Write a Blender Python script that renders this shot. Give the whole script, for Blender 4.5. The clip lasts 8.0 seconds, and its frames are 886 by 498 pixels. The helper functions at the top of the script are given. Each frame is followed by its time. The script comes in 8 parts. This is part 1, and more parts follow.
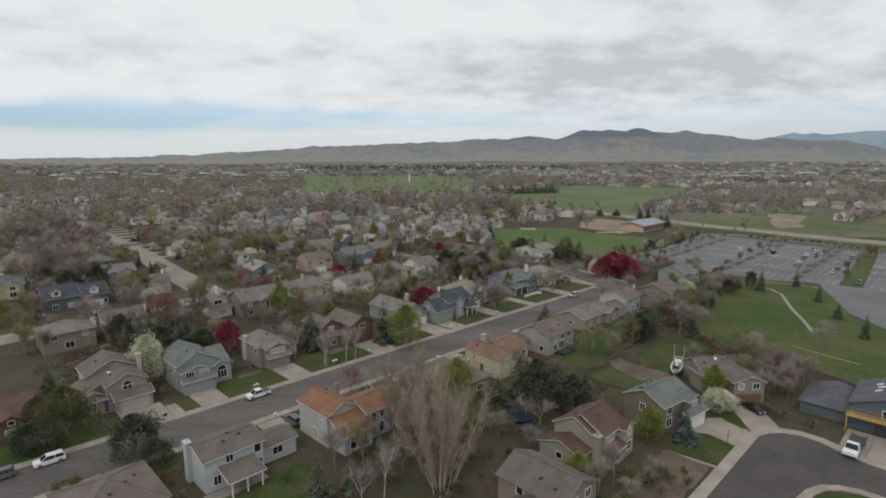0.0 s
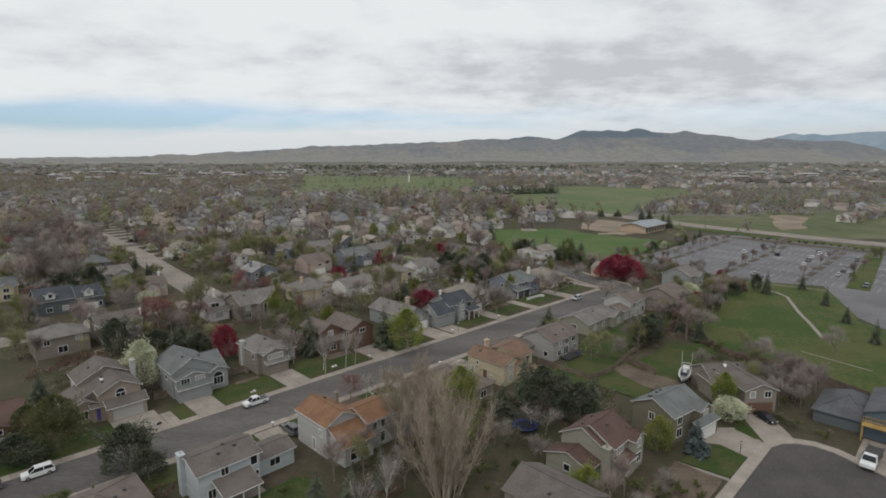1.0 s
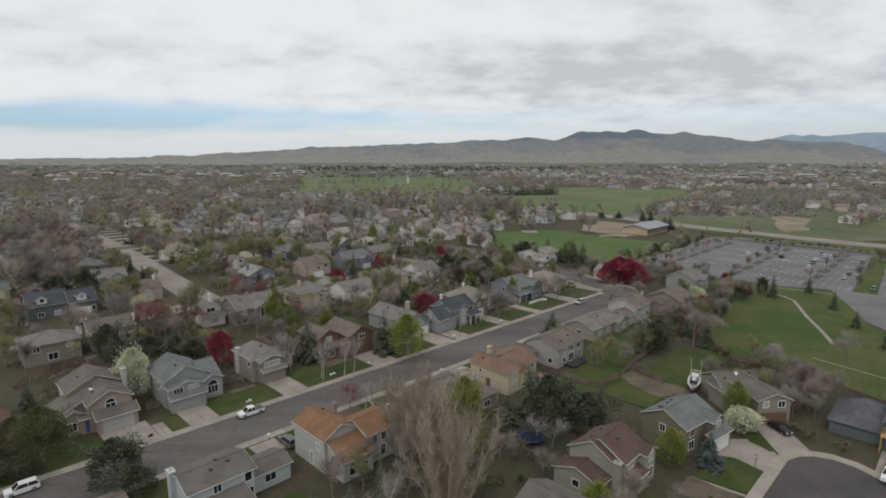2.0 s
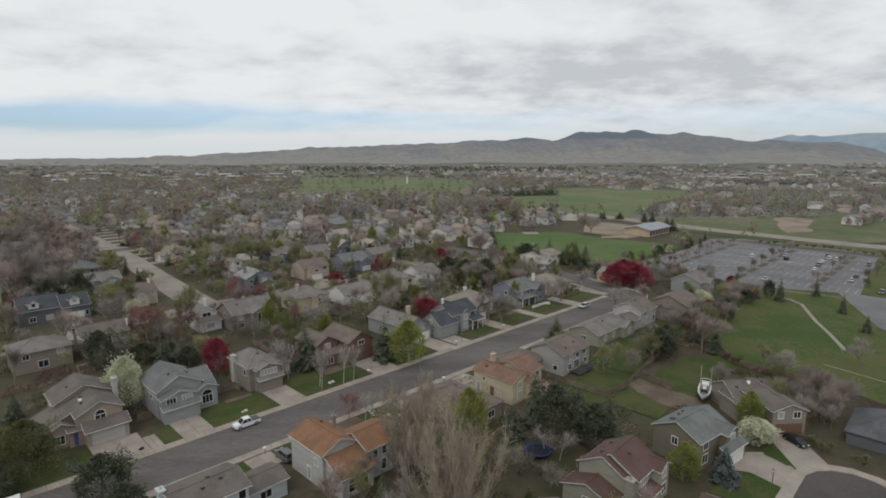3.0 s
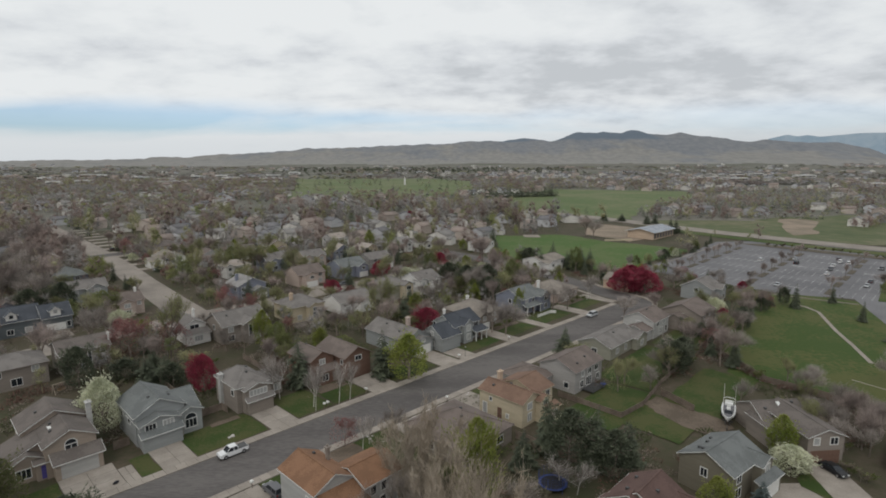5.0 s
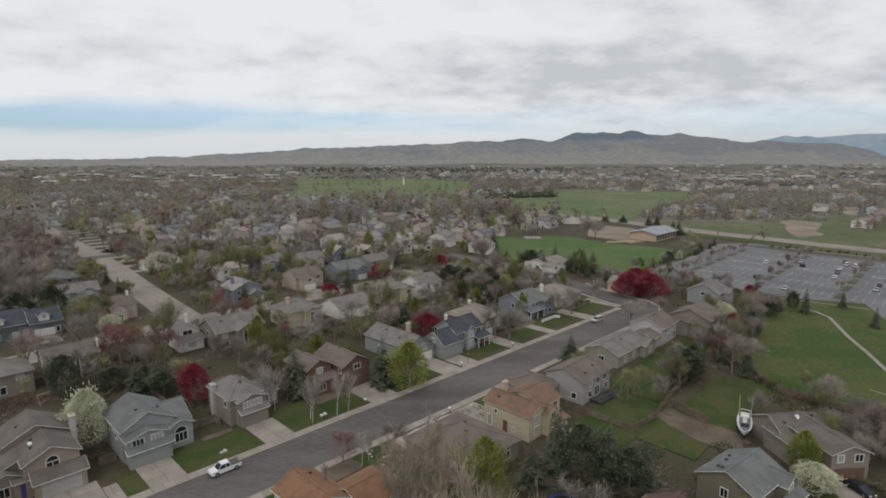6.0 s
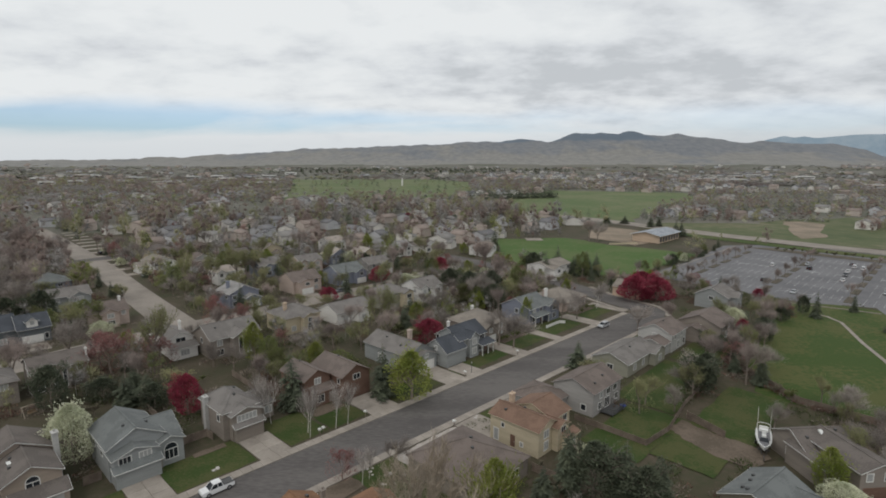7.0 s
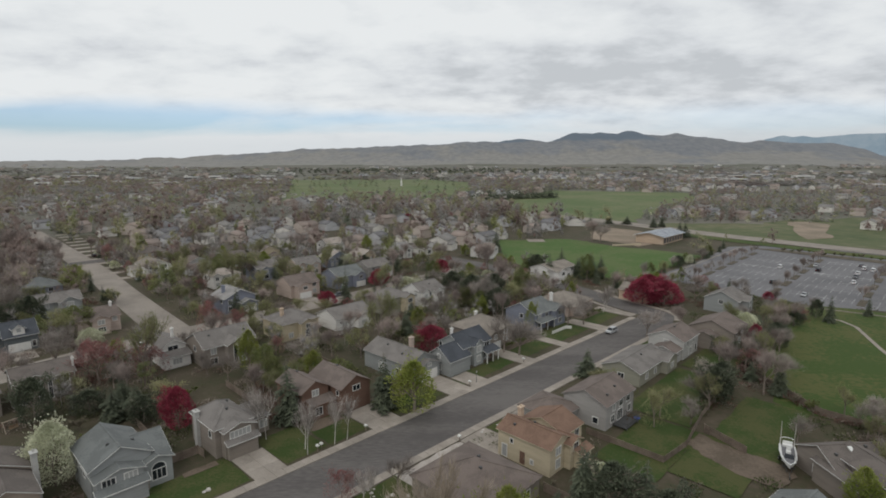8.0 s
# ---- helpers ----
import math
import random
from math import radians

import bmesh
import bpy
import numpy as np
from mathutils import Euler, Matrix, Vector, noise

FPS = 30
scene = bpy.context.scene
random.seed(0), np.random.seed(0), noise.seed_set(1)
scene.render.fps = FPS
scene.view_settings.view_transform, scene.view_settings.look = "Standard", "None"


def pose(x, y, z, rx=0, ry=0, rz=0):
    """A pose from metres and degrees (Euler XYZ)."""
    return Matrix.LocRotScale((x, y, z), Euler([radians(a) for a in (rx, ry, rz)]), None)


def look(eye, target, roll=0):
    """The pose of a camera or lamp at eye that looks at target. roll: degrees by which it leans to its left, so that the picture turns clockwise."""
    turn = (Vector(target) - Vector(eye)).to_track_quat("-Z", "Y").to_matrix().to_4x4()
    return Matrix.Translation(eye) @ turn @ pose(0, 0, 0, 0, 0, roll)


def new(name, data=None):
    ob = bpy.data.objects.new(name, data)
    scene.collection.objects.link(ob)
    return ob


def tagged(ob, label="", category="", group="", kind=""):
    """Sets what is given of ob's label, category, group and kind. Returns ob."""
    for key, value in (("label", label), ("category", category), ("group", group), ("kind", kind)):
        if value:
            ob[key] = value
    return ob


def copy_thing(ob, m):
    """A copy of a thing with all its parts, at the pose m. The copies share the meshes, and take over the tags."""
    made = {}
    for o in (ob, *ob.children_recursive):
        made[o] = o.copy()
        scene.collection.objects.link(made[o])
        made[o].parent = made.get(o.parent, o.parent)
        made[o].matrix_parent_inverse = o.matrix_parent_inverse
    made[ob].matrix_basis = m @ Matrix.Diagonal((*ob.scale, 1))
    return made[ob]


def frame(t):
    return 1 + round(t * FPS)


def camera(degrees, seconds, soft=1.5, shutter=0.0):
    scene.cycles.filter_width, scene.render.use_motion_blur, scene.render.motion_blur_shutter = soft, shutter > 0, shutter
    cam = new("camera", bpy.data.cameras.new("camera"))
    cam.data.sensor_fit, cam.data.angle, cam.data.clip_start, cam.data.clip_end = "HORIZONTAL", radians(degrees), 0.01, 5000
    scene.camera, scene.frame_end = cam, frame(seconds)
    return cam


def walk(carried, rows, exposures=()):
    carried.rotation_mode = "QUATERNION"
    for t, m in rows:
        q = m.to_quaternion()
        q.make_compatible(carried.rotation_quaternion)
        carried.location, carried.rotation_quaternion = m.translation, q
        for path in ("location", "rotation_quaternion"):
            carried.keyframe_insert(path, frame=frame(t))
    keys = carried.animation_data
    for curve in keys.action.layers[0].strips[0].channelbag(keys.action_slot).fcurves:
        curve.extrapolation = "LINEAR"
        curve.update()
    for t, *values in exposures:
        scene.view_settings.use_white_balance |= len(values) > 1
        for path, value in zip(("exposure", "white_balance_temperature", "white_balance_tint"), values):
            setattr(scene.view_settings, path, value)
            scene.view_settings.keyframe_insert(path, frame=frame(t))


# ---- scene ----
cam = camera(78.8, 8.0, 1.8)
PATH = [
    (0, (3.48, -7.107, 46.645), (3.413, -5.137, 46.308), -0.1),
    (0.5, (3.149, -5.629, 46.762), (3.082, -3.658, 46.425), -0.0),
    (1, (2.7, -4.122, 46.837), (2.636, -2.152, 46.5), -0.0),
    (1.5, (2.298, -2.395, 46.858), (2.237, -0.424, 46.523), 0.0),
    (3, (1.201, 2.963, 47.195), (1.145, 4.935, 46.862), 0.0),
    (3.5, (0.778, 4.878, 47.258), (0.725, 6.85, 46.927), 0.0),
    (4, (0.484, 6.951, 47.337), (0.432, 8.923, 47.007), -0.0),
    (4.5, (0.251, 8.961, 47.468), (0.201, 10.933, 47.138), -0.1),
    (6, (-1.026, 15.652, 47.733), (-1.067, 17.624, 47.403), -0.0),
    (6.5, (-1.565, 18.049, 47.783), (-1.604, 20.022, 47.453), -0.0),
    (7, (-2.105, 20.334, 47.846), (-2.14, 22.306, 47.518), -0.0),
    (7.5, (-2.598, 22.745, 47.868), (-2.631, 24.717, 47.54), -0.1),
    (8, (-3.148, 25.578, 47.89), (-3.179, 27.551, 47.562), -0.1),
]
walk(cam, [(t, look(eye, target, roll)) for t, eye, target, roll in PATH])

# ---- world, sun, exposure ----
def make_world():
    w = bpy.data.worlds.new("overcast_sky")
    w.use_nodes = True
    scene.world = w
    nt = w.node_tree
    nt.nodes.clear()
    N, L = nt.nodes.new, nt.links.new

    def math_node(op, a, b=None, c=None, clamp=False):
        n = N("ShaderNodeMath")
        n.operation, n.use_clamp = op, clamp
        for i, x in enumerate((a, b, c)):
            if x is None:
                continue
            if isinstance(x, (int, float)):
                n.inputs[i].default_value = x
            else:
                L(x, n.inputs[i])
        return n.outputs[0]

    def ramp(fac, stops):
        n = N("ShaderNodeValToRGB")
        els = n.color_ramp.elements
        while len(els) < len(stops):
            els.new(0.5)
        for e, (p, c) in zip(els, stops):
            e.position, e.color = p, (*c, 1)
        L(fac, n.inputs[0])
        return n.outputs[0]

    sky = N("ShaderNodeTexSky")
    sky.sky_type, sky.sun_disc = "NISHITA", False
    sky.sun_elevation, sky.sun_rotation = radians(SUN_ELEVATION), radians(SUN_ROTATION)
    gain = N("ShaderNodeMixRGB")
    gain.blend_type = "MULTIPLY"
    gain.inputs[0].default_value = 1
    L(sky.outputs[0], gain.inputs[1])
    gain.inputs[2].default_value = (0.080, 0.108, 0.146, 1)
    tc = N("ShaderNodeTexCoord")
    sep = N("ShaderNodeSeparateXYZ")
    L(tc.outputs["Generated"], sep.inputs[0])
    x, y, z = sep.outputs
    zz = math_node("MAXIMUM", z, 0.0)
    # a level cloud deck seen in perspective
    deck_z = math_node("ADD", zz, 0.22)
    comb = N("ShaderNodeCombineXYZ")
    L(math_node("DIVIDE", x, deck_z), comb.inputs[0])
    L(math_node("DIVIDE", y, deck_z), comb.inputs[1])

    def cloud(scale, detail, rough, off, stretch=(1, 1, 1), warp=0.0):
        mp = N("ShaderNodeMapping")
        mp.inputs["Location"].default_value = off
        mp.inputs["Scale"].default_value = stretch
        L(comb.outputs[0], mp.inputs[0])
        n = N("ShaderNodeTexNoise")
        n.inputs["Scale"].default_value, n.inputs["Detail"].default_value = scale, detail
        n.inputs["Roughness"].default_value, n.inputs["Distortion"].default_value = rough, warp
        L(mp.outputs[0], n.inputs["Vector"])
        return n.outputs["Fac"]

    big = cloud(0.95, 3, 0.45, (3.1, 1.7, 0), (0.8, 1.0, 1), 0.0)
    fine = cloud(4.2, 5, 0.55, (7.3, 2.2, 0), (0.9, 1.0, 1), 0.0)
    mixed = math_node("ADD", math_node("MULTIPLY", big, 0.42), math_node("MULTIPLY", fine, 0.58))
    # the deck is thickest in a belt half-way up, lower on the right
    belt = ramp(math_node("MULTIPLY_ADD", x, 0.06, zz), ((0.04, (0, 0, 0)), (0.10, (0.25, 0.25, 0.25)), (0.145, (1, 1, 1)), (0.185, (0.85, 0.85, 0.85)), (0.225, (0.1, 0.1, 0.1))))
    thick = math_node("ADD", mixed, math_node("MULTIPLY", math_node("SUBTRACT", belt, 0.5), 0.14))
    grey = ramp(math_node("ADD", thick, math_node("MULTIPLY", x, 0.10)), CLOUD_STOPS)
    # thin haze towards the skyline
    haze = ramp(zz, ((0.0, (1, 1, 1)), (0.03, (0.8, 0.8, 0.8)), (0.075, (0, 0, 0))))
    hz = N("ShaderNodeMixRGB")
    L(haze, hz.inputs[0])
    L(grey, hz.inputs[1])
    L(ramp(math_node("MULTIPLY_ADD", x, 0.5, 0.5), ((0.5, (0.69, 0.725, 0.75)), (0.8, (0.56, 0.595, 0.62)))), hz.inputs[2])
    # breaks in the cloud, widest in the low part of the sky
    gap = cloud(0.9, 6, 0.55, (5.2, 9.1, 0), (0.6, 1.0, 1), 0.2)
    low = ramp(zz, ((0.022, (0, 0, 0)), (0.05, (1, 1, 1)), (0.072, (0.9, 0.9, 0.9)), (0.105, (0, 0, 0))))
    hole = math_node("MULTIPLY", ramp(math_node("MULTIPLY_ADD", low, 0.3, gap), ((0.58, (0, 0, 0)), (0.82, (0.85, 0.85, 0.85)))), low)
    side = ramp(math_node("MULTIPLY_ADD", x, 0.5, 0.5), ((0.2, (0.9, 0.9, 0.9)), (0.5, (0.85, 0.85, 0.85)), (0.66, (0.3, 0.3, 0.3))))
    hole = math_node("MULTIPLY", hole, side)
    mx = N("ShaderNodeMixRGB")
    L(hole, mx.inputs[0])
    L(hz.outputs[0], mx.inputs[1])
    L(gain.outputs[0], mx.inputs[2])
    bg = N("ShaderNodeBackground")
    bg.inputs[1].default_value = SKY_STRENGTH
    L(mx.outputs[0], bg.inputs[0])
    L(bg.outputs[0], N("ShaderNodeOutputWorld").inputs[0])


SUN_ELEVATION, SUN_ROTATION, SKY_STRENGTH = 52, 200, 0.95
CLOUD_STOPS = ((0.40, (0.84, 0.866, 0.878)), (0.50, (0.775, 0.805, 0.825)), (0.57, (0.70, 0.73, 0.76)), (0.66, (0.57, 0.60, 0.63)))
make_world()
sun = new("sun", bpy.data.lights.new("sun", "SUN"))
sun.data.energy, sun.data.angle, sun.data.color = 0.8, radians(25), (1.0, 0.97, 0.92)
sun.matrix_world = pose(0, 0, 200, 90 - SUN_ELEVATION, 0, 180 - SUN_ROTATION)
scene.view_settings.exposure = 0.0


# ---- materials ----
def mat(name, a, b, scale=0.6, fine=9.0, rough=0.85, bump=0.0, bump_scale=30.0, island=0.0, per_object=0.0, contrast=0.5, metal=0.0, stretch=None, c=None):
    """a and b mixed by two noises in world space; island and per_object vary the brightness piece by piece."""
    m = bpy.data.materials.new(name)
    m.use_nodes = True
    nt = m.node_tree
    N, L = nt.nodes.new, nt.links.new
    bsdf = nt.nodes["Principled BSDF"]
    geo = N("ShaderNodeNewGeometry")
    pos = geo.outputs["Position"]
    if stretch:
        mp = N("ShaderNodeMapping")
        mp.inputs["Rotation"].default_value = (0, 0, radians(-47))
        mp.inputs["Scale"].default_value = stretch
        L(pos, mp.inputs[0])
        pos = mp.outputs[0]

    def tex(s, d):
        n = N("ShaderNodeTexNoise")
        n.inputs["Scale"].default_value, n.inputs["Detail"].default_value = s, d
        n.inputs["Roughness"].default_value = 0.6
        L(pos, n.inputs["Vector"])
        return n.outputs["Fac"]

    def mth(op, p, q):
        n = N("ShaderNodeMath")
        n.operation = op
        for i, v in enumerate((p, q)):
            if isinstance(v, (int, float)):
                n.inputs[i].default_value = v
            else:
                L(v, n.inputs[i])
        return n.outputs[0]
    t = mth("ADD", mth("MULTIPLY", tex(scale, 4), 0.6), mth("MULTIPLY", tex(fine, 3), 0.4))
    r = N("ShaderNodeValToRGB")
    els = r.color_ramp.elements
    w = 0.5 * (1 - contrast) * 0.5
    els[0].position, els[0].color = 0.30 + w, (*a, 1)
    els[1].position, els[1].color = 0.70 - w, (*b, 1)
    if c:
        e = els.new(0.5)
        e.color = (*c, 1)
    L(t, r.inputs[0])
    col = r.outputs[0]
    if island or per_object:
        val = 1.0 - (island + per_object) / 2
        if island:
            val = mth("ADD", mth("MULTIPLY", geo.outputs["Random Per Island"], island), val)
        if per_object:
            info = N("ShaderNodeObjectInfo")
            val = mth("ADD", mth("MULTIPLY", info.outputs["Random"], per_object), val)
        hsv = N("ShaderNodeHueSaturation")
        L(val, hsv.inputs["Value"])
        L(col, hsv.inputs["Color"])
        col = hsv.outputs[0]
    L(col, bsdf.inputs["Base Color"])
    bsdf.inputs["Roughness"].default_value = rough
    bsdf.inputs["Metallic"].default_value = metal
    bsdf.inputs["Specular IOR Level"].default_value = 0.3
    if bump:
        bp = N("ShaderNodeBump")
        bp.inputs["Strength"].default_value = bump
        bp.inputs["Distance"].default_value = 0.05
        L(tex(bump_scale, 3), bp.inputs["Height"])
        L(bp.outputs[0], bsdf.inputs["Normal"])
    return m


def plain(name, a, rough=0.5, metal=0.0, spread=0.12):
    return mat(name, a, tuple(x * (1 - spread) for x in a), 1.5, 14, rough, metal=metal)


M = {}
M["ground"] = mat("yard_ground", (0.042, 0.050, 0.022), (0.096, 0.074, 0.056), 0.09, 0.9, 0.95, 0.6, 8, c=(0.064, 0.055, 0.034), contrast=0.9)
M["lawn"] = mat("mown_lawn", (0.033, 0.056, 0.011), (0.066, 0.071, 0.024), 0.14, 2.5, 0.95, 0.5, 20, contrast=0.4)
M["park"] = mat("park_grass", (0.041, 0.069, 0.013), (0.078, 0.085, 0.026), 0.045, 0.9, 0.95, 0.5, 8, contrast=0.35)
M["field"] = mat("far_field_grass", (0.082, 0.118, 0.042), (0.135, 0.145, 0.072), 0.012, 0.15, 0.95)
M["rough_field"] = mat("rough_field_grass", (0.062, 0.084, 0.034), (0.150, 0.138, 0.085), 0.018, 0.12, 0.95, contrast=0.7, c=(0.092, 0.105, 0.048))
M["school"] = mat("playing_field_grass", (0.058, 0.108, 0.024), (0.088, 0.118, 0.040), 0.03, 0.4, 0.95, contrast=0.4)
M["dirt"] = mat("bare_dirt", (0.265, 0.208, 0.158), (0.175, 0.145, 0.105), 0.06, 1.2, 0.95)
M["mulch"] = mat("bark_mulch", (0.095, 0.075, 0.055), (0.145, 0.112, 0.086), 0.25, 3, 0.95, 0.5, 30)
M["gravel"] = mat("pale_gravel", (0.30, 0.265, 0.235), (0.44, 0.40, 0.365), 0.5, 6, 0.95, 0.6, 14, contrast=0.7)
M["bed"] = mat("dark_planting_bed", (0.075, 0.068, 0.048), (0.12, 0.095, 0.072), 0.3, 3, 0.95, 0.5, 12)
M["asphalt"] = mat("worn_asphalt", (0.086, 0.078, 0.075), (0.130, 0.119, 0.112), 0.12, 3, 0.9, 0.2, 40, stretch=(0.25, 1, 1))
M["dark_asphalt"] = mat("dark_asphalt", (0.064, 0.057, 0.056), (0.088, 0.079, 0.076), 0.12, 3, 0.9, 0.2, 40)
M["pale_limb"] = mat("pale_limbs", (0.40, 0.335, 0.265), (0.30, 0.25, 0.20), 0.3, 5, 0.9)
M["old_asphalt"] = mat("pale_asphalt", (0.205, 0.180, 0.156), (0.275, 0.242, 0.210), 0.1, 2, 0.9, 0.2, 40)
M["lot"] = mat("parking_asphalt", (0.122, 0.120, 0.125), (0.168, 0.165, 0.170), 0.05, 1.2, 0.9, 0.2, 30)
M["concrete"] = mat("concrete", (0.228, 0.199, 0.170), (0.322, 0.286, 0.248), 0.35, 5, 0.85, 0.15, 30, per_object=0.2, contrast=0.7)
M["worn_line"] = mat("worn_road_paint", (0.24, 0.24, 0.24), (0.48, 0.48, 0.47), 0.2, 2, 0.8)
M["rock"] = mat("pale_stone", (0.30, 0.28, 0.255), (0.45, 0.42, 0.39), 0.6, 7, 0.9, 0.5, 12, island=0.3)
M["bark"] = mat("grey_brown_bark", (0.15, 0.12, 0.10), (0.24, 0.20, 0.17), 1, 12, 0.9, per_object=0.3)
M["pale_bark"] = mat("pale_birch_bark", (0.58, 0.55, 0.51), (0.40, 0.37, 0.34), 1, 12, 0.9)
M["twig"] = mat("bare_twigs", (0.212, 0.186, 0.168), (0.395, 0.352, 0.320), 0.08, 0.6, 0.95, island=0.18, per_object=0.45)
M["rosy_twig"] = mat("rosy_bare_twigs", (0.205, 0.166, 0.149), (0.372, 0.306, 0.277), 0.08, 0.6, 0.95, island=0.18, per_object=0.45)
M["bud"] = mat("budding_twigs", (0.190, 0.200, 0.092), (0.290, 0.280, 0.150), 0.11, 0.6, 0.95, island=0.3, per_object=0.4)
# distance haze is put into the far twig colour, greyer and paler than near twigs
M["far_twig"] = mat("hazed_bare_trees", (0.225, 0.213, 0.205), (0.430, 0.404, 0.384), 0.022, 0.14, 0.95, island=0.12, contrast=0.75, c=(0.330, 0.308, 0.290))
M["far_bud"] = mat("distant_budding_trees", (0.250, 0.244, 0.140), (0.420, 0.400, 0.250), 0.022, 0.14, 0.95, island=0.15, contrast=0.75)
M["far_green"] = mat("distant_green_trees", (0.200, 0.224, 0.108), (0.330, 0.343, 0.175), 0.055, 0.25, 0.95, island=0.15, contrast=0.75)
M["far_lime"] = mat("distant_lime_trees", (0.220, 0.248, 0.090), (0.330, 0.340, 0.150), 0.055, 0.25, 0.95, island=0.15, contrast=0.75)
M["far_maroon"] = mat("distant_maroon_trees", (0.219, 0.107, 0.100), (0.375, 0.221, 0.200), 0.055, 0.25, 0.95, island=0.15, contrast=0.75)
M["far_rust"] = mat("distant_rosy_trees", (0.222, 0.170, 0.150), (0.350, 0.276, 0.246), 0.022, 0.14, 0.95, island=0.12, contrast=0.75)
M["tan_twig"] = mat("tan_twigs", (0.27, 0.22, 0.165), (0.36, 0.31, 0.25), 0.2, 5, 0.95, island=0.3)
M["lime"] = mat("young_lime_leaves", (0.165, 0.205, 0.04), (0.25, 0.265, 0.07), 0.3, 4, 0.8, island=0.35, per_object=0.25)
M["green"] = mat("young_green_leaves", (0.12, 0.145, 0.05), (0.185, 0.195, 0.08), 0.3, 4, 0.8, island=0.35, per_object=0.3)
M["olive"] = mat("olive_young_leaves", (0.084, 0.094, 0.038), (0.140, 0.142, 0.064), 0.3, 4, 0.85, island=0.35, per_object=0.2)
M["white"] = mat("white_blossom", (0.68, 0.68, 0.52), (0.48, 0.50, 0.35), 0.5, 4, 0.9, island=0.3, per_object=0.15)
M["crimson"] = mat("crimson_leaves", (0.335, 0.054, 0.088), (0.215, 0.038, 0.060), 0.5, 4, 0.8, island=0.4)
M["maroon"] = mat("maroon_twigs", (0.235, 0.092, 0.092), (0.340, 0.190, 0.172), 0.5, 4, 0.9, island=0.35, per_object=0.3)
M["needle"] = mat("spruce_needles", (0.052, 0.063, 0.041), (0.094, 0.106, 0.067), 0.6, 5, 0.85, island=0.45, per_object=0.3)
M["blue_needle"] = mat("blue_spruce_needles", (0.045, 0.062, 0.060), (0.075, 0.095, 0.09), 0.6, 5, 0.85, island=0.4)
M["shrub"] = mat("shrub_twigs", (0.11, 0.11, 0.065), (0.19, 0.16, 0.12), 0.2, 4, 0.9, island=0.4, per_object=0.3)
M["glass"] = plain("window_glass", (0.022, 0.025, 0.03), 0.06)
M["blind"] = plain("pane_before_blind", (0.36, 0.36, 0.35), 0.15)
M["trim"] = plain("white_trim_paint", (0.69, 0.68, 0.65), 0.6)
M["fence"] = mat("weathered_fence_wood", (0.135, 0.105, 0.084), (0.215, 0.172, 0.138), 0.5, 8, 0.9, per_object=0.3)
M["wood"] = mat("deck_wood", (0.28, 0.20, 0.13), (0.20, 0.14, 0.09), 0.8, 10, 0.8)
M["yellow_wood"] = mat("yellow_timber", (0.50, 0.33, 0.11), (0.38, 0.24, 0.08), 0.8, 10, 0.7)
M["steel"] = plain("painted_steel", (0.10, 0.10, 0.10), 0.5, 0.4)
M["tyre"] = plain("tyre_rubber", (0.02, 0.02, 0.02), 0.85)
M["rim"] = plain("alloy_rim", (0.45, 0.45, 0.46), 0.35, 0.8)
M["lamp_glass"] = plain("lamp_lens", (0.65, 0.65, 0.62), 0.2)
M["tail"] = plain("tail_lens", (0.30, 0.02, 0.02), 0.3)
M["blue_pad"] = plain("blue_vinyl", (0.03, 0.05, 0.17), 0.6)
M["mesh_net"] = plain("black_net", (0.02, 0.02, 0.025), 0.8)
M["gelcoat"] = plain("white_gelcoat", (0.72, 0.72, 0.70), 0.3)


def wall_mat(name, c):
    return mat("siding_" + name, c, tuple(x * 0.86 for x in c), 0.5, 7, 0.8, 0.12, 18, stretch=(0.35, 0.35, 3.0))


def roof_mat(name, c):
    return mat("shingles_" + name, tuple(x * 1.08 for x in c), tuple(x * 0.86 for x in c), 0.35, 6, 0.95, 0.25, 16, contrast=0.2)


WALL = {k: wall_mat(k, c) for k, c in dict(tan=(0.33, 0.27, 0.22), greyblue=(0.29, 0.30, 0.295), grey=(0.33, 0.315, 0.30), brown=(0.165, 0.098, 0.072), cream=(0.50, 0.43, 0.31),
    paleblue=(0.44, 0.47, 0.48), palegrey=(0.43, 0.42, 0.40), navy=(0.105, 0.135, 0.165), slate=(0.115, 0.128, 0.135), violet=(0.10, 0.085, 0.30), blue=(0.205, 0.218, 0.265), green=(0.185, 0.165, 0.125), olive=(0.30, 0.29, 0.235), white=(0.68, 0.66, 0.63), pink=(0.46, 0.37, 0.32), peach=(0.52, 0.40, 0.30), taupe=(0.25, 0.215, 0.185)).items()}
ROOF = {k: roof_mat(k, c) for k, c in dict(grey=(0.172, 0.158, 0.147), brown=(0.15, 0.122, 0.108), darkbrown=(0.105, 0.066, 0.057), orange=(0.205, 0.112, 0.066), rust=(0.178, 0.112, 0.081), palegrey=(0.25, 0.24, 0.232), paletan=(0.30, 0.262, 0.23), navy=(0.064, 0.070, 0.081), bluegrey=(0.142, 0.150, 0.147), greydark=(0.132, 0.114, 0.103),
    tan=(0.225, 0.198, 0.17), dark=(0.10, 0.10, 0.108), metal=(0.32, 0.34, 0.37)).items()}


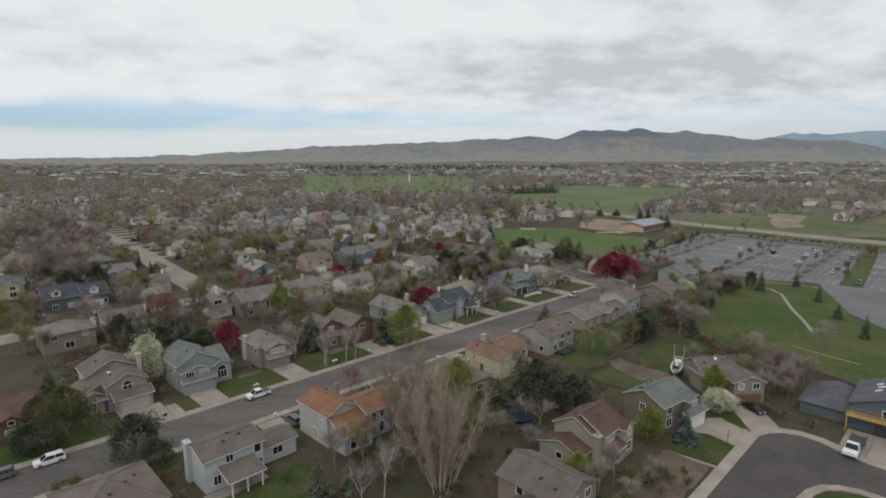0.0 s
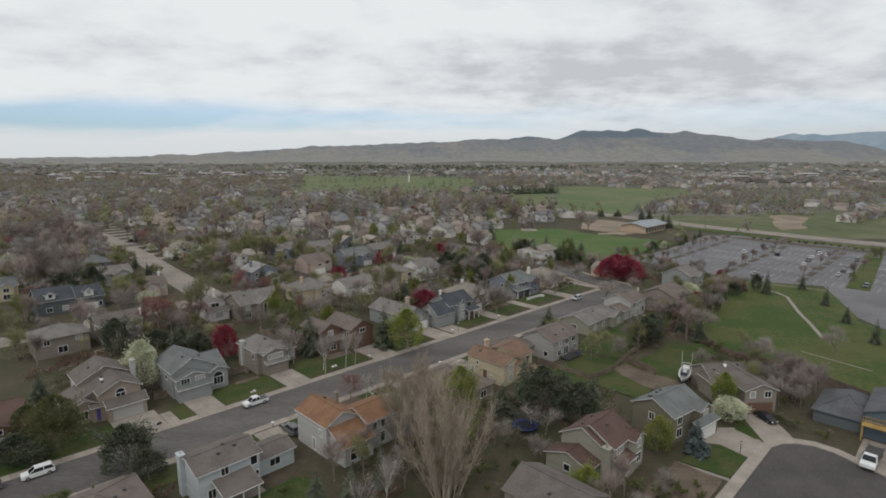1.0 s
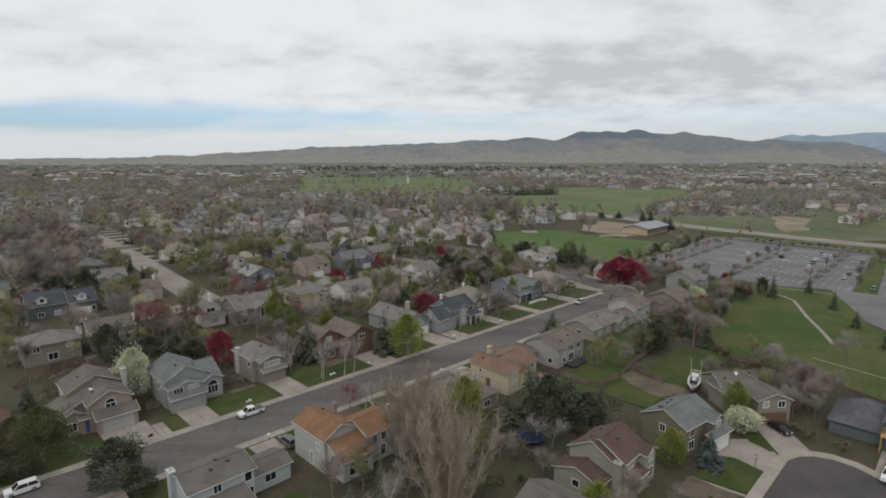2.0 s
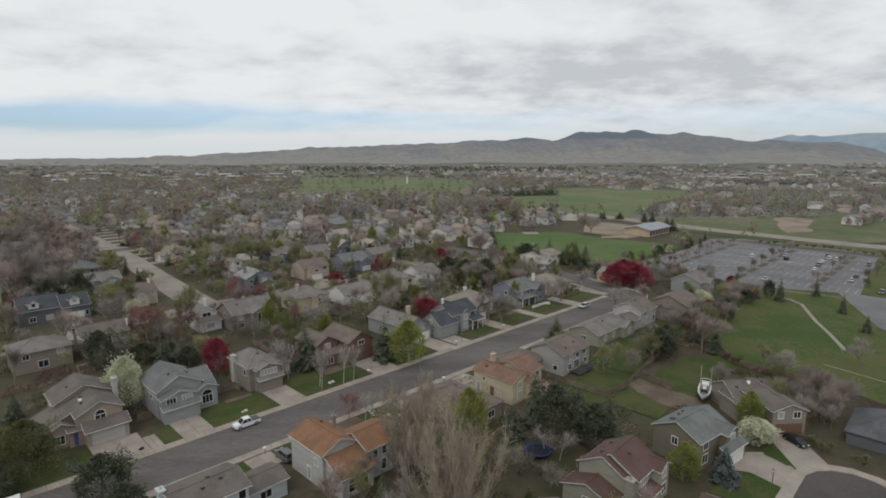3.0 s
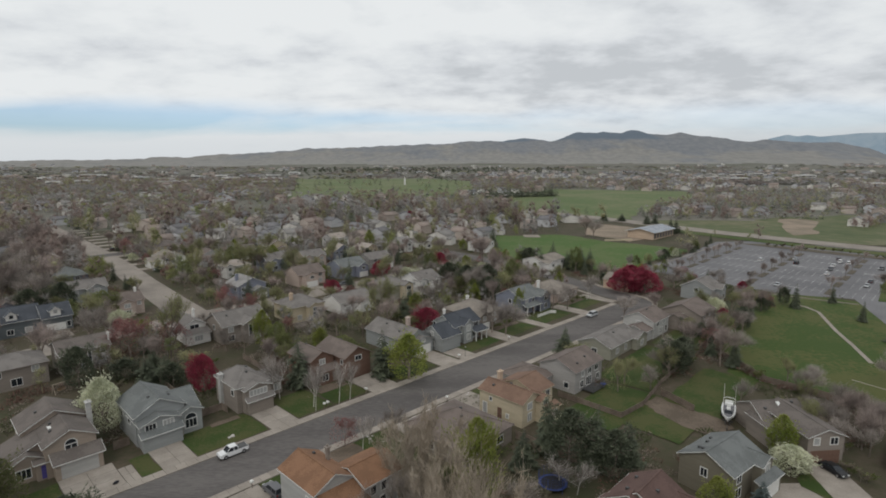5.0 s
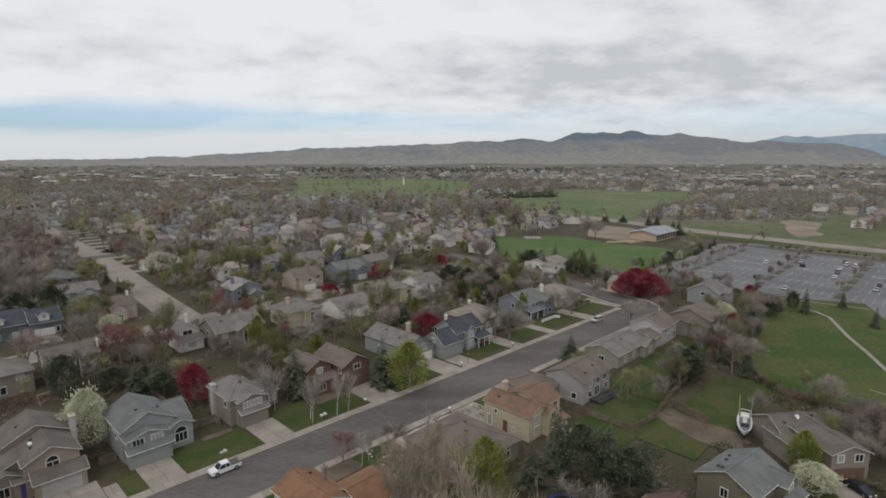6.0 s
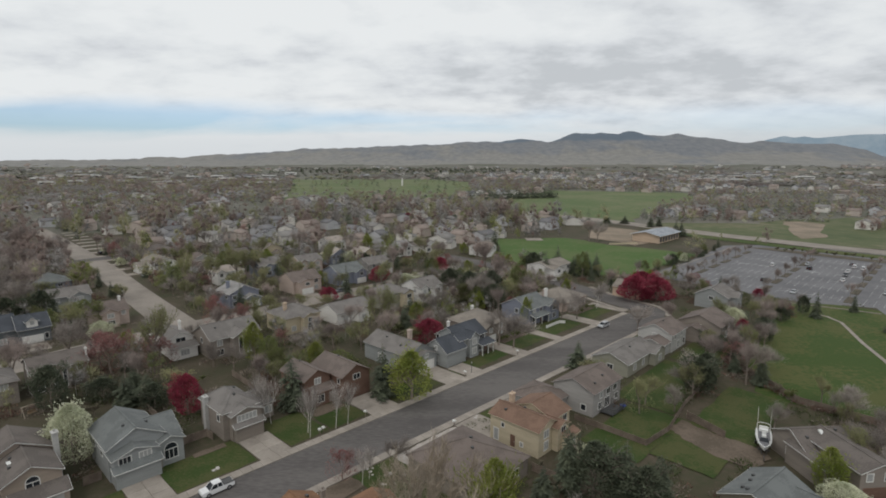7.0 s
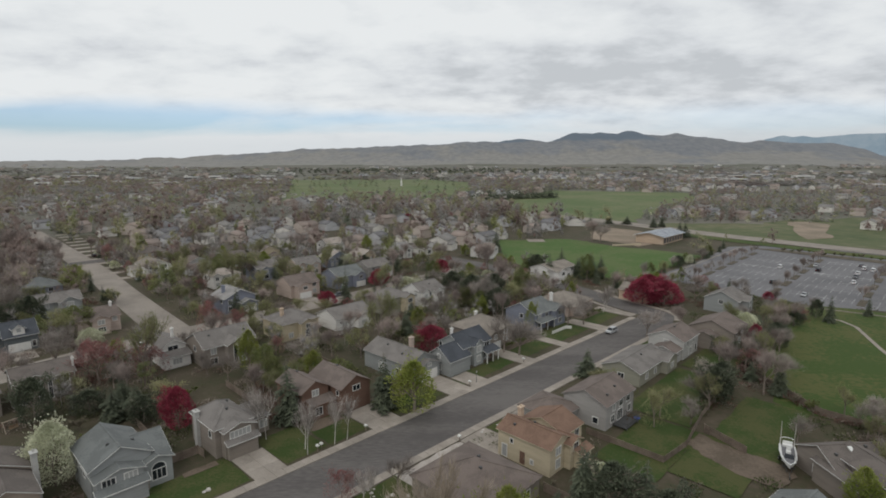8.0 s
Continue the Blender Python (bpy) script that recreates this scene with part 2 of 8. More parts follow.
def leaf_shine(m, amount):
    """Lets some of the light through thin leaves."""
    nt = m.node_tree
    bsdf = nt.nodes["Principled BSDF"]
    tr = nt.nodes.new("ShaderNodeBsdfTranslucent")
    mx = nt.nodes.new("ShaderNodeMixShader")
    mx.inputs[0].default_value = amount
    nt.links.new(bsdf.inputs["Base Color"].links[0].from_socket, tr.inputs[0])
    nt.links.new(bsdf.outputs[0], mx.inputs[1])
    nt.links.new(tr.outputs[0], mx.inputs[2])
    nt.links.new(mx.outputs[0], nt.nodes["Material Output"].inputs[0])


for key in ("lime", "green", "olive", "white", "crimson"):
    leaf_shine(M[key], 0.35)
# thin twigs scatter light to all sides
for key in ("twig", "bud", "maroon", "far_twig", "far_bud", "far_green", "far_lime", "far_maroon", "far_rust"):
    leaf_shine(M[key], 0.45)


# ---- geometry helpers ----
YAW = 47.0
US, UV = (math.cos(radians(YAW)), math.sin(radians(YAW))), (-math.sin(radians(YAW)), math.cos(radians(YAW)))


def W(s, v, z=0.0):
    """World place of s metres along the main street and v metres across it."""
    return Vector((s * US[0] + v * UV[0], s * US[1] + v * UV[1], z))


def mesh_of(name, bm, material):
    me = bpy.data.meshes.new(name)
    bmesh.ops.recalc_face_normals(bm, faces=bm.faces)
    bm.to_mesh(me)
    bm.free()
    if material:
        me.materials.append(material)
    return me


def part(name, bm, material, parent, label=""):
    me = bm if isinstance(bm, bpy.types.Mesh) else mesh_of(name, bm, material)
    ob = new(name, me)
    ob.parent = parent
    if label:
        ob["label"] = label
    return ob


def box(bm, x0, x1, y0, y1, z0, z1):
    v = [bm.verts.new((x, y, z)) for z in (z0, z1) for x, y in ((x0, y0), (x1, y0), (x1, y1), (x0, y1))]
    for f in ((3, 2, 1, 0), (4, 5, 6, 7), (0, 1, 5, 4), (1, 2, 6, 5), (2, 3, 7, 6), (3, 0, 4, 7)):
        bm.faces.new([v[i] for i in f])
    return v


def slab(bm, pts, dz):
    """A prism: the polygon pts, and dz below it."""
    top = [bm.verts.new(p) for p in pts]
    low = [bm.verts.new((p[0], p[1], p[2] - dz)) for p in pts]
    n = len(pts)
    bm.faces.new(top)
    bm.faces.new(low[::-1])
    for i in range(n):
        bm.faces.new((top[i], low[i], low[(i + 1) % n], top[(i + 1) % n]))


def beam(bm, p, q, w, h):
    """A bar from p to q, w wide and h deep, its upper edge on the line."""
    p, q = Vector(p), Vector(q)
    side = Vector((-(q - p).y, (q - p).x, 0))
    side = side.normalized() * (w / 2) if side.length > 1e-6 else Vector((w / 2, 0, 0))
    down = Vector((0, 0, h))
    a = [bm.verts.new(x) for x in (p - side, p + side, p + side - down, p - side - down)]
    b = [bm.verts.new(x) for x in (q - side, q + side, q + side - down, q - side - down)]
    bm.faces.new(a[::-1])
    bm.faces.new(b)
    for i in range(4):
        bm.faces.new((a[i], a[(i + 1) % 4], b[(i + 1) % 4], b[i]))


def tube(bm, p, q, r0, r1, n=6, cap=True):
    p, q = Vector(p), Vector(q)
    ax = (q - p).normalized()
    e = ax.orthogonal().normalized()
    g = ax.cross(e)
    ra = [bm.verts.new(p + (e * math.cos(2 * math.pi * i / n) + g * math.sin(2 * math.pi * i / n)) * r0) for i in range(n)]
    rb = [bm.verts.new(q + (e * math.cos(2 * math.pi * i / n) + g * math.sin(2 * math.pi * i / n)) * r1) for i in range(n)]
    for i in range(n):
        bm.faces.new((ra[i], ra[(i + 1) % n], rb[(i + 1) % n], rb[i]))
    if cap:
        bm.faces.new(rb)
        bm.faces.new(ra[::-1])


def flat(name, pts, z, material, label="", category="", depth=0.0):
    """A sheet of ground in world coordinates, with an edge of its own depth."""
    bm = bmesh.new()
    if depth:
        slab(bm, [(p[0], p[1], z) for p in pts], depth)
    else:
        bm.faces.new([bm.verts.new((p[0], p[1], z)) for p in pts])
    bmesh.ops.triangulate(bm, faces=[f for f in bm.faces if len(f.verts) > 4])
    ob = new(name, mesh_of(name, bm, material))
    return tagged(ob, label, category, kind="structure")


def ribbon(pts, half):
    """Outline of a strip of that half width along the line pts."""
    left, right = [], []
    for i, p in enumerate(pts):
        a, b = Vector(pts[max(i - 1, 0)]), Vector(pts[min(i + 1, len(pts) - 1)])
        d = (b - a).to_2d().normalized()
        h = half[i] if isinstance(half, (list, tuple)) else half
        left.append((p[0] - d.y * h, p[1] + d.x * h))
        right.append((p[0] + d.y * h, p[1] - d.x * h))
    return left, right


def strip(name, pts, half, z, material, label, category, depth=0.0):
    l, r = ribbon(pts, half)
    bm = bmesh.new()
    for i in range(len(l) - 1):
        slab(bm, [(*l[i], z), (*r[i], z), (*r[i + 1], z), (*l[i + 1], z)], depth or 0.05)
    ob = new(name, mesh_of(name, bm, material))
    return tagged(ob, label, category, kind="structure")


def inside(p, poly):
    x, y, c = p[0], p[1], False
    for i in range(len(poly)):
        (x0, y0), (x1, y1) = poly[i][:2], poly[i - 1][:2]
        if (y0 > y) != (y1 > y) and x < (x1 - x0) * (y - y0) / (y1 - y0) + x0:
            c = not c
    return c


def rough_patch(name, corners, z, material, label, category, rng, step=1.5, jag=0.25):
    """A patch whose sides wander a little, as lawns and beds do."""
    pts = []
    for i, p in enumerate(corners):
        p, q = Vector(p[:2]), Vector(corners[(i + 1) % len(corners)][:2])
        n = max(1, int((q - p).length / step))
        for k in range(n):
            w = p.lerp(q, k / n)
            pts.append((w.x + rng.uniform(-jag, jag), w.y + rng.uniform(-jag, jag)))
    return flat(name, pts, z, material, label, category)


def joined(name, verts, tris, material, label, category, mats=None, index=None):
    """One mesh from arrays, of kind stuff."""
    me = bpy.data.meshes.new(name)
    me.vertices.add(len(verts))
    me.vertices.foreach_set("co", verts.astype(np.float32).ravel())
    me.loops.add(len(tris) * 3)
    me.loops.foreach_set("vertex_index", tris.astype(np.int32).ravel())
    me.polygons.add(len(tris))
    me.polygons.foreach_set("loop_start", np.arange(0, len(tris) * 3, 3, dtype=np.int32))
    me.materials.append(material)
    me.update(calc_edges=True)
    return tagged(new(name, me), label, category, kind="stuff")


def spread(proto, places):
    """Copies of a (verts, tris) pair at rows of x, y, z, turn, width, height, as arrays."""
    v, t = proto
    P = np.array(places)
    c, s = np.cos(P[:, 3]), np.sin(P[:, 3])
    X = (v[None, :, 0] * c[:, None] - v[None, :, 1] * s[:, None]) * P[:, 4, None] + P[:, 0, None]
    Y = (v[None, :, 0] * s[:, None] + v[None, :, 1] * c[:, None]) * P[:, 4, None] + P[:, 1, None]
    Z = v[None, :, 2] * P[:, 5, None] + P[:, 2, None]
    V = np.stack([X, Y, Z], -1).reshape(-1, 3)
    T = (t[None] + (np.arange(len(P)) * len(v))[:, None, None]).reshape(-1, 3)
    return V, T


# ---- the land ----
HILLS = ((-27, 5, 17, 4250), (-20, 5, 51, 4250), (-13, 5, 74, 4250), (-6, 5, 97, 4250), (1, 5, 119, 4250), (8, 4.5, 146, 4250), (12.4, 1.9, 140, 4250), (15.2, 1.9, 162, 4250), (17.8, 1.6, 172, 4250), (19.5, 1.2, 62, 4250), (21.4, 2.2, 176, 4250), (24.6, 2.2, 122, 4250), (28, 3, 108, 4250), (32, 3, 98, 4250), (35.6, 2.2, 72, 4250))


def land_height(x, y):
    r, az = math.hypot(x, y), math.degrees(math.atan2(x, y))
    if r < 1500:
        return 0.0
    z = 40 * min(1.0, (r - 1500) / 2900) ** 1.3
    for a, w, h, rc in HILLS:
        k = math.exp(-((az - a) / w) ** 2)
        if k > 0.01:
            z += h * k * math.exp(-((r - rc) / (750 if r < rc else 500)) ** 2) * (0.93 + 0.14 * noise.noise((x / 260, y / 260, 3)))
    if r > 2600 and abs(az) < 60:
        z += (7 * noise.noise((x / 62, y / 62, 4)) + 12 * noise.noise((x / 150, y / 150, 9)) + 16 * abs(noise.noise((x / 380, y / 380, 5))) - 6) * min(1, (r - 2600) / 1200)
    return z


def hill_mat():
    """Dry grass on the low slopes, scrub and woods in patches and gullies higher up; distance haze is put into their
    colours.
    """
    m = bpy.data.materials.new("hazed_hill_cover")
    m.use_nodes = True
    nt = m.node_tree
    N, L = nt.nodes.new, nt.links.new
    bsdf = nt.nodes["Principled BSDF"]
    pos = N("ShaderNodeNewGeometry").outputs["Position"]
    sep = N("ShaderNodeSeparateXYZ")
    L(pos, sep.inputs[0])

    def tex(scale, detail, rough, stretch):
        mp = N("ShaderNodeMapping")
        mp.inputs["Scale"].default_value = stretch
        L(pos, mp.inputs[0])
        n = N("ShaderNodeTexNoise")
        n.inputs["Scale"].default_value, n.inputs["Detail"].default_value, n.inputs["Roughness"].default_value = scale, detail, rough
        L(mp.outputs[0], n.inputs["Vector"])
        return n.outputs["Fac"]

    def mth(op, *xs):
        n = N("ShaderNodeMath")
        n.operation = op
        for i, v in enumerate(xs):
            if isinstance(v, (int, float)):
                n.inputs[i].default_value = v
            else:
                L(v, n.inputs[i])
        return n.outputs[0]

    def mix(fac, a, b):
        n = N("ShaderNodeMixRGB")
        for i, v in enumerate((fac, a, b)):
            if isinstance(v, tuple):
                n.inputs[i].default_value = (*v, 1)
            else:
                L(v, n.inputs[i])
        return n.outputs[0]

    def step(v, lo, hi):
        n = N("ShaderNodeMapRange")
        n.interpolation_type = "SMOOTHSTEP"
        n.inputs[1].default_value, n.inputs[2].default_value = lo, hi
        L(v, n.inputs[0])
        return n.outputs[0]
    gully = tex(0.0042, 7, 0.62, (1, 0.45, 1.6))
    grain = tex(0.03, 4, 0.6, (1, 0.5, 1))
    # greyed and blued: distance haze is part of these three colours
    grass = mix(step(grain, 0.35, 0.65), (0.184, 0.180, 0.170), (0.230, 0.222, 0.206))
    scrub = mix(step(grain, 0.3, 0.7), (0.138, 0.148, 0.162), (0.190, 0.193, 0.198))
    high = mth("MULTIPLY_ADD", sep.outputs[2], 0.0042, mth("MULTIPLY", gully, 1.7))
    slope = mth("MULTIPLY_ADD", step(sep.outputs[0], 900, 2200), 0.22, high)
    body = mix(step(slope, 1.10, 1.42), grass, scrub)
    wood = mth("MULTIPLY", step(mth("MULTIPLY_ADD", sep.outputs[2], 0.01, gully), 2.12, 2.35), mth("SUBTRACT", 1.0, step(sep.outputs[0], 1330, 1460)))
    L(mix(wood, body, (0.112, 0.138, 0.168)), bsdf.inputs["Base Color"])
    bsdf.inputs["Roughness"].default_value = 0.95
    bsdf.inputs["Specular IOR Level"].default_value = 0.2
    return m


def make_ground():
    bm = bmesh.new()
    radii = [0] + [60 * 1.22 ** i for i in range(17)]
    radii = [r for r in radii if r < 1500] + [1500 + 68 * i for i in range(51)]
    # finer sectors ahead, coarser behind
    angles = [math.radians(a / 4) for a in range(-220, 221)] + [math.radians(a) for a in range(60, 301, 5)]
    rows = []
    for r in radii[1:]:
        rows.append([bm.verts.new((r * math.sin(a), r * math.cos(a), land_height(r * math.sin(a), r * math.cos(a)))) for a in angles])
    mid = bm.verts.new((0, 0, 0))
    n = len(angles)
    for i in range(n):
        bm.faces.new((mid, rows[0][i], rows[0][(i + 1) % n]))
        for a, b in zip(rows, rows[1:]):
            bm.faces.new((a[i], b[i], b[(i + 1) % n], a[(i + 1) % n]))
    me = mesh_of("ground", bm, None)
    m = M["ground"]
    # far land: dry grassland with dark scrub, haze put into the hill colours
    suburb = mat("distant_suburb_ground", (0.080, 0.090, 0.060), (0.165, 0.152, 0.130), 0.006, 0.05, 0.95, contrast=0.8, c=(0.118, 0.114, 0.092), stretch=(0.35, 1, 1))
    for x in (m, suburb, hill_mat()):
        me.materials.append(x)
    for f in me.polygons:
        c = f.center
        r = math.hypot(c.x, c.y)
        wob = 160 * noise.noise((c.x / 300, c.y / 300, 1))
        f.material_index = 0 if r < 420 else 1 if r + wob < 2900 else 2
        f.use_smooth = r > 1500
    tagged(new("ground", me), "level suburban ground of dull grass and soil rising to dry and wooded hills", "ground", kind="structure")


make_ground()


def far_range():
    """The mountains behind the hills; their blue is haze put into the colour."""
    bm = bmesh.new()
    lo, hi = [], []
    for i in range(121):
        a = radians(16 + i * 0.35)
        h = 222 + 12 * math.sin(i / 15 + 2.0) + 22 * noise.noise((i / 9, 2, 0)) + 9 * noise.noise((i / 2.5, 5, 0))
        h *= min(1, max(0.05, (i - 6) / 36))
        lo.append(bm.verts.new((4780 * math.sin(a), 4780 * math.cos(a), 0)))
        hi.append(bm.verts.new((4860 * math.sin(a), 4860 * math.cos(a), h)))
    for i in range(120):
        bm.faces.new((lo[i], lo[i + 1], hi[i + 1], hi[i]))
    m = mat("hazed_distant_forest", (0.27, 0.35, 0.42), (0.33, 0.40, 0.46), 0.004, 0.02, 0.95)
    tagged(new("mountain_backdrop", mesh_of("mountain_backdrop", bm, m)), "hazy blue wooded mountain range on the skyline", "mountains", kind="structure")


far_range()

FIELD_SCHOOL = [(22, 345), (24, 275), (40, 250), (58, 240), (78, 246), (97, 266), (121, 292), (108, 310), (90, 318), (69, 350)]
FIELD_BIG = [(62, 505), (44, 640), (150, 860), (330, 800), (300, 690), (215, 580), (140, 440), (95, 460)]
FIELD_FAR = [(-200, 650), (-95, 680), (-20, 690), (20, 780), (40, 1150), (-60, 1320), (-380, 1300)]
PARK = [(60, 128), (67, 121), (76, 112), (96, 88), (125, 100), (118, 132), (119, 152), (136, 190), (124, 198), (112, 200), (98, 186), (80, 165), (70, 152), (66, 140)]
LOT = [(80, 244), (96, 222), (116, 200), (136, 193), (120, 153), (119, 128), (170, 95), (300, 210), (252, 262), (182, 326), (150, 322), (112, 276)]
SIDE_FIELD = [(150, 362), (128, 420), (165, 432), (225, 428), (262, 452), (330, 470), (372, 452), (430, 470), (440, 400), (360, 330), (300, 290), (228, 312)]
rng = random.Random(5)
rough_patch("playing_field", FIELD_SCHOOL, 0.12, M["school"], "green mown school playing field", "field", rng, 6, 1.5)
rough_patch("grass_field", FIELD_BIG, 0.25, M["field"], "wide open pale green grass field", "field", rng, 15, 5)
rough_patch("far_grassland", FIELD_FAR, 0.4, M["field"], "pale green distant meadow between woods", "field", rng, 25, 8)
rough_patch("park_lawn", PARK, 0.05, M["park"], "sloping green park lawn beside the houses", "lawn", rng, 4, 1.2)
rough_patch("side_field", SIDE_FIELD, 0.2, M["rough_field"], "rough green open ground beyond the road", "field", rng, 14, 4)
rough_patch("dirt_patch", [(210, 348), (228, 352), (244, 380), (274, 424), (268, 440), (254, 442), (236, 405), (222, 380)], 0.32, M["dirt"], "bare tan dirt patch in rough grass", "dirt", rng, 8, 1.6)
rough_patch("ball_field_dirt", [(82, 350), (94, 332), (100, 320), (126, 345), (122, 392), (104, 406), (88, 380)], 0.2, M["dirt"], "tan dirt ball field beside the shed", "dirt", rng, 6, 1.5)
flat("backstop_pad", [(42, 338), (52, 338), (52, 349), (42, 349)], 0.3, M["concrete"], "pale concrete pad on the playing field", "pad")
flat("parking_lot", LOT, 0.06, M["lot"], "grey asphalt parking lot with white stall lines", "parking lot")
strip("arterial_road", [W(420, 320, 0), W(408, 230, 0), W(395, 180), W(380, 120), W(371, 60), W(363, -60), W(366, -160)], 8.5, 0.28, M["old_asphalt"], "wide pale road behind the parking lot", "road")
strip("arterial_verge", [W(372, 160, 0), W(362, 110), W(353, 60), W(349, -60)], 6.0, 0.24, M["park"], "grass strip along the road", "verge")

# main street and its neighbours; the kerbs stand 0.15 m over the road
S0, S1 = -30.0, 172.0


def mid_line(s):
    """v of the main street's middle, which runs a little askew of the houses."""
    return 85.0 - 0.022 * (s - 50)


strip("main_street", [W(S0, mid_line(S0)), W(174, mid_line(174)), W(179.5, 83.6), W(181.5, 90), W(184.5, 100), W(190, 114), W(197, 135), W(203, 165), W(206, 200)], [5.1, 5.1, 5.0, 4.9, 4.8, 4.6, 4.5, 4.5, 4.5], 0.05, M["asphalt"], "worn grey asphalt residential street bending at its end", "road")
strip("bend_pavement", [W(177.5, 77.2), W(182.5, 79.2), W(186.0, 84), W(187.8, 92), W(190.5, 102), W(195.5, 114)], 0.85, 0.19, M["concrete"], "pale concrete pavement round the bend of the street", "pavement", 0.2)
strip("inner_bend_pavement", [W(172.6, 89.3), W(174.8, 92.5), W(178.4, 103), W(183, 115)], 0.8, 0.19, M["concrete"], "pale concrete pavement inside the bend of the street", "pavement", 0.2)
strip("back_street", [W(-70, 162), W(-20, 165), W(20, 169), W(50, 173), W(90, 173), W(130, 172), W(190, 176)], 4.8, 0.055, M["old_asphalt"], "pale asphalt street behind the first houses", "road")
strip("side_street", [W(69, 176), W(70.5, 200), W(73, 235), W(77, 280), W(80, 342), W(82, 400), W(84, 470)], 5.2, 0.06, M["old_asphalt"], "pale asphalt side street lined with driveways", "road")
strip("side_cross_street", [W(35, 312), W(60, 314), W(120, 318)], 4.5, 0.065, M["asphalt"], "grey asphalt street crossing the side street", "road")
strip("park_path", [(111.5, 185.5), (113.3, 183), (113.4, 176.8), (109.5, 167), (106, 158.2), (102, 146), (97.5, 133.8)], 0.5, 0.10, M["concrete"], "pale curved concrete footpath across the park", "path")
strip("park_path_lower", [(86.0, 124), (88, 121), (91, 116.5), (94, 112)], 0.13, 0.10, M["concrete"], "narrow pale footpath in the park grass", "path")

# the turning street: an elbow with a wide outer corner
OUTER = [(56, 14.8), (94.2, 14.5), (96.6, 13.6), (98.4, 12.0), (99.5, 9.6), (99.4, 7.0), (98.2, 4.2), (96.8, 0), (96.2, -8), (96, -25)]
INNER = [(56, 6.3), (79, 6.0), (82.6, 5.4), (85.2, 4.3), (87.0, 2.4), (88.0, 0.0), (88.2, -4), (88.2, -25)]
flat("turning_street", [W(*p) for p in OUTER] + [W(*p) for p in INNER[::-1]], 0.05, M["dark_asphalt"], "dark grey asphalt street bending round a wide corner", "road")


def side_band(name, line, width, z, material, label, category, depth):
    """A band of that width to the left of the line (street coordinates)."""
    pts = [W(*p) for p in line]
    mid, _ = ribbon(pts, width / 2)
    return strip(name, [Vector((*p, 0)) for p in mid], width / 2, z, material, label, category, depth)


side_band("turning_pavement", OUTER, 1.75, 0.19, M["concrete"], "pale concrete pavement round the wide street corner", "pavement", 0.25)
side_band("corner_pavement", INNER[::-1], 1.3, 0.19, M["concrete"], "pale concrete pavement round the inner street corner", "pavement", 0.25)
rough_patch("corner_lawn", [W(56, 4.8), W(79, 4.6), W(82, 4.0), W(84.4, 3.0), W(86.0, 1.2), W(86.7, -1), W(86.6, -22), W(56, -22)], 0.04, M["lawn"], "green lawn at the inner street corner", "lawn", rng, 3, 0.1)


def quad(s0, s1, v0, v1):
    return [W(s0, v0), W(s1, v0), W(s1, v1), W(s0, v1)]


def driveway(s0, s1, v0, v1, label="pale concrete driveway with joints", flare=0.5, cols=2, step=3.0):
    """A drive of slabs with recessed joints; s0..s1 by v0..v1."""
    root = tagged(new("driveway"), label, "driveway", "driveways", "structure")
    root.matrix_world = Matrix.Translation(W((s0 + s1) / 2, (v0 + v1) / 2)) @ pose(0, 0, 0, 0, 0, YAW)
    rows = max(1, round((v1 - v0) / step))
    w, h = (s1 - s0) / cols, (v1 - v0) / rows
    bm = bmesh.new()
    box(bm, -w / 2 + 0.02, w / 2 - 0.02, -h / 2 + 0.02, h / 2 - 0.02, -0.1, 0.13)
    me = mesh_of("slab", bm, M["concrete"])
    for i in range(cols):
        for j in range(rows):
            ob = part("slab", me, None, root)
            ob.location = ((i + 0.5) * w - (s1 - s0) / 2, (j + 0.5) * h - (v1 - v0) / 2, 0)
    return root


LEVEL, LAWNS = [0.012], []


def lawn(s0, s1, v0, v1, material="lawn", label="green front lawn beside a driveway", z=0.0, skew=0.0):
    LEVEL[0] += 0.0042
    LAWNS.append((s0, s1, v0, v1))
    z += LEVEL[0]
    return rough_patch("lawn", [W(s0, v0), W(s1, v0), W(s1 + skew, v1), W(s0 + skew, v1)], z, M[material], label, "lawn", rng, 1.6, 0.22)


# front yards on the far side of the main street
FAR_DRIVES = ((20.4, 27.6, 100.4), (27.65, 29.6, 97.6), (32.6, 37.8, 99.8), (50.6, 56.0, 100.0), (72.8, 79.4, 100), (92.8, 98.6, 100), (99.3, 104.5, 97), (117.2, 121.8, 101), (153.0, 157.8, 101), (134.0, 137.4, 101), (172, 176, 102))
for a, b, v in FAR_DRIVES:
    driveway(a, b, mid_line((a + b) / 2) + 6.95, v)
for a, b, v0, v1, k in ((29.7, 32.5, 92.6, 99.5, "lawn"), (37.9, 50.4, 92.6, 101.5, "lawn"), (56.2, 64.0, 92.6, 103, "lawn"), (64.5, 72.6, 92.6, 102, "lawn"), (79.6, 92.6, 92.6, 100.5, "lawn"), (104.7, 117, 92.6, 97.2, "lawn"), (98.7, 99.2, 92.6, 96, "lawn"),
                        (122, 133.8, 92.6, 101, "lawn"), (137.6, 152.8, 92.6, 101, "lawn"), (158, 171.8, 92.6, 102, "lawn"), (-12, 14, 92.6, 101, "lawn"), (8, 20.4, 92.6, 100, "lawn")):
    lawn(a, b, max(v0, mid_line((a + b) / 2) + 7.0), v1, k)
lawn(72, 86, 125, 130, "lawn", "green back garden grass behind a wooden house")
lawn(43.5, 49, 100.2, 101.8, "mulch", "brown mulch bed above a front lawn")
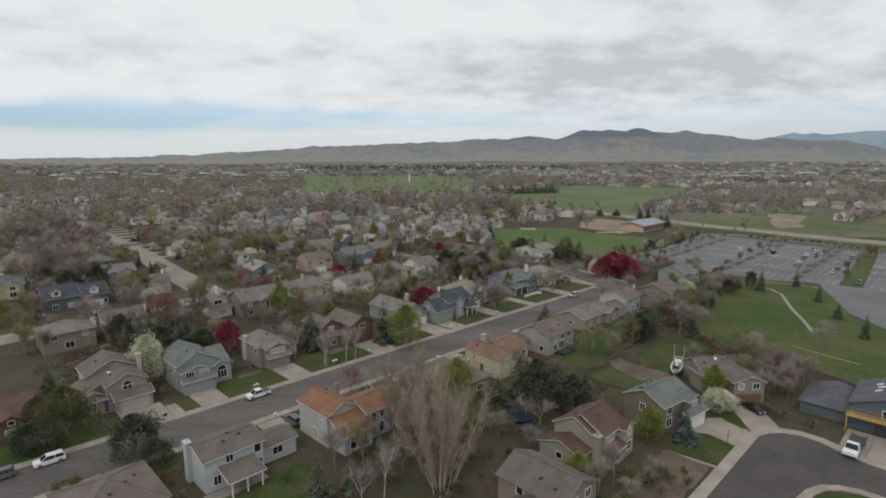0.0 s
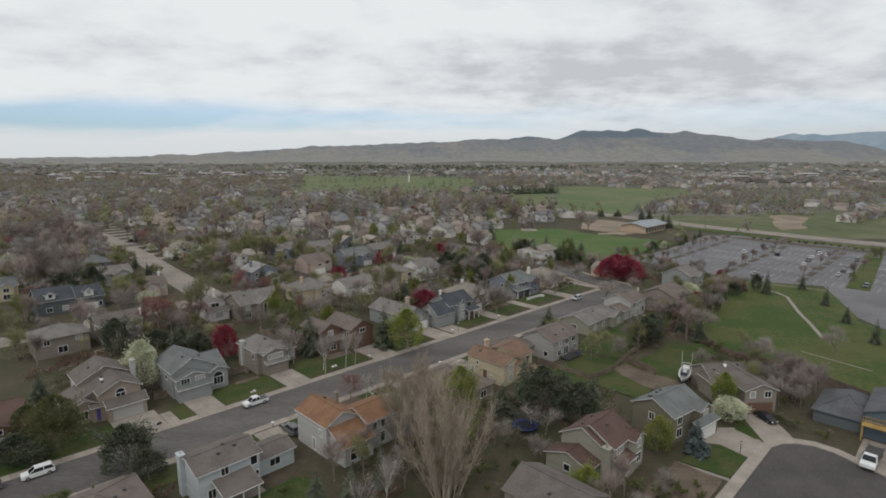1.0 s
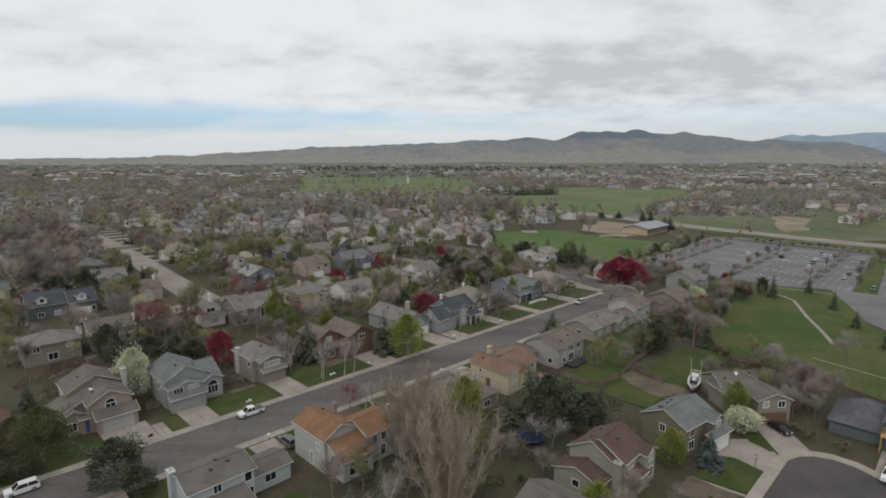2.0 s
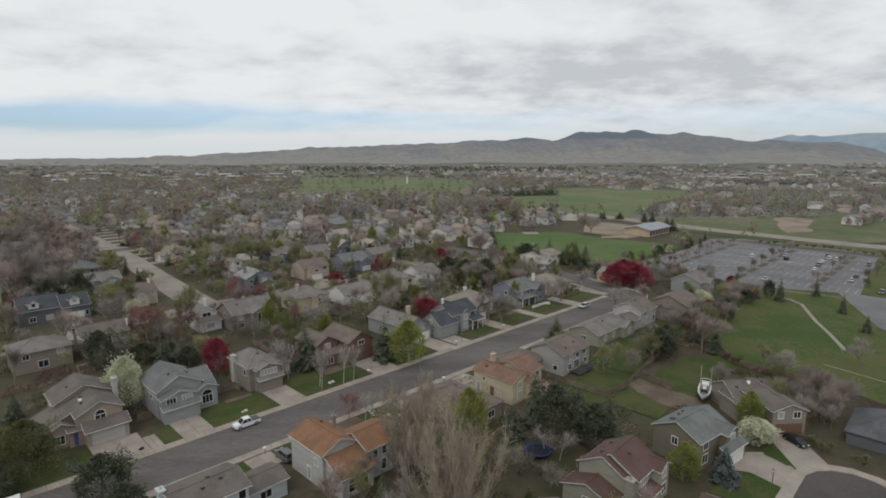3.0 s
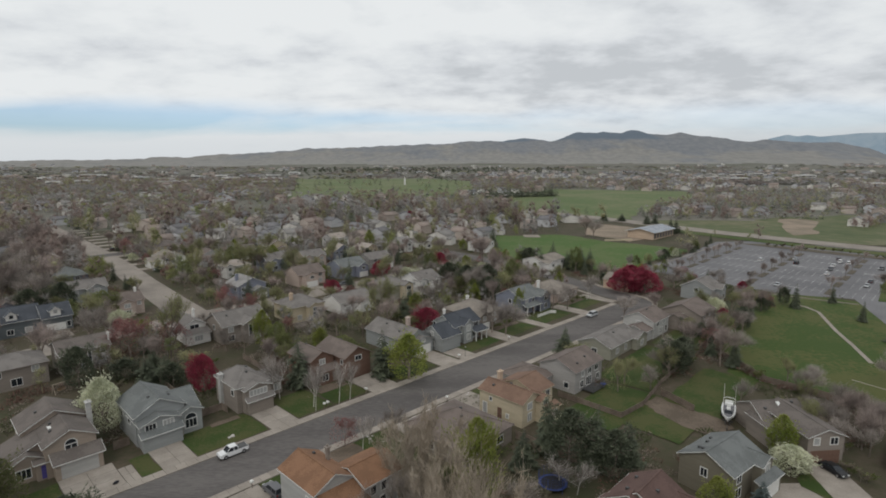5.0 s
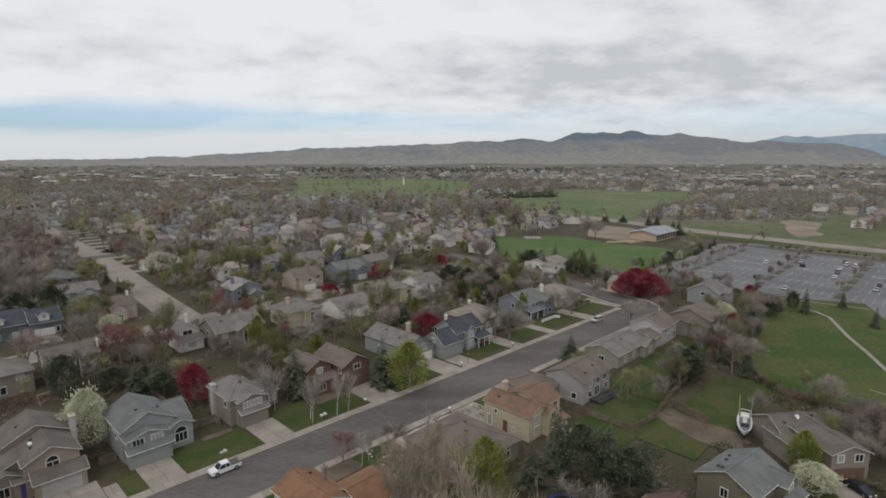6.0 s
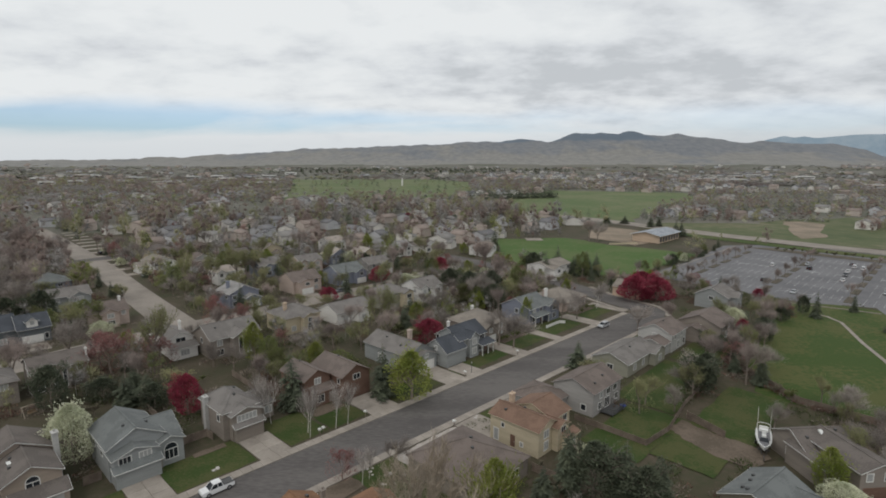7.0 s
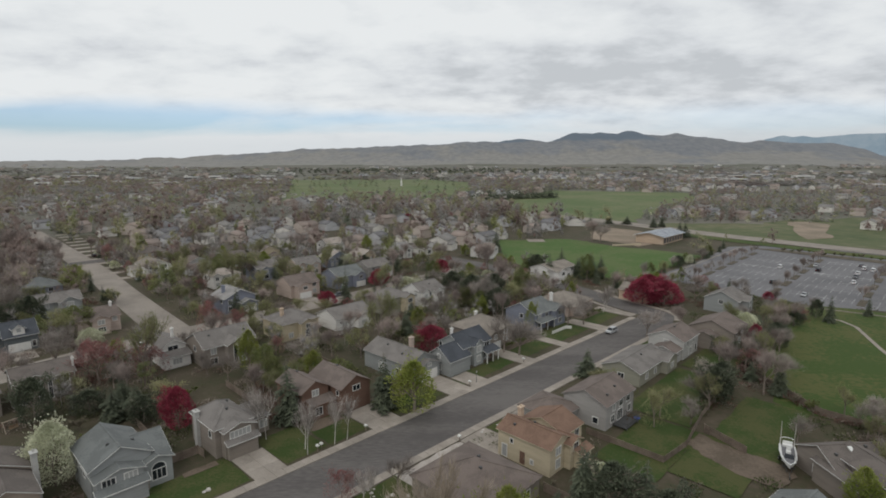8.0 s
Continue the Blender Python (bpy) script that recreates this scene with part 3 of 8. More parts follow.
BEDS = ((65, 72, 98.4, 101.6), (80.2, 91, 98.2, 101.6), (105.2, 116, 98.0, 101), (122.4, 133, 98.2, 100.8), (159, 170, 98.2, 101.6))
for a, b, v0, v1 in BEDS:
    lawn(a, b, v0, v1, "mulch", "brown mulch bed above a front lawn")
# near side
NEAR_DRIVES = ((36.5, 41.0, 74, 78.3), (80.6, 87.2, 69.6, 77.4), (92, 99, 75, 77.2), (127.5, 135, 72, 76.4), (158, 166, 70, 75.6))
for a, b, v0, v1 in NEAR_DRIVES:
    driveway(a, b, v0, v1)
for a, b, v0, v1, k in ((18, 36.3, 73.5, 78.4, "lawn"), (41.2, 47, 74, 78.2, "lawn"), (47, 58, 74.5, 78.0, "mulch"), (58, 66, 60, 77.7, "lawn"), (87.4, 92, 70, 77.2, "lawn"), (142, 156, 73.6, 76.2, "lawn"),
                        (92, 112, 48, 58.5, "lawn"), (112.5, 140, 50.5, 63, "lawn"), (142, 160, 53.5, 63, "lawn"), (108, 134, 36, 47, "lawn"), (22, 36, 54, 62, "lawn"), (96, 112, 38, 48, "lawn"), 
                        (60, 79, 17, 24, "mulch"), (118, 126, 20, 26, "mulch")):
    lawn(a, b, v0, v1, k, {"lawn": "patch of green back garden grass", "mulch": "patch of brown bark mulch"}[k])
rough_patch("lawn", [W(79.4, 23.4), W(80.3, 16.4), W(87.9, 16.3), W(89.2, 20.7), W(85.6, 23.2)], 0.16, M["lawn"], "trim green lawn at the street corner", "lawn", rng, 1.6, 0.12)
rough_patch("lawn", [W(96.4, 20.6), W(98.2, 21.6), W(101.6, 20.8), W(95.9, 16.6), W(95.2, 17.2)], 0.165, M["lawn"], "strip of green lawn between two driveways", "lawn", rng, 1.6, 0.12)
flat("garden_path", [W(78.5, 23.6), W(79.4, 16.4), W(80.1, 16.5), W(79.2, 23.7)], 0.12, M["concrete"], "narrow pale concrete path beside a corner lawn", "path", 0.1)
flat("wide_driveway", [W(87.6, 24), W(89.2, 20.8), W(88.2, 16.3), W(95.2, 16.2), W(97.5, 20.5), W(94, 24)], 0.135, M["concrete"], "wide pale concrete driveway at the street corner", "driveway", 0.1)
flat("corner_driveway", [W(103.0, 21.8), W(95.3, 16.0), W(99.9, 12.6), W(107.0, 18.4)], 0.15, M["concrete"], "pale concrete driveway to a red garage door", "driveway", 0.1)
driveway(98.5, 108.4, -3, 4.4, "concrete driveway with a parked work truck", cols=3)
for k in range(13):
    v = 262 + k * 14.5
    c = 72 + (v - 235) * 0.07
    driveway(c + 5.4, c + 16, v, v + 4.2, "pale concrete driveway off the side street", cols=3, step=4.2)
rough_patch("stone_border", [W(63.5, 73), W(65.5, 77.6), W(80.4, 77.4), W(80.2, 75.6), W(72.5, 74.6), W(68.5, 72.8), W(65, 71.8)], 0.09, M["gravel"], "pale gravel bed beside the street", "gravel", rng, 1.2, 0.35)
rough_patch("bare_soil", [W(106.5, 49), W(111.5, 48.5), W(110.6, 44.5), W(110.2, 40), W(110.5, 36), W(108, 33), W(102.5, 34.5), W(102.8, 40), W(104.5, 45)], 0.17, M["mulch"], "trodden brown soil beside the boat", "soil", rng, 0.8, 0.3)


# ---- trees ----
def grow(rng, base, way, length, radius, depth, fork, gather, tips, lift=0.25, ratio=0.68, kink=0.5):
    """Limbs as tapered segments, forking depth times."""
    q = base + way * length
    gather.append((base, q, radius, radius * 0.68))
    if depth <= 1:
        tips.append((base, q))
    if depth == 0:
        return
    for _ in range(fork):
        d = Vector((rng.gauss(0, kink), rng.gauss(0, kink), rng.gauss(lift, kink * 0.5)))
        start = base.lerp(q, rng.uniform(0.55, 1.0))
        grow(rng, start, (way + d).normalized(), length * ratio * rng.uniform(0.8, 1.2), radius * 0.58, depth - 1, fork, gather, tips, lift, ratio, kink)


def wood_mesh(name, segs, material, thin=0.012):
    bm = bmesh.new()
    for p, q, a, b in segs:
        tube(bm, p, q, max(a, thin), max(b, thin), 6 if a > 0.1 else 3, False)
    return mesh_of(name, bm, material)


def sliver_arrays(rng, n, sample, size, thick, up):
    """n thin leaf or twig triangles; sample() gives a place and the way that it leans."""
    V, T = [], []
    for i in range(n):
        p, d = sample()
        d = (d + Vector((rng.gauss(0, 0.5), rng.gauss(0, 0.5), rng.gauss(up, 0.5)))).normalized()
        s = d.cross(Vector((rng.gauss(0, 1), rng.gauss(0, 1), rng.gauss(0, 1)))).normalized()
        l, w = size * rng.uniform(0.6, 1.3), thick * rng.uniform(0.7, 1.3)
        V += [p - s * w, p + s * w, p + d * l]
        T.append((3 * i, 3 * i + 1, 3 * i + 2))
    return np.array([tuple(v) for v in V]), np.array(T)


def array_mesh(name, V, T, material):
    me = bpy.data.meshes.new(name)
    me.from_pydata([tuple(v) for v in V], [], [tuple(int(i) for i in t) for t in T])
    me.materials.append(material)
    return me


def broadleaf(seed, height, crown, leaf, twigs, size, thick, trunk="bark", label="", category="tree", clear=0.18, depth=3, fork=4, up=0.15, lift=0.22, kink=0.5, name="tree", egg=0.0, girth=0.020):
    """A broad tree of the given height: trunk with limbs, and a crown of twigs or leaves on its outer limbs."""
    r = random.Random(seed)
    segs, tips = [], []
    grow(r, Vector((0, 0, -0.1)), Vector((r.gauss(0, 0.04), r.gauss(0, 0.04), 1)).normalized(), height * (clear + 0.14), height * girth, depth, fork, segs, tips, lift, 0.72, kink)
    top = max(q.z for _, q in tips)
    wide = sorted(math.hypot(q.x, q.y) for _, q in tips)[int(len(tips) * 0.9)]
    fz, fx = height / top * 0.97, crown / max(wide, 0.1)
    fix = lambda p: Vector((p.x * (fx if p.z > 0 else 1), p.y * (fx if p.z > 0 else 1), p.z * fz))
    segs = [(fix(a), fix(b), c, d) for a, b, c, d in segs]
    tips = [(fix(a), fix(b)) for a, b in tips]

    def sample():
        if r.random() < egg:
            # the outer shell of a drop-shaped crown with lumps and hollows
            t, a = r.random() ** 0.8, r.uniform(0, 2 * math.pi)
            prof = math.sin(math.pi * min(1, 0.12 + 0.88 * t ** 0.72)) ** 0.7
            lump = 0.86 + 0.42 * noise.noise((math.cos(a) * 1.6 + seed, math.sin(a) * 1.6, t * 3.2))
            rad = crown * prof * lump * (1 - 0.45 * r.random() ** 2)
            p = Vector((rad * math.cos(a), rad * math.sin(a), height * (0.10 + 0.88 * t)))
            return p, Vector((math.cos(a), math.sin(a), 0.4)).normalized()
        a, b = tips[r.randrange(len(tips))]
        p = a.lerp(b, r.uniform(0.1, 1.15)) + Vector((r.gauss(0, 1), r.gauss(0, 1), r.gauss(0, 1))) * (height * 0.035)
        return p, (b - a).normalized()
    V, T = sliver_arrays(r, twigs, sample, size, thick, up)
    root = tagged(new(name), label, category)
    part("trunk", wood_mesh("trunk", segs, M[trunk]), None, root)
    part("crown", array_mesh("crown", V, T, M[leaf]), None, root)
    return root


def conifer_arrays(r, height, radius, rows, per, slim=0.26):
    V, T = [], []
    for i in range(rows):
        f = (i + r.random() * 0.6) / rows
        z = height * (0.06 + 0.93 * f)
        reach = radius * (1 - f) ** 0.85 * r.uniform(0.85, 1.12) + 0.12
        n = max(4, int(per * (1 - f * 0.75)))
        a0 = r.random() * 6.28
        for k in range(n):
            a = a0 + 6.283 * k / n + r.gauss(0, 0.12)
            l = reach * r.uniform(0.72, 1.12)
            c, s = math.cos(a), math.sin(a)
            w = max(0.10, l * slim)
            droop = l * r.uniform(0.12, 0.32)
            b = len(V)
            zz = z + r.gauss(0, 0.06 * height / rows * 3)
            V += [(0.1 * c, 0.1 * s, zz + 0.12 * l), (0.55 * l * c - w * s, 0.55 * l * s + w * c, zz - 0.45 * droop), (0.55 * l * c + w * s, 0.55 * l * s - w * c, zz - 0.45 * droop), (l * c, l * s, zz - droop), (0.6 * l * c, 0.6 * l * s, zz + 0.10 * l)]
            T += [(b, b + 1, b + 4), (b, b + 4, b + 2), (b + 1, b + 3, b + 4), (b + 4, b + 3, b + 2)]
    return np.array(V), np.array(T)


def spray_arrays(r, height, radius, rows, per):
    """Boughs with side sprays in uneven whorls, so that the outline is ragged."""
    V, T = [], []

    def tri(*p):
        T.append((len(V), len(V) + 1, len(V) + 2))
        V.extend(p)
    ph = r.random() * 50
    for i in range(rows):
        f = (i + r.uniform(-0.3, 0.5)) / rows
        f = max(0.0, min(0.985, f))
        z = height * (0.05 + 0.94 * f)
        n = max(4, int(per * (1 - f * 0.72)))
        a0 = r.random() * 6.28
        for k in range(n):
            a = a0 + 6.283 * k / n + r.gauss(0, 0.2)
            lump = 0.84 + 0.55 * noise.noise((math.cos(a) * 1.3 + ph, math.sin(a) * 1.3, f * 5))
            l = (radius * (1 - f) ** 0.78 * lump + 0.10) * r.uniform(0.7, 1.12)
            c, q = math.cos(a), math.sin(a)
            zz = z + r.gauss(0, height * 0.012)
            droop = l * r.uniform(0.05, 0.30)
            at = lambda u, side, up=0.0: (u * l * c - side * q, u * l * q + side * c, zz + 0.10 * l * (1 - u) - droop * u * u + up)
            w = 0.09 * l + 0.05
            tri(at(0.05, 0), at(0.55, w), at(1.0, 0))
            tri(at(0.05, 0), at(1.0, 0), at(0.55, -w))
            for u in (0.38, 0.62, 0.84):
                b = l * (0.34 - 0.18 * u) * r.uniform(0.8, 1.3)
                for sg in (-1, 1):
                    tri(at(u - 0.10, 0, 0.03), at(u + 0.12, 0, 0.02), at(u + 0.20 * r.random() + 0.06, sg * b, -0.10 * l * r.random()))
    return np.array(V), np.array(T)


def conifer(seed, height, radius, material="needle", label="dense dark green spruce tree", rows=27, per=15):
    r = random.Random(seed)
    V, T = spray_arrays(r, height, radius, rows, per)
    root = tagged(new("spruce"), label, "tree")
    bm = bmesh.new()
    tube(bm, (0, 0, -0.1), (0, 0, height * 0.97), height * 0.017, 0.02, 7)
    part("trunk", bm, M["bark"], root)
    part("crown", array_mesh("crown", V, T, M[material]), None, root)
    return root


ALL_PROTOS = []


def proto(fn, *a, **k):
    """A first tree of a kind; it is moved to its own place later."""
    p = fn(*a, **k)
    ALL_PROTOS.append(p)
    return p


def P_bare(seed, h, c, tw=1150, twig="twig", **k):
    label = "bare grey-brown deciduous tree before leafing" if twig == "twig" else "bare deciduous tree with rosy brown twigs"
    return proto(broadleaf, seed, h, c, twig, int(tw * 1.25), h * 0.12, 0.033, label=label, name="bare_tree", **k)


BARE = [P_bare(11, 11, 4.6), P_bare(12, 12.5, 4.8, twig="rosy_twig", kink=0.45), P_bare(13, 10, 4.4, kink=0.6), P_bare(14, 13.5, 4.6, 1350, "rosy_twig", lift=0.35)]
BUD = [proto(broadleaf, 21, 11, 4.4, "bud", 2100, 0.55, 0.07, label="deciduous tree with olive green opening buds", egg=0.3, name="budding_tree"), proto(broadleaf, 22, 12.5, 4.2, "bud", 2100, 0.55, 0.07, lift=0.35, label="tall deciduous tree with olive green opening buds", name="budding_tree")]
LIME = [proto(broadleaf, 31, 10, 3.0, "lime", 3600, 0.38, 0.115, lift=0.35, clear=0.06, label="tree in fresh lime green young leaf", egg=0.65, name="green_tree"), proto(broadleaf, 32, 9, 3.6, "green", 2700, 0.38, 0.115, label="tree in dull green young leaf", egg=0.5, name="green_tree")]
WHITE = [proto(broadleaf, 41, 7.2, 3.4, "white", 7000, 0.24, 0.10, label="small tree covered in creamy white blossom", clear=0.1, egg=0.75, name="blossom_tree")]
RED = [proto(broadleaf, 51, 6.8, 3.2, "crimson", 6500, 0.24, 0.10, label="ornamental tree with deep crimson spring leaves", clear=0.1, egg=0.75, name="crimson_tree")]
MAROON = [proto(broadleaf, 61, 8.5, 4.2, "maroon", 1900, 0.45, 0.06, label="ornamental tree with maroon buds on bare twigs", egg=0.45, name="maroon_tree")]
BIRCH = [proto(broadleaf, 71, 9, 2.0, "twig", 700, 0.8, 0.03, trunk="pale_bark", depth=2, fork=5, girth=0.009, lift=0.6, kink=0.3, label="slender pale-barked birch with bare twigs", name="birch")]
SPRUCE = [proto(conifer, 81, 9.5, 2.9), proto(conifer, 82, 8, 2.8), proto(conifer, 83, 11.5, 3.1)]
BLUE_SPRUCE = [proto(conifer, 84, 5.8, 2.4, "blue_needle", "small dense blue-grey spruce tree")]
PINE = [proto(broadleaf, 91, 9.5, 4.0, "needle", 5000, 0.55, 0.11, label="broad dark green pine tree", clear=0.03, egg=0.7, name="pine")]
OLIVE = [proto(broadleaf, 97, 9.6, 4.6, "olive", 6500, 0.34, 0.11, label="broad dense tree in dull olive young leaf", clear=0.06, egg=0.75, name="green_tree")]
SHRUB = [proto(broadleaf, 95, 2.6, 1.6, "shrub", 800, 0.32, 0.07, label="low rounded shrub with brown-green twigs", category="shrub", depth=2, clear=0.05, name="shrub"), proto(broadleaf, 96, 2.2, 1.5, "green", 800, 0.22, 0.08, label="low green garden shrub", category="shrub", depth=2, clear=0.05, name="shrub")]
PLACED = set()
tr = random.Random(77)


def plant(kind, x, y, h=1.0, w=None, idx=None):
    """The first of each shape is the proto itself, moved; the next are copies."""
    p = kind[idx if idx is not None else tr.randrange(len(kind))]
    w = h if w is None else w
    m = Matrix.Translation((x, y, 0)) @ Matrix.Rotation(tr.uniform(0, 6.28), 4, "Z") @ Matrix.Diagonal((w, w, h, 1))
    if p.name in PLACED:
        return copy_thing(p, m)
    PLACED.add(p.name)
    WAITING.append((p, m))
    return p


WAITING = []


# ---- houses ----
WIN, FRONT = {}, {"V-": 0, "S+": 90, "V+": 180, "S-": -90}


def window_meshes(w, h, bars, arch=False):
    key = (round(w, 2), round(h, 2), bars, arch)
    if key not in WIN:
        bm = bmesh.new()
        t = 0.115
        xs = [-w / 2 - t, -w / 2]
        for i in range(1, bars):
            xs += [-w / 2 + w * i / bars - 0.035, -w / 2 + w * i / bars + 0.035]
        xs += [w / 2, w / 2 + t]
        zs = [-t, 0.0, h, h + t]
        grid = [[bm.verts.new((x, -0.07, z)) for z in zs] for x in xs]
        for i in range(len(xs) - 1):
            for j in range(3):
                if i % 2 == 0 or j != 1:
                    bm.faces.new((grid[i][j], grid[i + 1][j], grid[i + 1][j + 1], grid[i][j + 1]))
        out = bmesh.ops.extrude_face_region(bm, geom=bm.faces[:])
        bmesh.ops.translate(bm, verts=[g for g in out["geom"] if isinstance(g, bmesh.types.BMVert)], vec=(0, 0.07, 0))
        if arch:
            n = 8
            for i in range(n):
                a, b = math.pi * i / n, math.pi * (i + 1) / n
                for k in ((a, b),):
                    p = [(w / 2 * math.cos(k[0]), h + t + w / 2 * math.sin(k[0])), (w / 2 * math.cos(k[1]), h + t + w / 2 * math.sin(k[1]))]
                    o = [((w / 2 + t) * math.cos(k[0]), h + t + (w / 2 + t) * math.sin(k[0])), ((w / 2 + t) * math.cos(k[1]), h + t + (w / 2 + t) * math.sin(k[1]))]
                    vs = [bm.verts.new((q[0], -0.07, q[1])) for q in (p[0], p[1], o[1], o[0])]
                    bm.faces.new(vs)
            bmesh.ops.remove_doubles(bm, verts=bm.verts, dist=0.001)
        fr = mesh_of("window", bm, M["trim"])
        bm = bmesh.new()
        box(bm, -w / 2, w / 2, -0.03, -0.002, 0.0, h)
        if arch:
            vs = [bm.verts.new((w / 2 * math.cos(math.pi * i / 10), -0.03, h + t + w / 2 * math.sin(math.pi * i / 10))) for i in range(11)]
            bm.faces.new(vs)
        glass = mesh_of("pane", bm, M["glass"])
        drawn = glass.copy()
        drawn.materials[0] = M["blind"]
        WIN[key] = (fr, glass, drawn)
    return WIN[key]


DOORS = {}
blinds = random.Random(61)


def garage_mesh(w, h, material):
    key = ("g", round(w, 2), round(h, 2), material.name)
    if key not in DOORS:
        bm = bmesh.new()
        box(bm, -w / 2, w / 2, -0.03, 0.0, 0, h)
        n = max(2, round(w / 0.62))
        for i in range(n):
            for j in range(4):
                box(bm, -w / 2 + (i + 0.12) * w / n, -w / 2 + (i + 0.88) * w / n, -0.055, -0.028, (j + 0.14) * h / 4, (j + 0.86) * h / 4)
        DOORS[key] = mesh_of("garage_door", bm, material)
    return DOORS[key]


def door_mesh(material):
    key = ("d", material.name)
    if key not in DOORS:
        bm = bmesh.new()
        box(bm, -0.48, 0.48, -0.05, 0.0, 0, 2.06)
        for x in (-0.22, 0.22):
            for z in (0.2, 0.85, 1.45):
                box(bm, x - 0.16, x + 0.16, -0.075, -0.045, z, z + 0.45)
        DOORS[key] = mesh_of("front_door", bm, material)
    return DOORS[key]


def volume(bw, br, bt, kind, x0, x1, y0, y1, ze, pitch, z0=0.0, oh=0.32, caps=None):
    """Walls, roof slabs and edge boards of one block. kind gs: ridge along x; gv: along y; hip; lean: rises with y; rise: rises with x; open: a roof on posts that rises with y."""
    t = 0.16
    caps = [] if caps is None else caps
    swap = kind == "gv" or (kind == "hip" and (y1 - y0) > (x1 - x0))
    if swap:
        a0, a1, b0, b1 = y0, y1, x0, x1
        P = lambda a, b, z: (b, a, z)
    else:
        a0, a1, b0, b1 = x0, x1, y0, y1
        P = lambda a, b, z: (a, b, z)
    bc, half = (b0 + b1) / 2, (b1 - b0) / 2
    face = lambda bm, pts: bm.faces.new([bm.verts.new(p) for p in pts])
    zb = z0 - 0.2 if z0 == 0 else z0
    if kind == "rise":
        zt = ze + pitch * (x1 - x0)
        face(bw, [(x0, y0, zb), (x0, y1, zb), (x0, y1, ze), (x0, y0, ze)])
        for y in (y0, y1):
            face(bw, [(x0, y, zb), (x1, y, zb), (x1, y, zt), (x0, y, ze)])
        zl = ze - oh * pitch + t
        slab(br, [(x0 - oh, y0 - oh, zl), (x0 - oh, y1, zl), (x1, y1, zt + t), (x1, y0 - oh, zt + t)], t)
        beam(bt, (x0 - oh - 0.03, y0 - oh, zl - 0.05), (x0 - oh - 0.03, y1, zl - 0.05), 0.05, 0.1)
        beam(bt, (x0 - oh, y0 - oh - 0.025, zl - 0.05), (x1, y0 - oh - 0.025, zt + t - 0.05), 0.04, 0.095)
        return
    if kind in ("lean", "open"):
        zt = ze + pitch * (y1 - y0)
        if kind == "lean":
            face(bw, [(x0, y0, zb), (x1, y0, zb), (x1, y0, ze), (x0, y0, ze)])
            for x in (x0, x1):
                face(bw, [(x, y0, zb), (x, y1, zb), (x, y1, zt), (x, y0, ze)])
        zl = ze - oh * pitch + t
        slab(br, [(x0 - oh, y0 - oh, zl), (x1 + oh, y0 - oh, zl), (x1 + oh, y1, zt + t), (x0 - oh, y1, zt + t)], t)
        beam(bt, (x0 - oh, y0 - oh - 0.03, zl - 0.05), (x1 + oh, y0 - oh - 0.03, zl - 0.05), 0.06, 0.11)
        for x in (x0 - oh - 0.03, x1 + oh + 0.03):
            beam(bt, (x, y0 - oh, zl - 0.05), (x, y1, zt + t - 0.05), 0.05, 0.11)
        return
    zr = ze + pitch * half
    el = ze - oh * pitch + t
    if kind in ("gs", "gv"):
        for b in (b0, b1):
            face(bw, [P(a0, b, zb), P(a1, b, zb), P(a1, b, ze), P(a0, b, ze)])
        for a in (a0, a1):
            face(bw, [P(a, b0, zb), P(a, b1, zb), P(a, b1, ze), P(a, bc, zr), P(a, b0, ze)])
        for sg, b in ((-1, b0), (1, b1)):
            e = b + sg * oh
            slab(br, [P(a0 - oh, bc, zr + t), P(a1 + oh, bc, zr + t), P(a1 + oh, e, el), P(a0 - oh, e, el)], t)
            beam(bt, P(a0 - oh, e + sg * 0.03, el - 0.05), P(a1 + oh, e + sg * 0.03, el - 0.05), 0.05, 0.085)
            for a, k in ((a0 - oh, -1), (a1 + oh, 1)):
                beam(bt, P(a + k * 0.025, e, el - 0.05), P(a + k * 0.025, bc, zr + t - 0.05), 0.04, 0.095)
        caps.append((P(a0 - oh, bc, zr + t + 0.04), P(a1 + oh, bc, zr + t + 0.04)))
    else:
        for b in (b0, b1):
            face(bw, [P(a0, b, zb), P(a1, b, zb), P(a1, b, ze), P(a0, b, ze)])
        for a in (a0, a1):
            face(bw, [P(a, b0, zb), P(a, b1, zb), P(a, b1, ze), P(a, b0, ze)])
        zr = zr + t
        r0, r1 = a0 + half, a1 - half
        if r1 < r0:
            r0 = r1 = (a0 + a1) / 2
        for sg, b in ((-1, b0), (1, b1)):
            e = b + sg * oh
            slab(br, [P(r0, bc, zr), P(r1 + 0.001, bc, zr), P(a1 + oh, e, el), P(a0 - oh, e, el)], t)
            beam(bt, P(a0 - oh, e + sg * 0.03, el - 0.05), P(a1 + oh, e + sg * 0.03, el - 0.05), 0.05, 0.085)
        for k, a, rr in ((-1, a0, r0), (1, a1, r1)):
            e = a + k * oh
            slab(br, [P(rr, bc, zr), P(e, b0 - oh, el), P(e, b1 + oh, el)], t)
            beam(bt, P(e + k * 0.03, b0 - oh, el - 0.05), P(e + k * 0.03, b1 + oh, el - 0.05), 0.05, 0.085)
            for b in (b0 - oh, b1 + oh):
                caps.append((P(rr, bc, zr + 0.05), P(e, b, el + 0.05)))


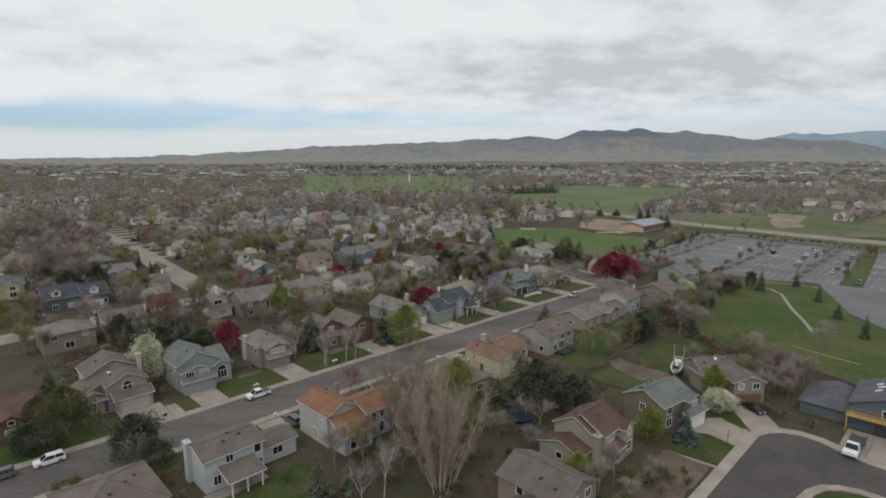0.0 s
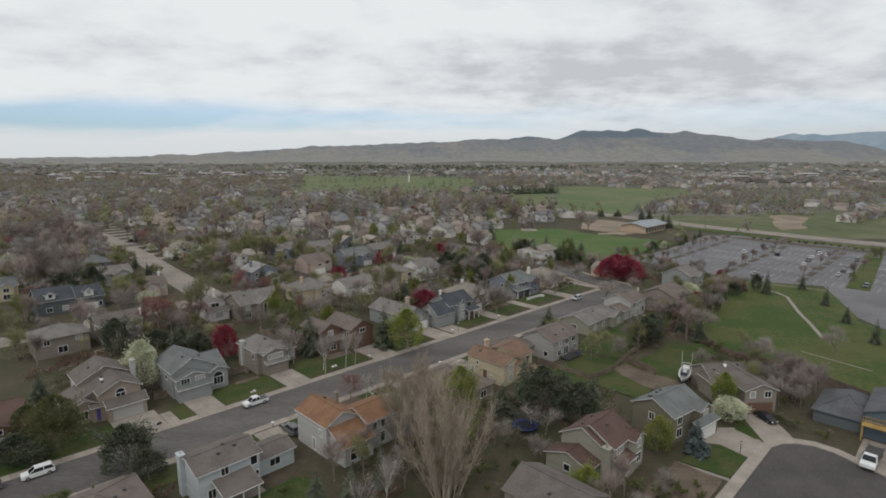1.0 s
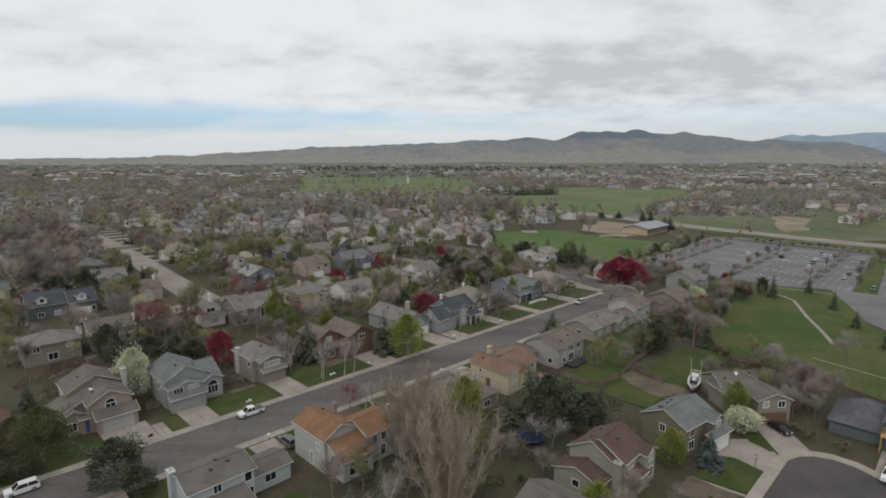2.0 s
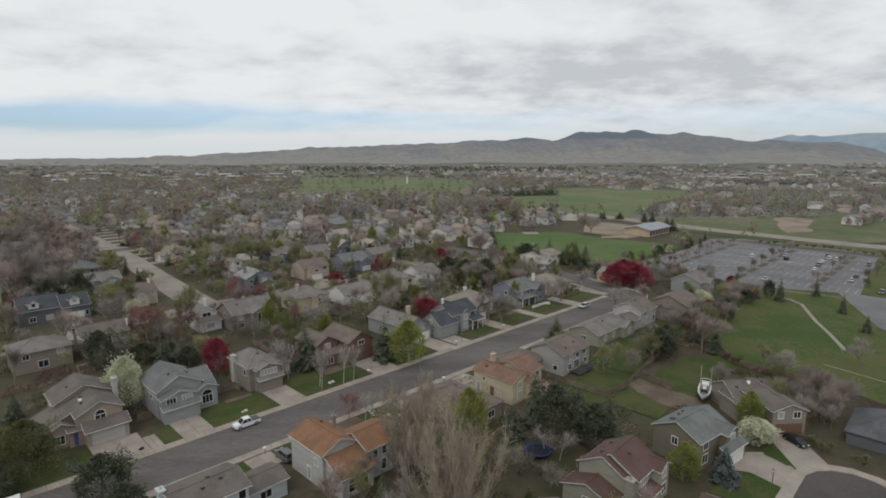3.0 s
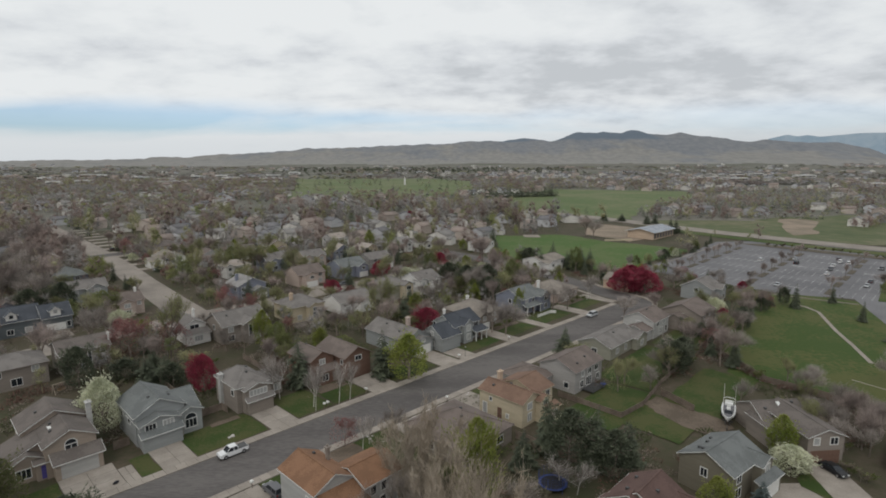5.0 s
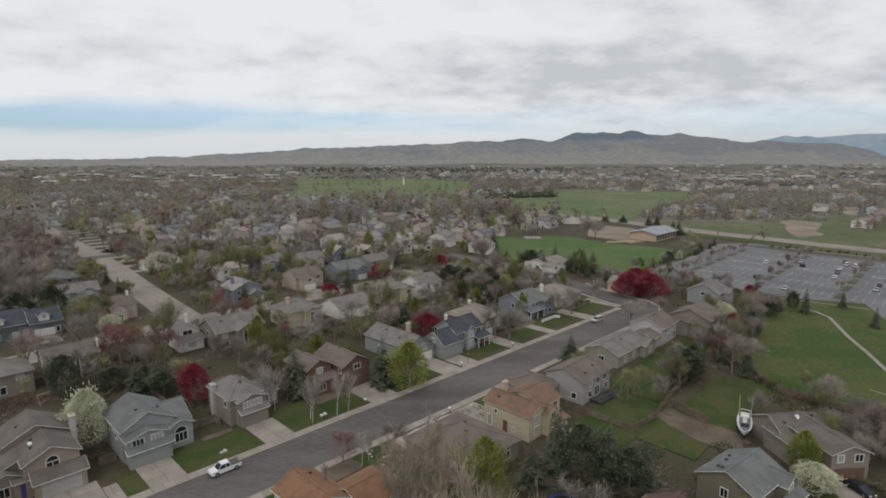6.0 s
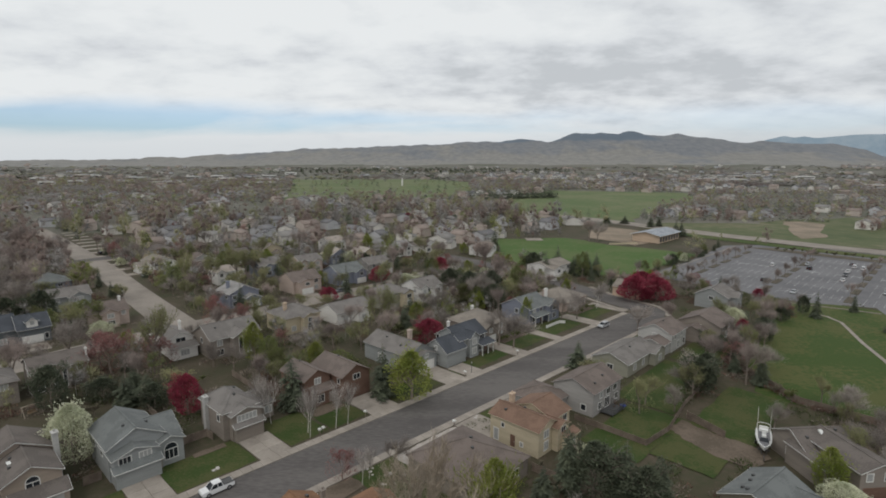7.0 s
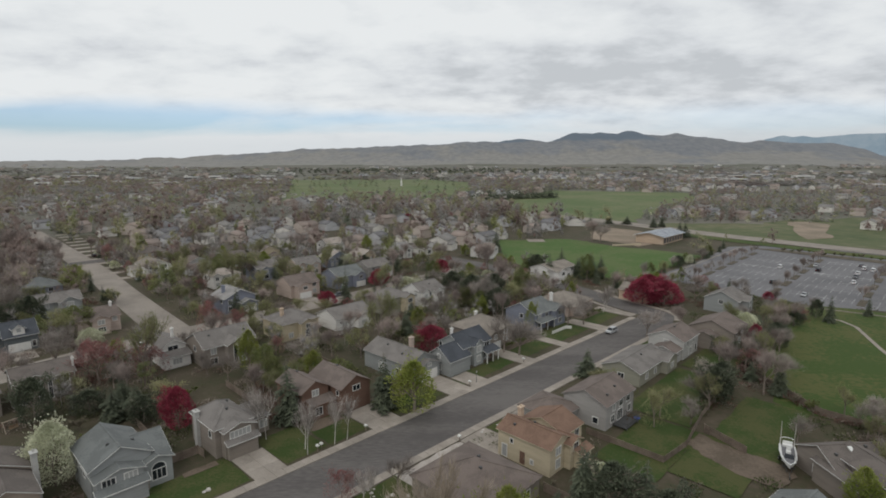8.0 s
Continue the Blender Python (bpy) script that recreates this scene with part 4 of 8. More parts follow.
def surface(vols, x, y):
    """Height of the highest roof over a place."""
    best = 0
    for kind, x0, x1, y0, y1, ze, pitch in [v[:7] for v in vols]:
        if not (x0 - 0.4 <= x <= x1 + 0.4 and y0 - 0.4 <= y <= y1 + 0.4):
            continue
        if kind == "rise":
            z = ze + pitch * (x - x0)
        elif kind in ("lean", "open"):
            z = ze + pitch * (y - y0)
        elif kind == "gs":
            z = ze + pitch * ((y1 - y0) / 2 - abs(y - (y0 + y1) / 2))
        elif kind == "gv":
            z = ze + pitch * ((x1 - x0) / 2 - abs(x - (x0 + x1) / 2))
        else:
            z = ze + pitch * min(x - x0, x1 - x, y - y0, y1 - y)
        best = max(best, z + 0.16)
    return best


HOUSE_SPOTS = []


def house(label, vols, wins=(), garages=(), doors=(), chimneys=(), vents=(), lights=(), wall="tan", roof="grey", gdoor="trim", fdoor="brown", group="houses of the neighbourhood", posts=(), edge=None, extra=None, turn=0, pivot=None):
    """Blocks and openings in street coordinates. wins: face, along, plane, sill height, width, height, panes across[, arched]."""
    vols = [(*v[:5], v[5] * (0.93 if v[5] > 4 else 1), *v[6:]) for v in vols]
    wins = [(*w[:3], w[3] * (0.92 if w[3] > 3 else 1), *w[4:]) for w in wins]
    edge = M["trim"] if edge else WALL[wall]
    x0, x1 = min(v[1] for v in vols), max(v[2] for v in vols)
    y0, y1 = min(v[3] for v in vols), max(v[4] for v in vols)
    cx, cy = pivot or ((x0 + x1) / 2, (y0 + y1) / 2)
    HOUSE_SPOTS.append((cx, cy, (x1 - x0) / 2, (y1 - y0) / 2))
    root = tagged(new("house"), label, "house", group)
    root.matrix_world = Matrix.Translation(W(cx, cy)) @ pose(0, 0, 0, 0, 0, YAW + turn)
    for i, v in enumerate(vols):
        bw, br, bt = bmesh.new(), bmesh.new(), bmesh.new()
        kind, a, b, c, d, ze, pitch = v[:7]
        caps = []
        volume(bw, br, bt, kind, a - cx, b - cx, c - cy, d - cy, ze, pitch, caps=caps)
        bmesh.ops.remove_doubles(br, verts=br.verts, dist=0.002)
        if len(bw.faces):
            part("wall", bw, WALL[v[7] if len(v) > 7 else wall], root)
        else:
            bw.free()
        top = part("roof", br, ROOF[roof], root)
        for p, q in caps:
            bc = bmesh.new()
            beam(bc, p, q, 0.26, 0.08)
            part("ridge_cap", bc, ROOF[roof], top)
        part("roof_edge", bt, edge, root)

    def put(me, face, along, plane, z, name, parent=root, off=0.0):
        ob = part(name, me, None, parent)
        th = FRONT[face]
        x, y = (along - cx, plane - cy) if face[0] == "V" else (plane - cx, along - cy)
        ob.matrix_basis = pose(x, y, z, 0, 0, th) @ pose(0, -0.004 - off, 0)
        return ob
    for face, along, plane, z, w, h, bars, *arch in wins:
        fr, pane, drawn = window_meshes(w, h, bars, bool(arch))
        ob = put(fr, face, along, plane, z, "window")
        if blinds.random() < 0.38 and not arch:
            part("pane", drawn, None, ob, "pane with a pale blind drawn behind it")
        else:
            part("pane", pane, None, ob)
    for face, along, plane, w, h in garages:
        put(garage_mesh(w, h, M[gdoor] if gdoor in M else WALL[gdoor]), face, along, plane, 0.1, "garage_door")
    for face, along, plane in doors:
        ob = put(door_mesh(M[fdoor] if fdoor in M else WALL[fdoor]), face, along, plane, 0.25, "front_door")
        bm = bmesh.new()
        box(bm, 0.34, 0.42, -0.12, -0.05, 0.95, 1.05)
        part("handle", bm, M["rim"], ob)
    for s, v, w, d, top, *m in chimneys:
        top *= 0.93
        if m and m[0] == "white":
            w, d = 0.68 * w, 0.68 * d
        bm = bmesh.new()
        box(bm, s - cx - w / 2, s - cx + w / 2, v - cy - d / 2, v - cy + d / 2, 0.0, top)
        box(bm, s - cx - w / 2 - 0.12, s - cx + w / 2 + 0.12, v - cy - d / 2 - 0.12, v - cy + d / 2 + 0.12, top - 0.003, top + 0.16)
        tube(bm, (s - cx, v - cy, top + 0.1), (s - cx, v - cy, top + 0.5), 0.14, 0.14, 8)
        part("chimney", bm, WALL[m[0]] if m else WALL["grey"], root, "square chimney with a cap")
    for s, v in vents:
        z = surface(vols, s, v)
        bm = bmesh.new()
        box(bm, s - cx - 0.18, s - cx + 0.18, v - cy - 0.18, v - cy + 0.18, z - 0.15, z + 0.28)
        part("roof_vent", bm, M["steel"], root)
    for s, v, slope in lights:
        z = surface(vols, s, v)
        bm = bmesh.new()
        box(bm, -0.3, 0.3, -0.5, 0.5, -0.08, 0.10)
        ob = part("skylight", bm, M["lamp_glass"], root, "white domed skylight")
        ob.matrix_basis = pose(s - cx, v - cy, z, math.degrees(math.atan(slope)), 0, 0)
    for s, v, h in posts:
        bm = bmesh.new()
        box(bm, s - cx - 0.09, s - cx + 0.09, v - cy - 0.09, v - cy + 0.09, 0, h)
        part("post", bm, M["trim"], root)
    if extra:
        extra(root, cx, cy)
    return root


def deck(root, cx, cy, s0, s1, v0, v1, z=0.5, material="wood"):
    n = int((s1 - s0) / 0.3)
    for i in range(n):
        bm = bmesh.new()
        box(bm, s0 - cx + (i + 0.03) * (s1 - s0) / n, s0 - cx + (i + 0.97) * (s1 - s0) / n, v0 - cy, v1 - cy, z - 0.06, z)
        part("deck_board", bm, M[material], root)
    bm = bmesh.new()
    for s in (s0 + 0.1, s1 - 0.1):
        for v in (v0 + 0.1, v1 - 0.1):
            box(bm, s - cx - 0.07, s - cx + 0.07, v - cy - 0.07, v - cy + 0.07, -0.1, z - 0.055)
    part("deck_legs", bm, M[material], root)
    bm = bmesh.new()
    for a, b in (((s0, v0), (s1, v0)), ((s0, v0), (s0, v1)), ((s1, v0), (s1, v1))):
        p, q = Vector((a[0] - cx, a[1] - cy, 0)), Vector((b[0] - cx, b[1] - cy, 0))
        beam(bm, p + Vector((0, 0, z + 1.0)), q + Vector((0, 0, z + 1.0)), 0.08, 0.06)
        k = int((q - p).length / 0.35)
        for i in range(k + 1):
            w = p.lerp(q, i / k)
            box(bm, w.x - 0.025, w.x + 0.025, w.y - 0.025, w.y + 0.025, z, z + 0.96)
    part("deck_rail", bm, M[material], root)


# far side of the main street
house("two-storey tan house with a grey roof and violet front door",
      [("gv", 17.9, 26.9, 109.8, 116.6, 5.75, 0.5), ("gv", 19.6, 26.3, 102.3, 109.8, 5.45, 0.52), ("lean", 20.4, 26.6, 100.4, 102.3, 2.75, 0.5), ("gv", 15.7, 19.5, 103.4, 107.5, 3.3, 0.5), ("rise", 14.8, 19.6, 105.0, 112.0, 3.1, 0.43), ("lean", 18.4, 20.4, 102.6, 104.4, 2.8, 0.4)],
      [("V-", 22.95, 102.3, 3.95, 1.5, 0.8, 2, 1), ("V-", 17.0, 103.4, 0.8, 1.7, 1.4, 3), ("S-", 111.5, 17.9, 4.1, 1.0, 0.9, 1), ("S-", 114.4, 17.9, 4.1, 1.0, 0.9, 1), ("S-", 108.6, 14.8, 0.9, 1.2, 1.4, 2), ("S+", 106, 26.3, 3.3, 1.0, 1.2, 1), ("V+", 20, 116.6, 1, 1.8, 1.4, 2), ("V+", 25, 116.6, 3.6, 1.2, 1.2, 2)],
      garages=[("V-", 23.5, 100.4, 4.9, 2.2)], doors=[("V-", 19.5, 102.6)], chimneys=[(27.0, 109.2, 0.7, 1.0, 8.2, "palegrey")], vents=[(21.4, 108), (21.0, 105.6), (20.4, 113)], lights=[(21.2, 107, 0.0)], edge=True, wall="tan", roof="greydark", gdoor="palegrey", fdoor="violet")
house("grey-blue house with gabled roofs and an arched window",
      [("gv", 32.0, 39.9, 102.6, 112.3, 5.7, 0.55), ("gs", 38.8, 42.6, 103.5, 111.5, 4.2, 0.55), ("gv", 32.2, 38.2, 100.6, 107, 4.6, 0.34), ("lean", 32.1, 38.3, 99.6, 100.6, 2.7, 0.5), ("gv", 38.5, 42.4, 101.6, 107, 3.9, 0.42)],
      [("V-", 33.7, 100.6, 3.5, 1.6, 1.0, 3), ("V-", 36.5, 100.6, 3.5, 1.6, 1.0, 3), ("V-", 40.45, 101.6, 1.0, 1.9, 1.5, 3, 1), ("S-", 106, 32.0, 3.4, 1, 1.1, 1), ("S-", 110, 32.0, 3.4, 1, 1.1, 1), ("S+", 107, 42.6, 1, 1.4, 1.3, 2), ("V+", 36, 112.3, 3.3, 1.4, 1.2, 2)],
      garages=[("V-", 35.2, 99.6, 4.9, 2.2)], doors=[("V-", 38.35, 100.9)], vents=[(35, 105.2), (38.5, 106.0), (40, 109)], edge=True, wall="greyblue", roof="bluegrey", gdoor="greyblue", fdoor="taupe")
house("two-storey taupe house with a brown-grey hip roof and pale chimney",
      [("hip", 49.2, 55.6, 102.2, 111.4, 5.5, 0.62), ("gv", 50.2, 55.4, 100.8, 106, 5.0, 0.36), ("lean", 50.4, 55.4, 100.0, 100.8, 2.7, 0.5), ("hip", 55.6, 60.0, 105, 112, 3.0, 0.4)],
      [("V-", 52.8, 100.8, 3.6, 3.4, 1.05, 5), ("S-", 104, 49.2, 3.4, 0.9, 1.1, 1), ("V-", 58.9, 105, 1, 1.3, 1.3, 2), ("S+", 108, 55.6, 3.6, 1.1, 1.1, 1), ("V+", 53, 111.4, 3.4, 1.4, 1.2, 2)],
      garages=[("V-", 53.0, 100.0, 4.4, 2.2)], doors=[("V-", 56.8, 105)], chimneys=[(48.95, 108.6, 0.7, 1.1, 6.6, "palegrey")], vents=[(52.4, 104.6), (54.4, 109)], edge=True, wall="taupe", roof="grey", gdoor="taupe")
house("red-brown wooden house with two front gables and a grey roof",
      [("gv", 66.0, 71.8, 103.6, 112.5, 5.5, 0.56), ("gv", 72.4, 79.2, 100.2, 111, 5.4, 0.54), ("lean", 71.8, 72.4, 102.4, 110, 3.0, 0.3), ("lean", 67, 72.2, 101.8, 103.6, 2.9, 0.4)],
      [("V-", 68.9, 103.6, 4.3, 1.3, 1.1, 2), ("V-", 75.9, 100.2, 4.3, 1.6, 1.0, 2), ("S-", 107, 66.0, 3.6, 1, 1.1, 1), ("S-", 110, 66.0, 1.0, 1.2, 1.2, 2), ("V-", 68.4, 101.8, 0.9, 1.4, 1.4, 2), ("S-", 101.4, 72.4, 3.8, 0.7, 1.0, 1), ("S+", 107, 79.2, 3.6, 1, 1.1, 1)],
      garages=[("V-", 75.9, 100.2, 5.0, 2.2)], doors=[("V-", 70.8, 101.8)], vents=[(69, 110), (77, 108)], wall="brown", roof="brown", gdoor="brown", fdoor="taupe")
house("low grey house behind spruce trees with a pale garage door",
      [("gv", 91.0, 99.4, 101.6, 117, 3.9, 0.5), ("gv", 92.4, 98.8, 100.0, 104, 3.3, 0.36)],
      [("V-", 95.6, 100.0, 3.45, 1.0, 0.7, 2), ("S-", 105, 91.0, 1.2, 1.4, 1.2, 2), ("S-", 111, 91.0, 1.2, 1.4, 1.2, 2), ("V-", 98.9, 101.6, 1, 0.7, 1.2, 1)],
      garages=[("V-", 95.6, 100.0, 4.8, 2.2)], chimneys=[(98.6, 109, 0.9, 0.9, 7.3, "pink")], vents=[(93, 106), (94, 112)], wall="greyblue", roof="grey")
house("pale grey house with navy shingle roofs and white gable trim",
      [("gs", 99.6, 106.2, 97.4, 104.6, 3.6, 0.72), ("gs", 105.4, 115.4, 98.8, 106.6, 5.2, 0.62), ("gv", 108.2, 111.4, 97.8, 101, 5.4, 0.75), ("open", 111.4, 116, 96.6, 98.8, 2.7, 0.3)],
      [("S-", 101, 99.6, 3.9, 0.8, 1.0, 1), ("S-", 101, 99.6, 1.0, 1.4, 1.2, 2), ("V-", 109.8, 97.8, 3.5, 1.3, 1.4, 2), ("V-", 109.8, 97.8, 0.9, 1.3, 1.4, 2), ("V-", 113.8, 98.8, 3.5, 1.6, 1.4, 2), ("V-", 112.8, 98.8, 0.7, 1.2, 1.6, 2), ("V-", 106.8, 98.8, 3.5, 0.9, 1.3, 1), ("S-", 106, 105.4, 4.2, 0.8, 1.0, 1)],
      garages=[("V-", 102.9, 97.4, 4.8, 2.2)], doors=[("V-", 115.2, 98.8)], posts=[(111.6, 96.7, 2.7), (113.8, 96.7, 2.7), (115.8, 96.7, 2.7)], chimneys=[(106.6, 103.6, 0.8, 0.8, 8.9, "white")], edge=True, wall="greyblue", roof="navy", gdoor="greyblue")
house("tan-grey house with a broad hip roof behind bare trees",
      [("hip", 117, 128.6, 102, 114, 5.0, 0.5), ("gv", 117.4, 122.4, 100.8, 105, 4.6, 0.4)],
      [("V-", 119.9, 100.8, 3.3, 1.2, 1.1, 2), ("V-", 125.6, 102, 3.2, 1.4, 1.2, 2), ("V-", 125.6, 102, 0.9, 1.8, 1.3, 3), ("S-", 107, 117, 3.2, 1, 1.1, 1)],
      garages=[("V-", 119.8, 100.8, 4.4, 2.2)], chimneys=[(122.4, 109.5, 1, 1, 8.6, "white")], vents=[(124, 105)], wall="taupe", roof="tan")
house("blue two-storey house with a white-trimmed front gable",
      [("gs", 139.6, 150, 102.4, 112.6, 5.2, 0.5), ("gv", 147.4, 152.8, 100.8, 110, 5.2, 0.55), ("open", 140, 147.4, 100.6, 102.4, 2.7, 0.3)],
      [("V-", 150.1, 100.8, 3.5, 1.5, 1.2, 2), ("V-", 150.1, 100.8, 0.9, 1.5, 1.3, 2), ("V-", 142, 102.4, 3.5, 1.2, 1.2, 2), ("V-", 145.4, 102.4, 3.5, 1.2, 1.2, 2), ("V-", 142, 102.4, 0.8, 1.6, 1.4, 2), ("S-", 107, 139.6, 3.4, 1, 1.2, 1)],
      doors=[("V-", 145.6, 102.4)], posts=[(140.2, 100.7, 2.7), (143.6, 100.7, 2.7), (147, 100.7, 2.7)], chimneys=[(153.3, 106, 0.9, 1.3, 8.6, "white")], edge=True, wall="blue", roof="bluegrey")
house("low pinkish house with a broad tan hip roof",
      [("hip", 158.6, 173, 103, 116, 3.1, 0.42), ("gv", 160, 166, 101.6, 106, 3.1, 0.4)],
      [("V-", 169, 103, 0.9, 1.8, 1.3, 3), ("S-", 108, 158.6, 0.9, 1.2, 1.2, 2), ("V-", 172, 103, 0.9, 0.8, 1.2, 1)],
      garages=[("V-", 163, 101.6, 4.8, 2.2)], chimneys=[(159, 110, 0.9, 1.2, 6.4, "pink")], wall="pink", roof="tan")
house("large white house with a pale low roof beside conifers",
      [("gs", 195, 211, 131.5, 142.5, 5.3, 0.3), ("gv", 195, 201, 129, 134, 5.0, 0.35)],
      [("V-", 198, 129, 3.3, 1.6, 1.2, 2), ("V-", 204, 131.5, 3.3, 1.3, 1.2, 2), ("V-", 208.5, 131.5, 3.3, 1.3, 1.2, 2), ("V-", 206, 131.5, 0.9, 2, 1.4, 3), ("S-", 136, 195, 3.3, 1.2, 1.2, 2)], wall="white", roof="tan")
house("small peach house at the street corner",
      [("gv", 190, 198, 92, 102, 3.4, 0.5)], [("V-", 194, 92, 1, 1.4, 1.3, 2), ("S-", 96, 190, 1, 1.4, 1.3, 2)], wall="peach", roof="tan")
house("brown bungalow with a dark red-brown roof",
      [("gs", -4, 9.5, 106, 116, 3.0, 0.42), ("gv", 2, 9, 102, 108, 3.0, 0.4)],
      [("V-", 5.5, 102, 0.9, 1.8, 1.3, 2), ("S+", 111, 9.5, 0.9, 1.2, 1.3, 2), ("V-", -1, 106, 0.9, 1.6, 1.3, 2), ("V-", 5.5, 102, 3.2, 0.8, 0.7, 1)], wall="brown", roof="darkbrown", vents=[(3, 109)])

# near side
house("pale blue two-storey house with a grey roof and a porch",
      [("gs", 22.3, 31.0, 64.6, 71.6, 5.3, 0.30), ("gs", 31.0, 37.2, 66.0, 71.0, 2.6, 0.28), ("open", 24.4, 29.2, 61.0, 64.6, 2.55, 0.22)],
      [("V-", 24.0, 64.6, 0.9, 1.0, 1.3, 2), ("V-", 25.9, 64.6, 3.9, 1.0, 1.1, 2), ("V-", 30.1, 64.6, 3.7, 0.95, 1.4, 1), ("S-", 70, 22.3, 3.7, 0.5, 0.8, 1), ("V-", 30.2, 64.6, 0.6, 1.0, 1.7, 1), ("V-", 34, 66.0, 1, 1.6, 1.1, 2), ("S+", 69, 31.0, 3.9, 0.9, 1.0, 1)],
      doors=[("V-", 27.8, 64.6)], posts=[(24.6, 61.1, 2.5), (26.8, 61.1, 2.5), (29.0, 61.1, 2.5)], chimneys=[(22.0, 69.8, 0.7, 1.2, 6.5, "paleblue")], vents=[(26, 66.8), (28.5, 67.2), (27.2, 68.2)], edge=True, wall="paleblue", roof="greydark", fdoor="white")
house("single-storey house with a brown-grey hip roof",
      [("hip", 6, 16.8, 62, 73, 3.9, 0.42)], [("V-", 10, 62, 1, 1.5, 1.2, 2), ("S-", 67, 6, 1, 1.3, 1.2, 2), ("S+", 67, 16.8, 1, 1.3, 1.2, 2)], vents=[(11, 65), (13, 66), (14.5, 68)], wall="tan", roof="brown")
house("pale house with orange shingle roofs and a front gable",
      [("gv", 41.2, 47.3, 63.0, 71.6, 5.9, 0.5), ("gs", 47.3, 53.6, 60.4, 67.4, 5.3, 0.36), ("lean", 41.8, 47.2, 59.0, 63.0, 3.3, 0.42)],
      [("S-", 64.6, 41.2, 3.6, 0.8, 1.1, 2), ("S-", 66.6, 41.2, 0.4, 0.8, 1.9, 1), ("V-", 48.6, 60.4, 3.5, 0.9, 1.2, 1), ("V-", 50.4, 60.4, 3.5, 0.9, 1.2, 1), ("V-", 52.2, 60.4, 3.5, 0.9, 1.2, 1), ("V-", 50.2, 60.4, 0.7, 0.9, 1.7, 1), ("V-", 52.2, 60.4, 0.7, 0.9, 1.7, 1), ("V-", 43.4, 59.0, 0.8, 1.1, 1.2, 1, 1), ("V-", 45.6, 59.0, 0.8, 1.1, 1.2, 1, 1), ("S+", 65, 53.6, 3.6, 1, 1.2, 1)],
      chimneys=[(46.6, 68.0, 0.5, 0.5, 8.4, "taupe")], vents=[(45.6, 70)], edge=True, wall="palegrey", roof="orange")
house("low house with a grey hip roof behind a bare cottonwood",
      [("hip", 64.8, 77.2, 59.0, 72.4, 3.1, 0.42)], [("V-", 69, 59, 1, 1.6, 1.2, 2), ("V-", 74, 59, 1, 1.6, 1.2, 2), ("S-", 66, 64.8, 1, 1.4, 1.2, 2)], vents=[(70, 64), (72, 66)], wall="taupe", roof="brown")
house("cream two-storey house with a rust shingle roof",
      [("gv", 82.0, 87.6, 60.3, 70.2, 4.95, 0.46), ("gs", 87.6, 93.2, 61.4, 69.6, 4.8, 0.38), ("gv", 86.0, 89.2, 59.2, 62.5, 4.5, 0.45), ("lean", 87.2, 90.4, 58.0, 59.2, 2.6, 0.35)],
      [("S-", 67.5, 82.0, 3.3, 0.5, 0.7, 1), ("S-", 63.6, 82.0, 0.9, 0.5, 0.7, 1), ("V-", 87.6, 59.2, 3.1, 1.2, 1.2, 2), ("V-", 84.2, 60.3, 0.8, 1.1, 1.4, 2), ("V-", 84.2, 60.3, 3.2, 1.3, 1.2, 2), ("V-", 88.8, 58.0, 0.8, 1.2, 1.3, 2), ("V-", 91.6, 61.4, 3.1, 1.1, 1.1, 2), ("V-", 91.6, 61.4, 0.8, 1.3, 1.3, 2), ("S-", 68.9, 82.0, 0.3, 0.9, 2.0, 1)],
      doors=[("S-", 65.4, 82.0)], chimneys=[(87.6, 69.8, 1.0, 0.6, 6.9, "peach")], vents=[(83.4, 68), (86.2, 66)], wall="cream", roof="rust")
house("brown-grey two-storey house with a deck and a long garage roof",
      [("gs", 101.0, 112.0, 61.0, 69.6, 5.0, 0.44), ("hip", 94.4, 102.4, 66.5, 75.0, 2.8, 0.36)],
      [("V-", 104, 61.0, 3.3, 1.0, 1.1, 1), ("V-", 109.5, 61.0, 3.3, 1.4, 1.1, 2), ("V-", 106.4, 61.0, 0.55, 2.0, 1.9, 3), ("V-", 106.7, 61.0, 3.3, 1.3, 1.1, 2), ("V-", 103.6, 61.0, 0.9, 1.2, 1.3, 2), ("V-", 110.2, 61.0, 0.9, 1.2, 1.2, 2), ("S-", 63, 101.0, 0.9, 1.0, 1.1, 1)],
      vents=[(104, 62.4), (108, 63), (96, 68)], wall="grey", roof="brown", extra=lambda r, cx, cy: deck(r, cx, cy, 103.6, 108.4, 58.2, 60.95, 0.45, "steel"))
house("low tan house with a grey roof and white-edged gable",
      [("gs", 123.4, 138.6, 64.8, 73.4, 3.0, 0.40), ("gv", 134.6, 140.4, 63.4, 69, 3.0, 0.42)],
      [("V-", 127, 64.8, 0.9, 1.3, 1.2, 2), ("V-", 131.4, 64.8, 0.9, 1.0, 1.2, 1), ("V-", 137.5, 63.4, 0.8, 1.4, 1.3, 2), ("S-", 69, 123.4, 0.9, 1.3, 1.2, 2)], vents=[(131, 68)], edge=True, wall="olive", roof="grey")
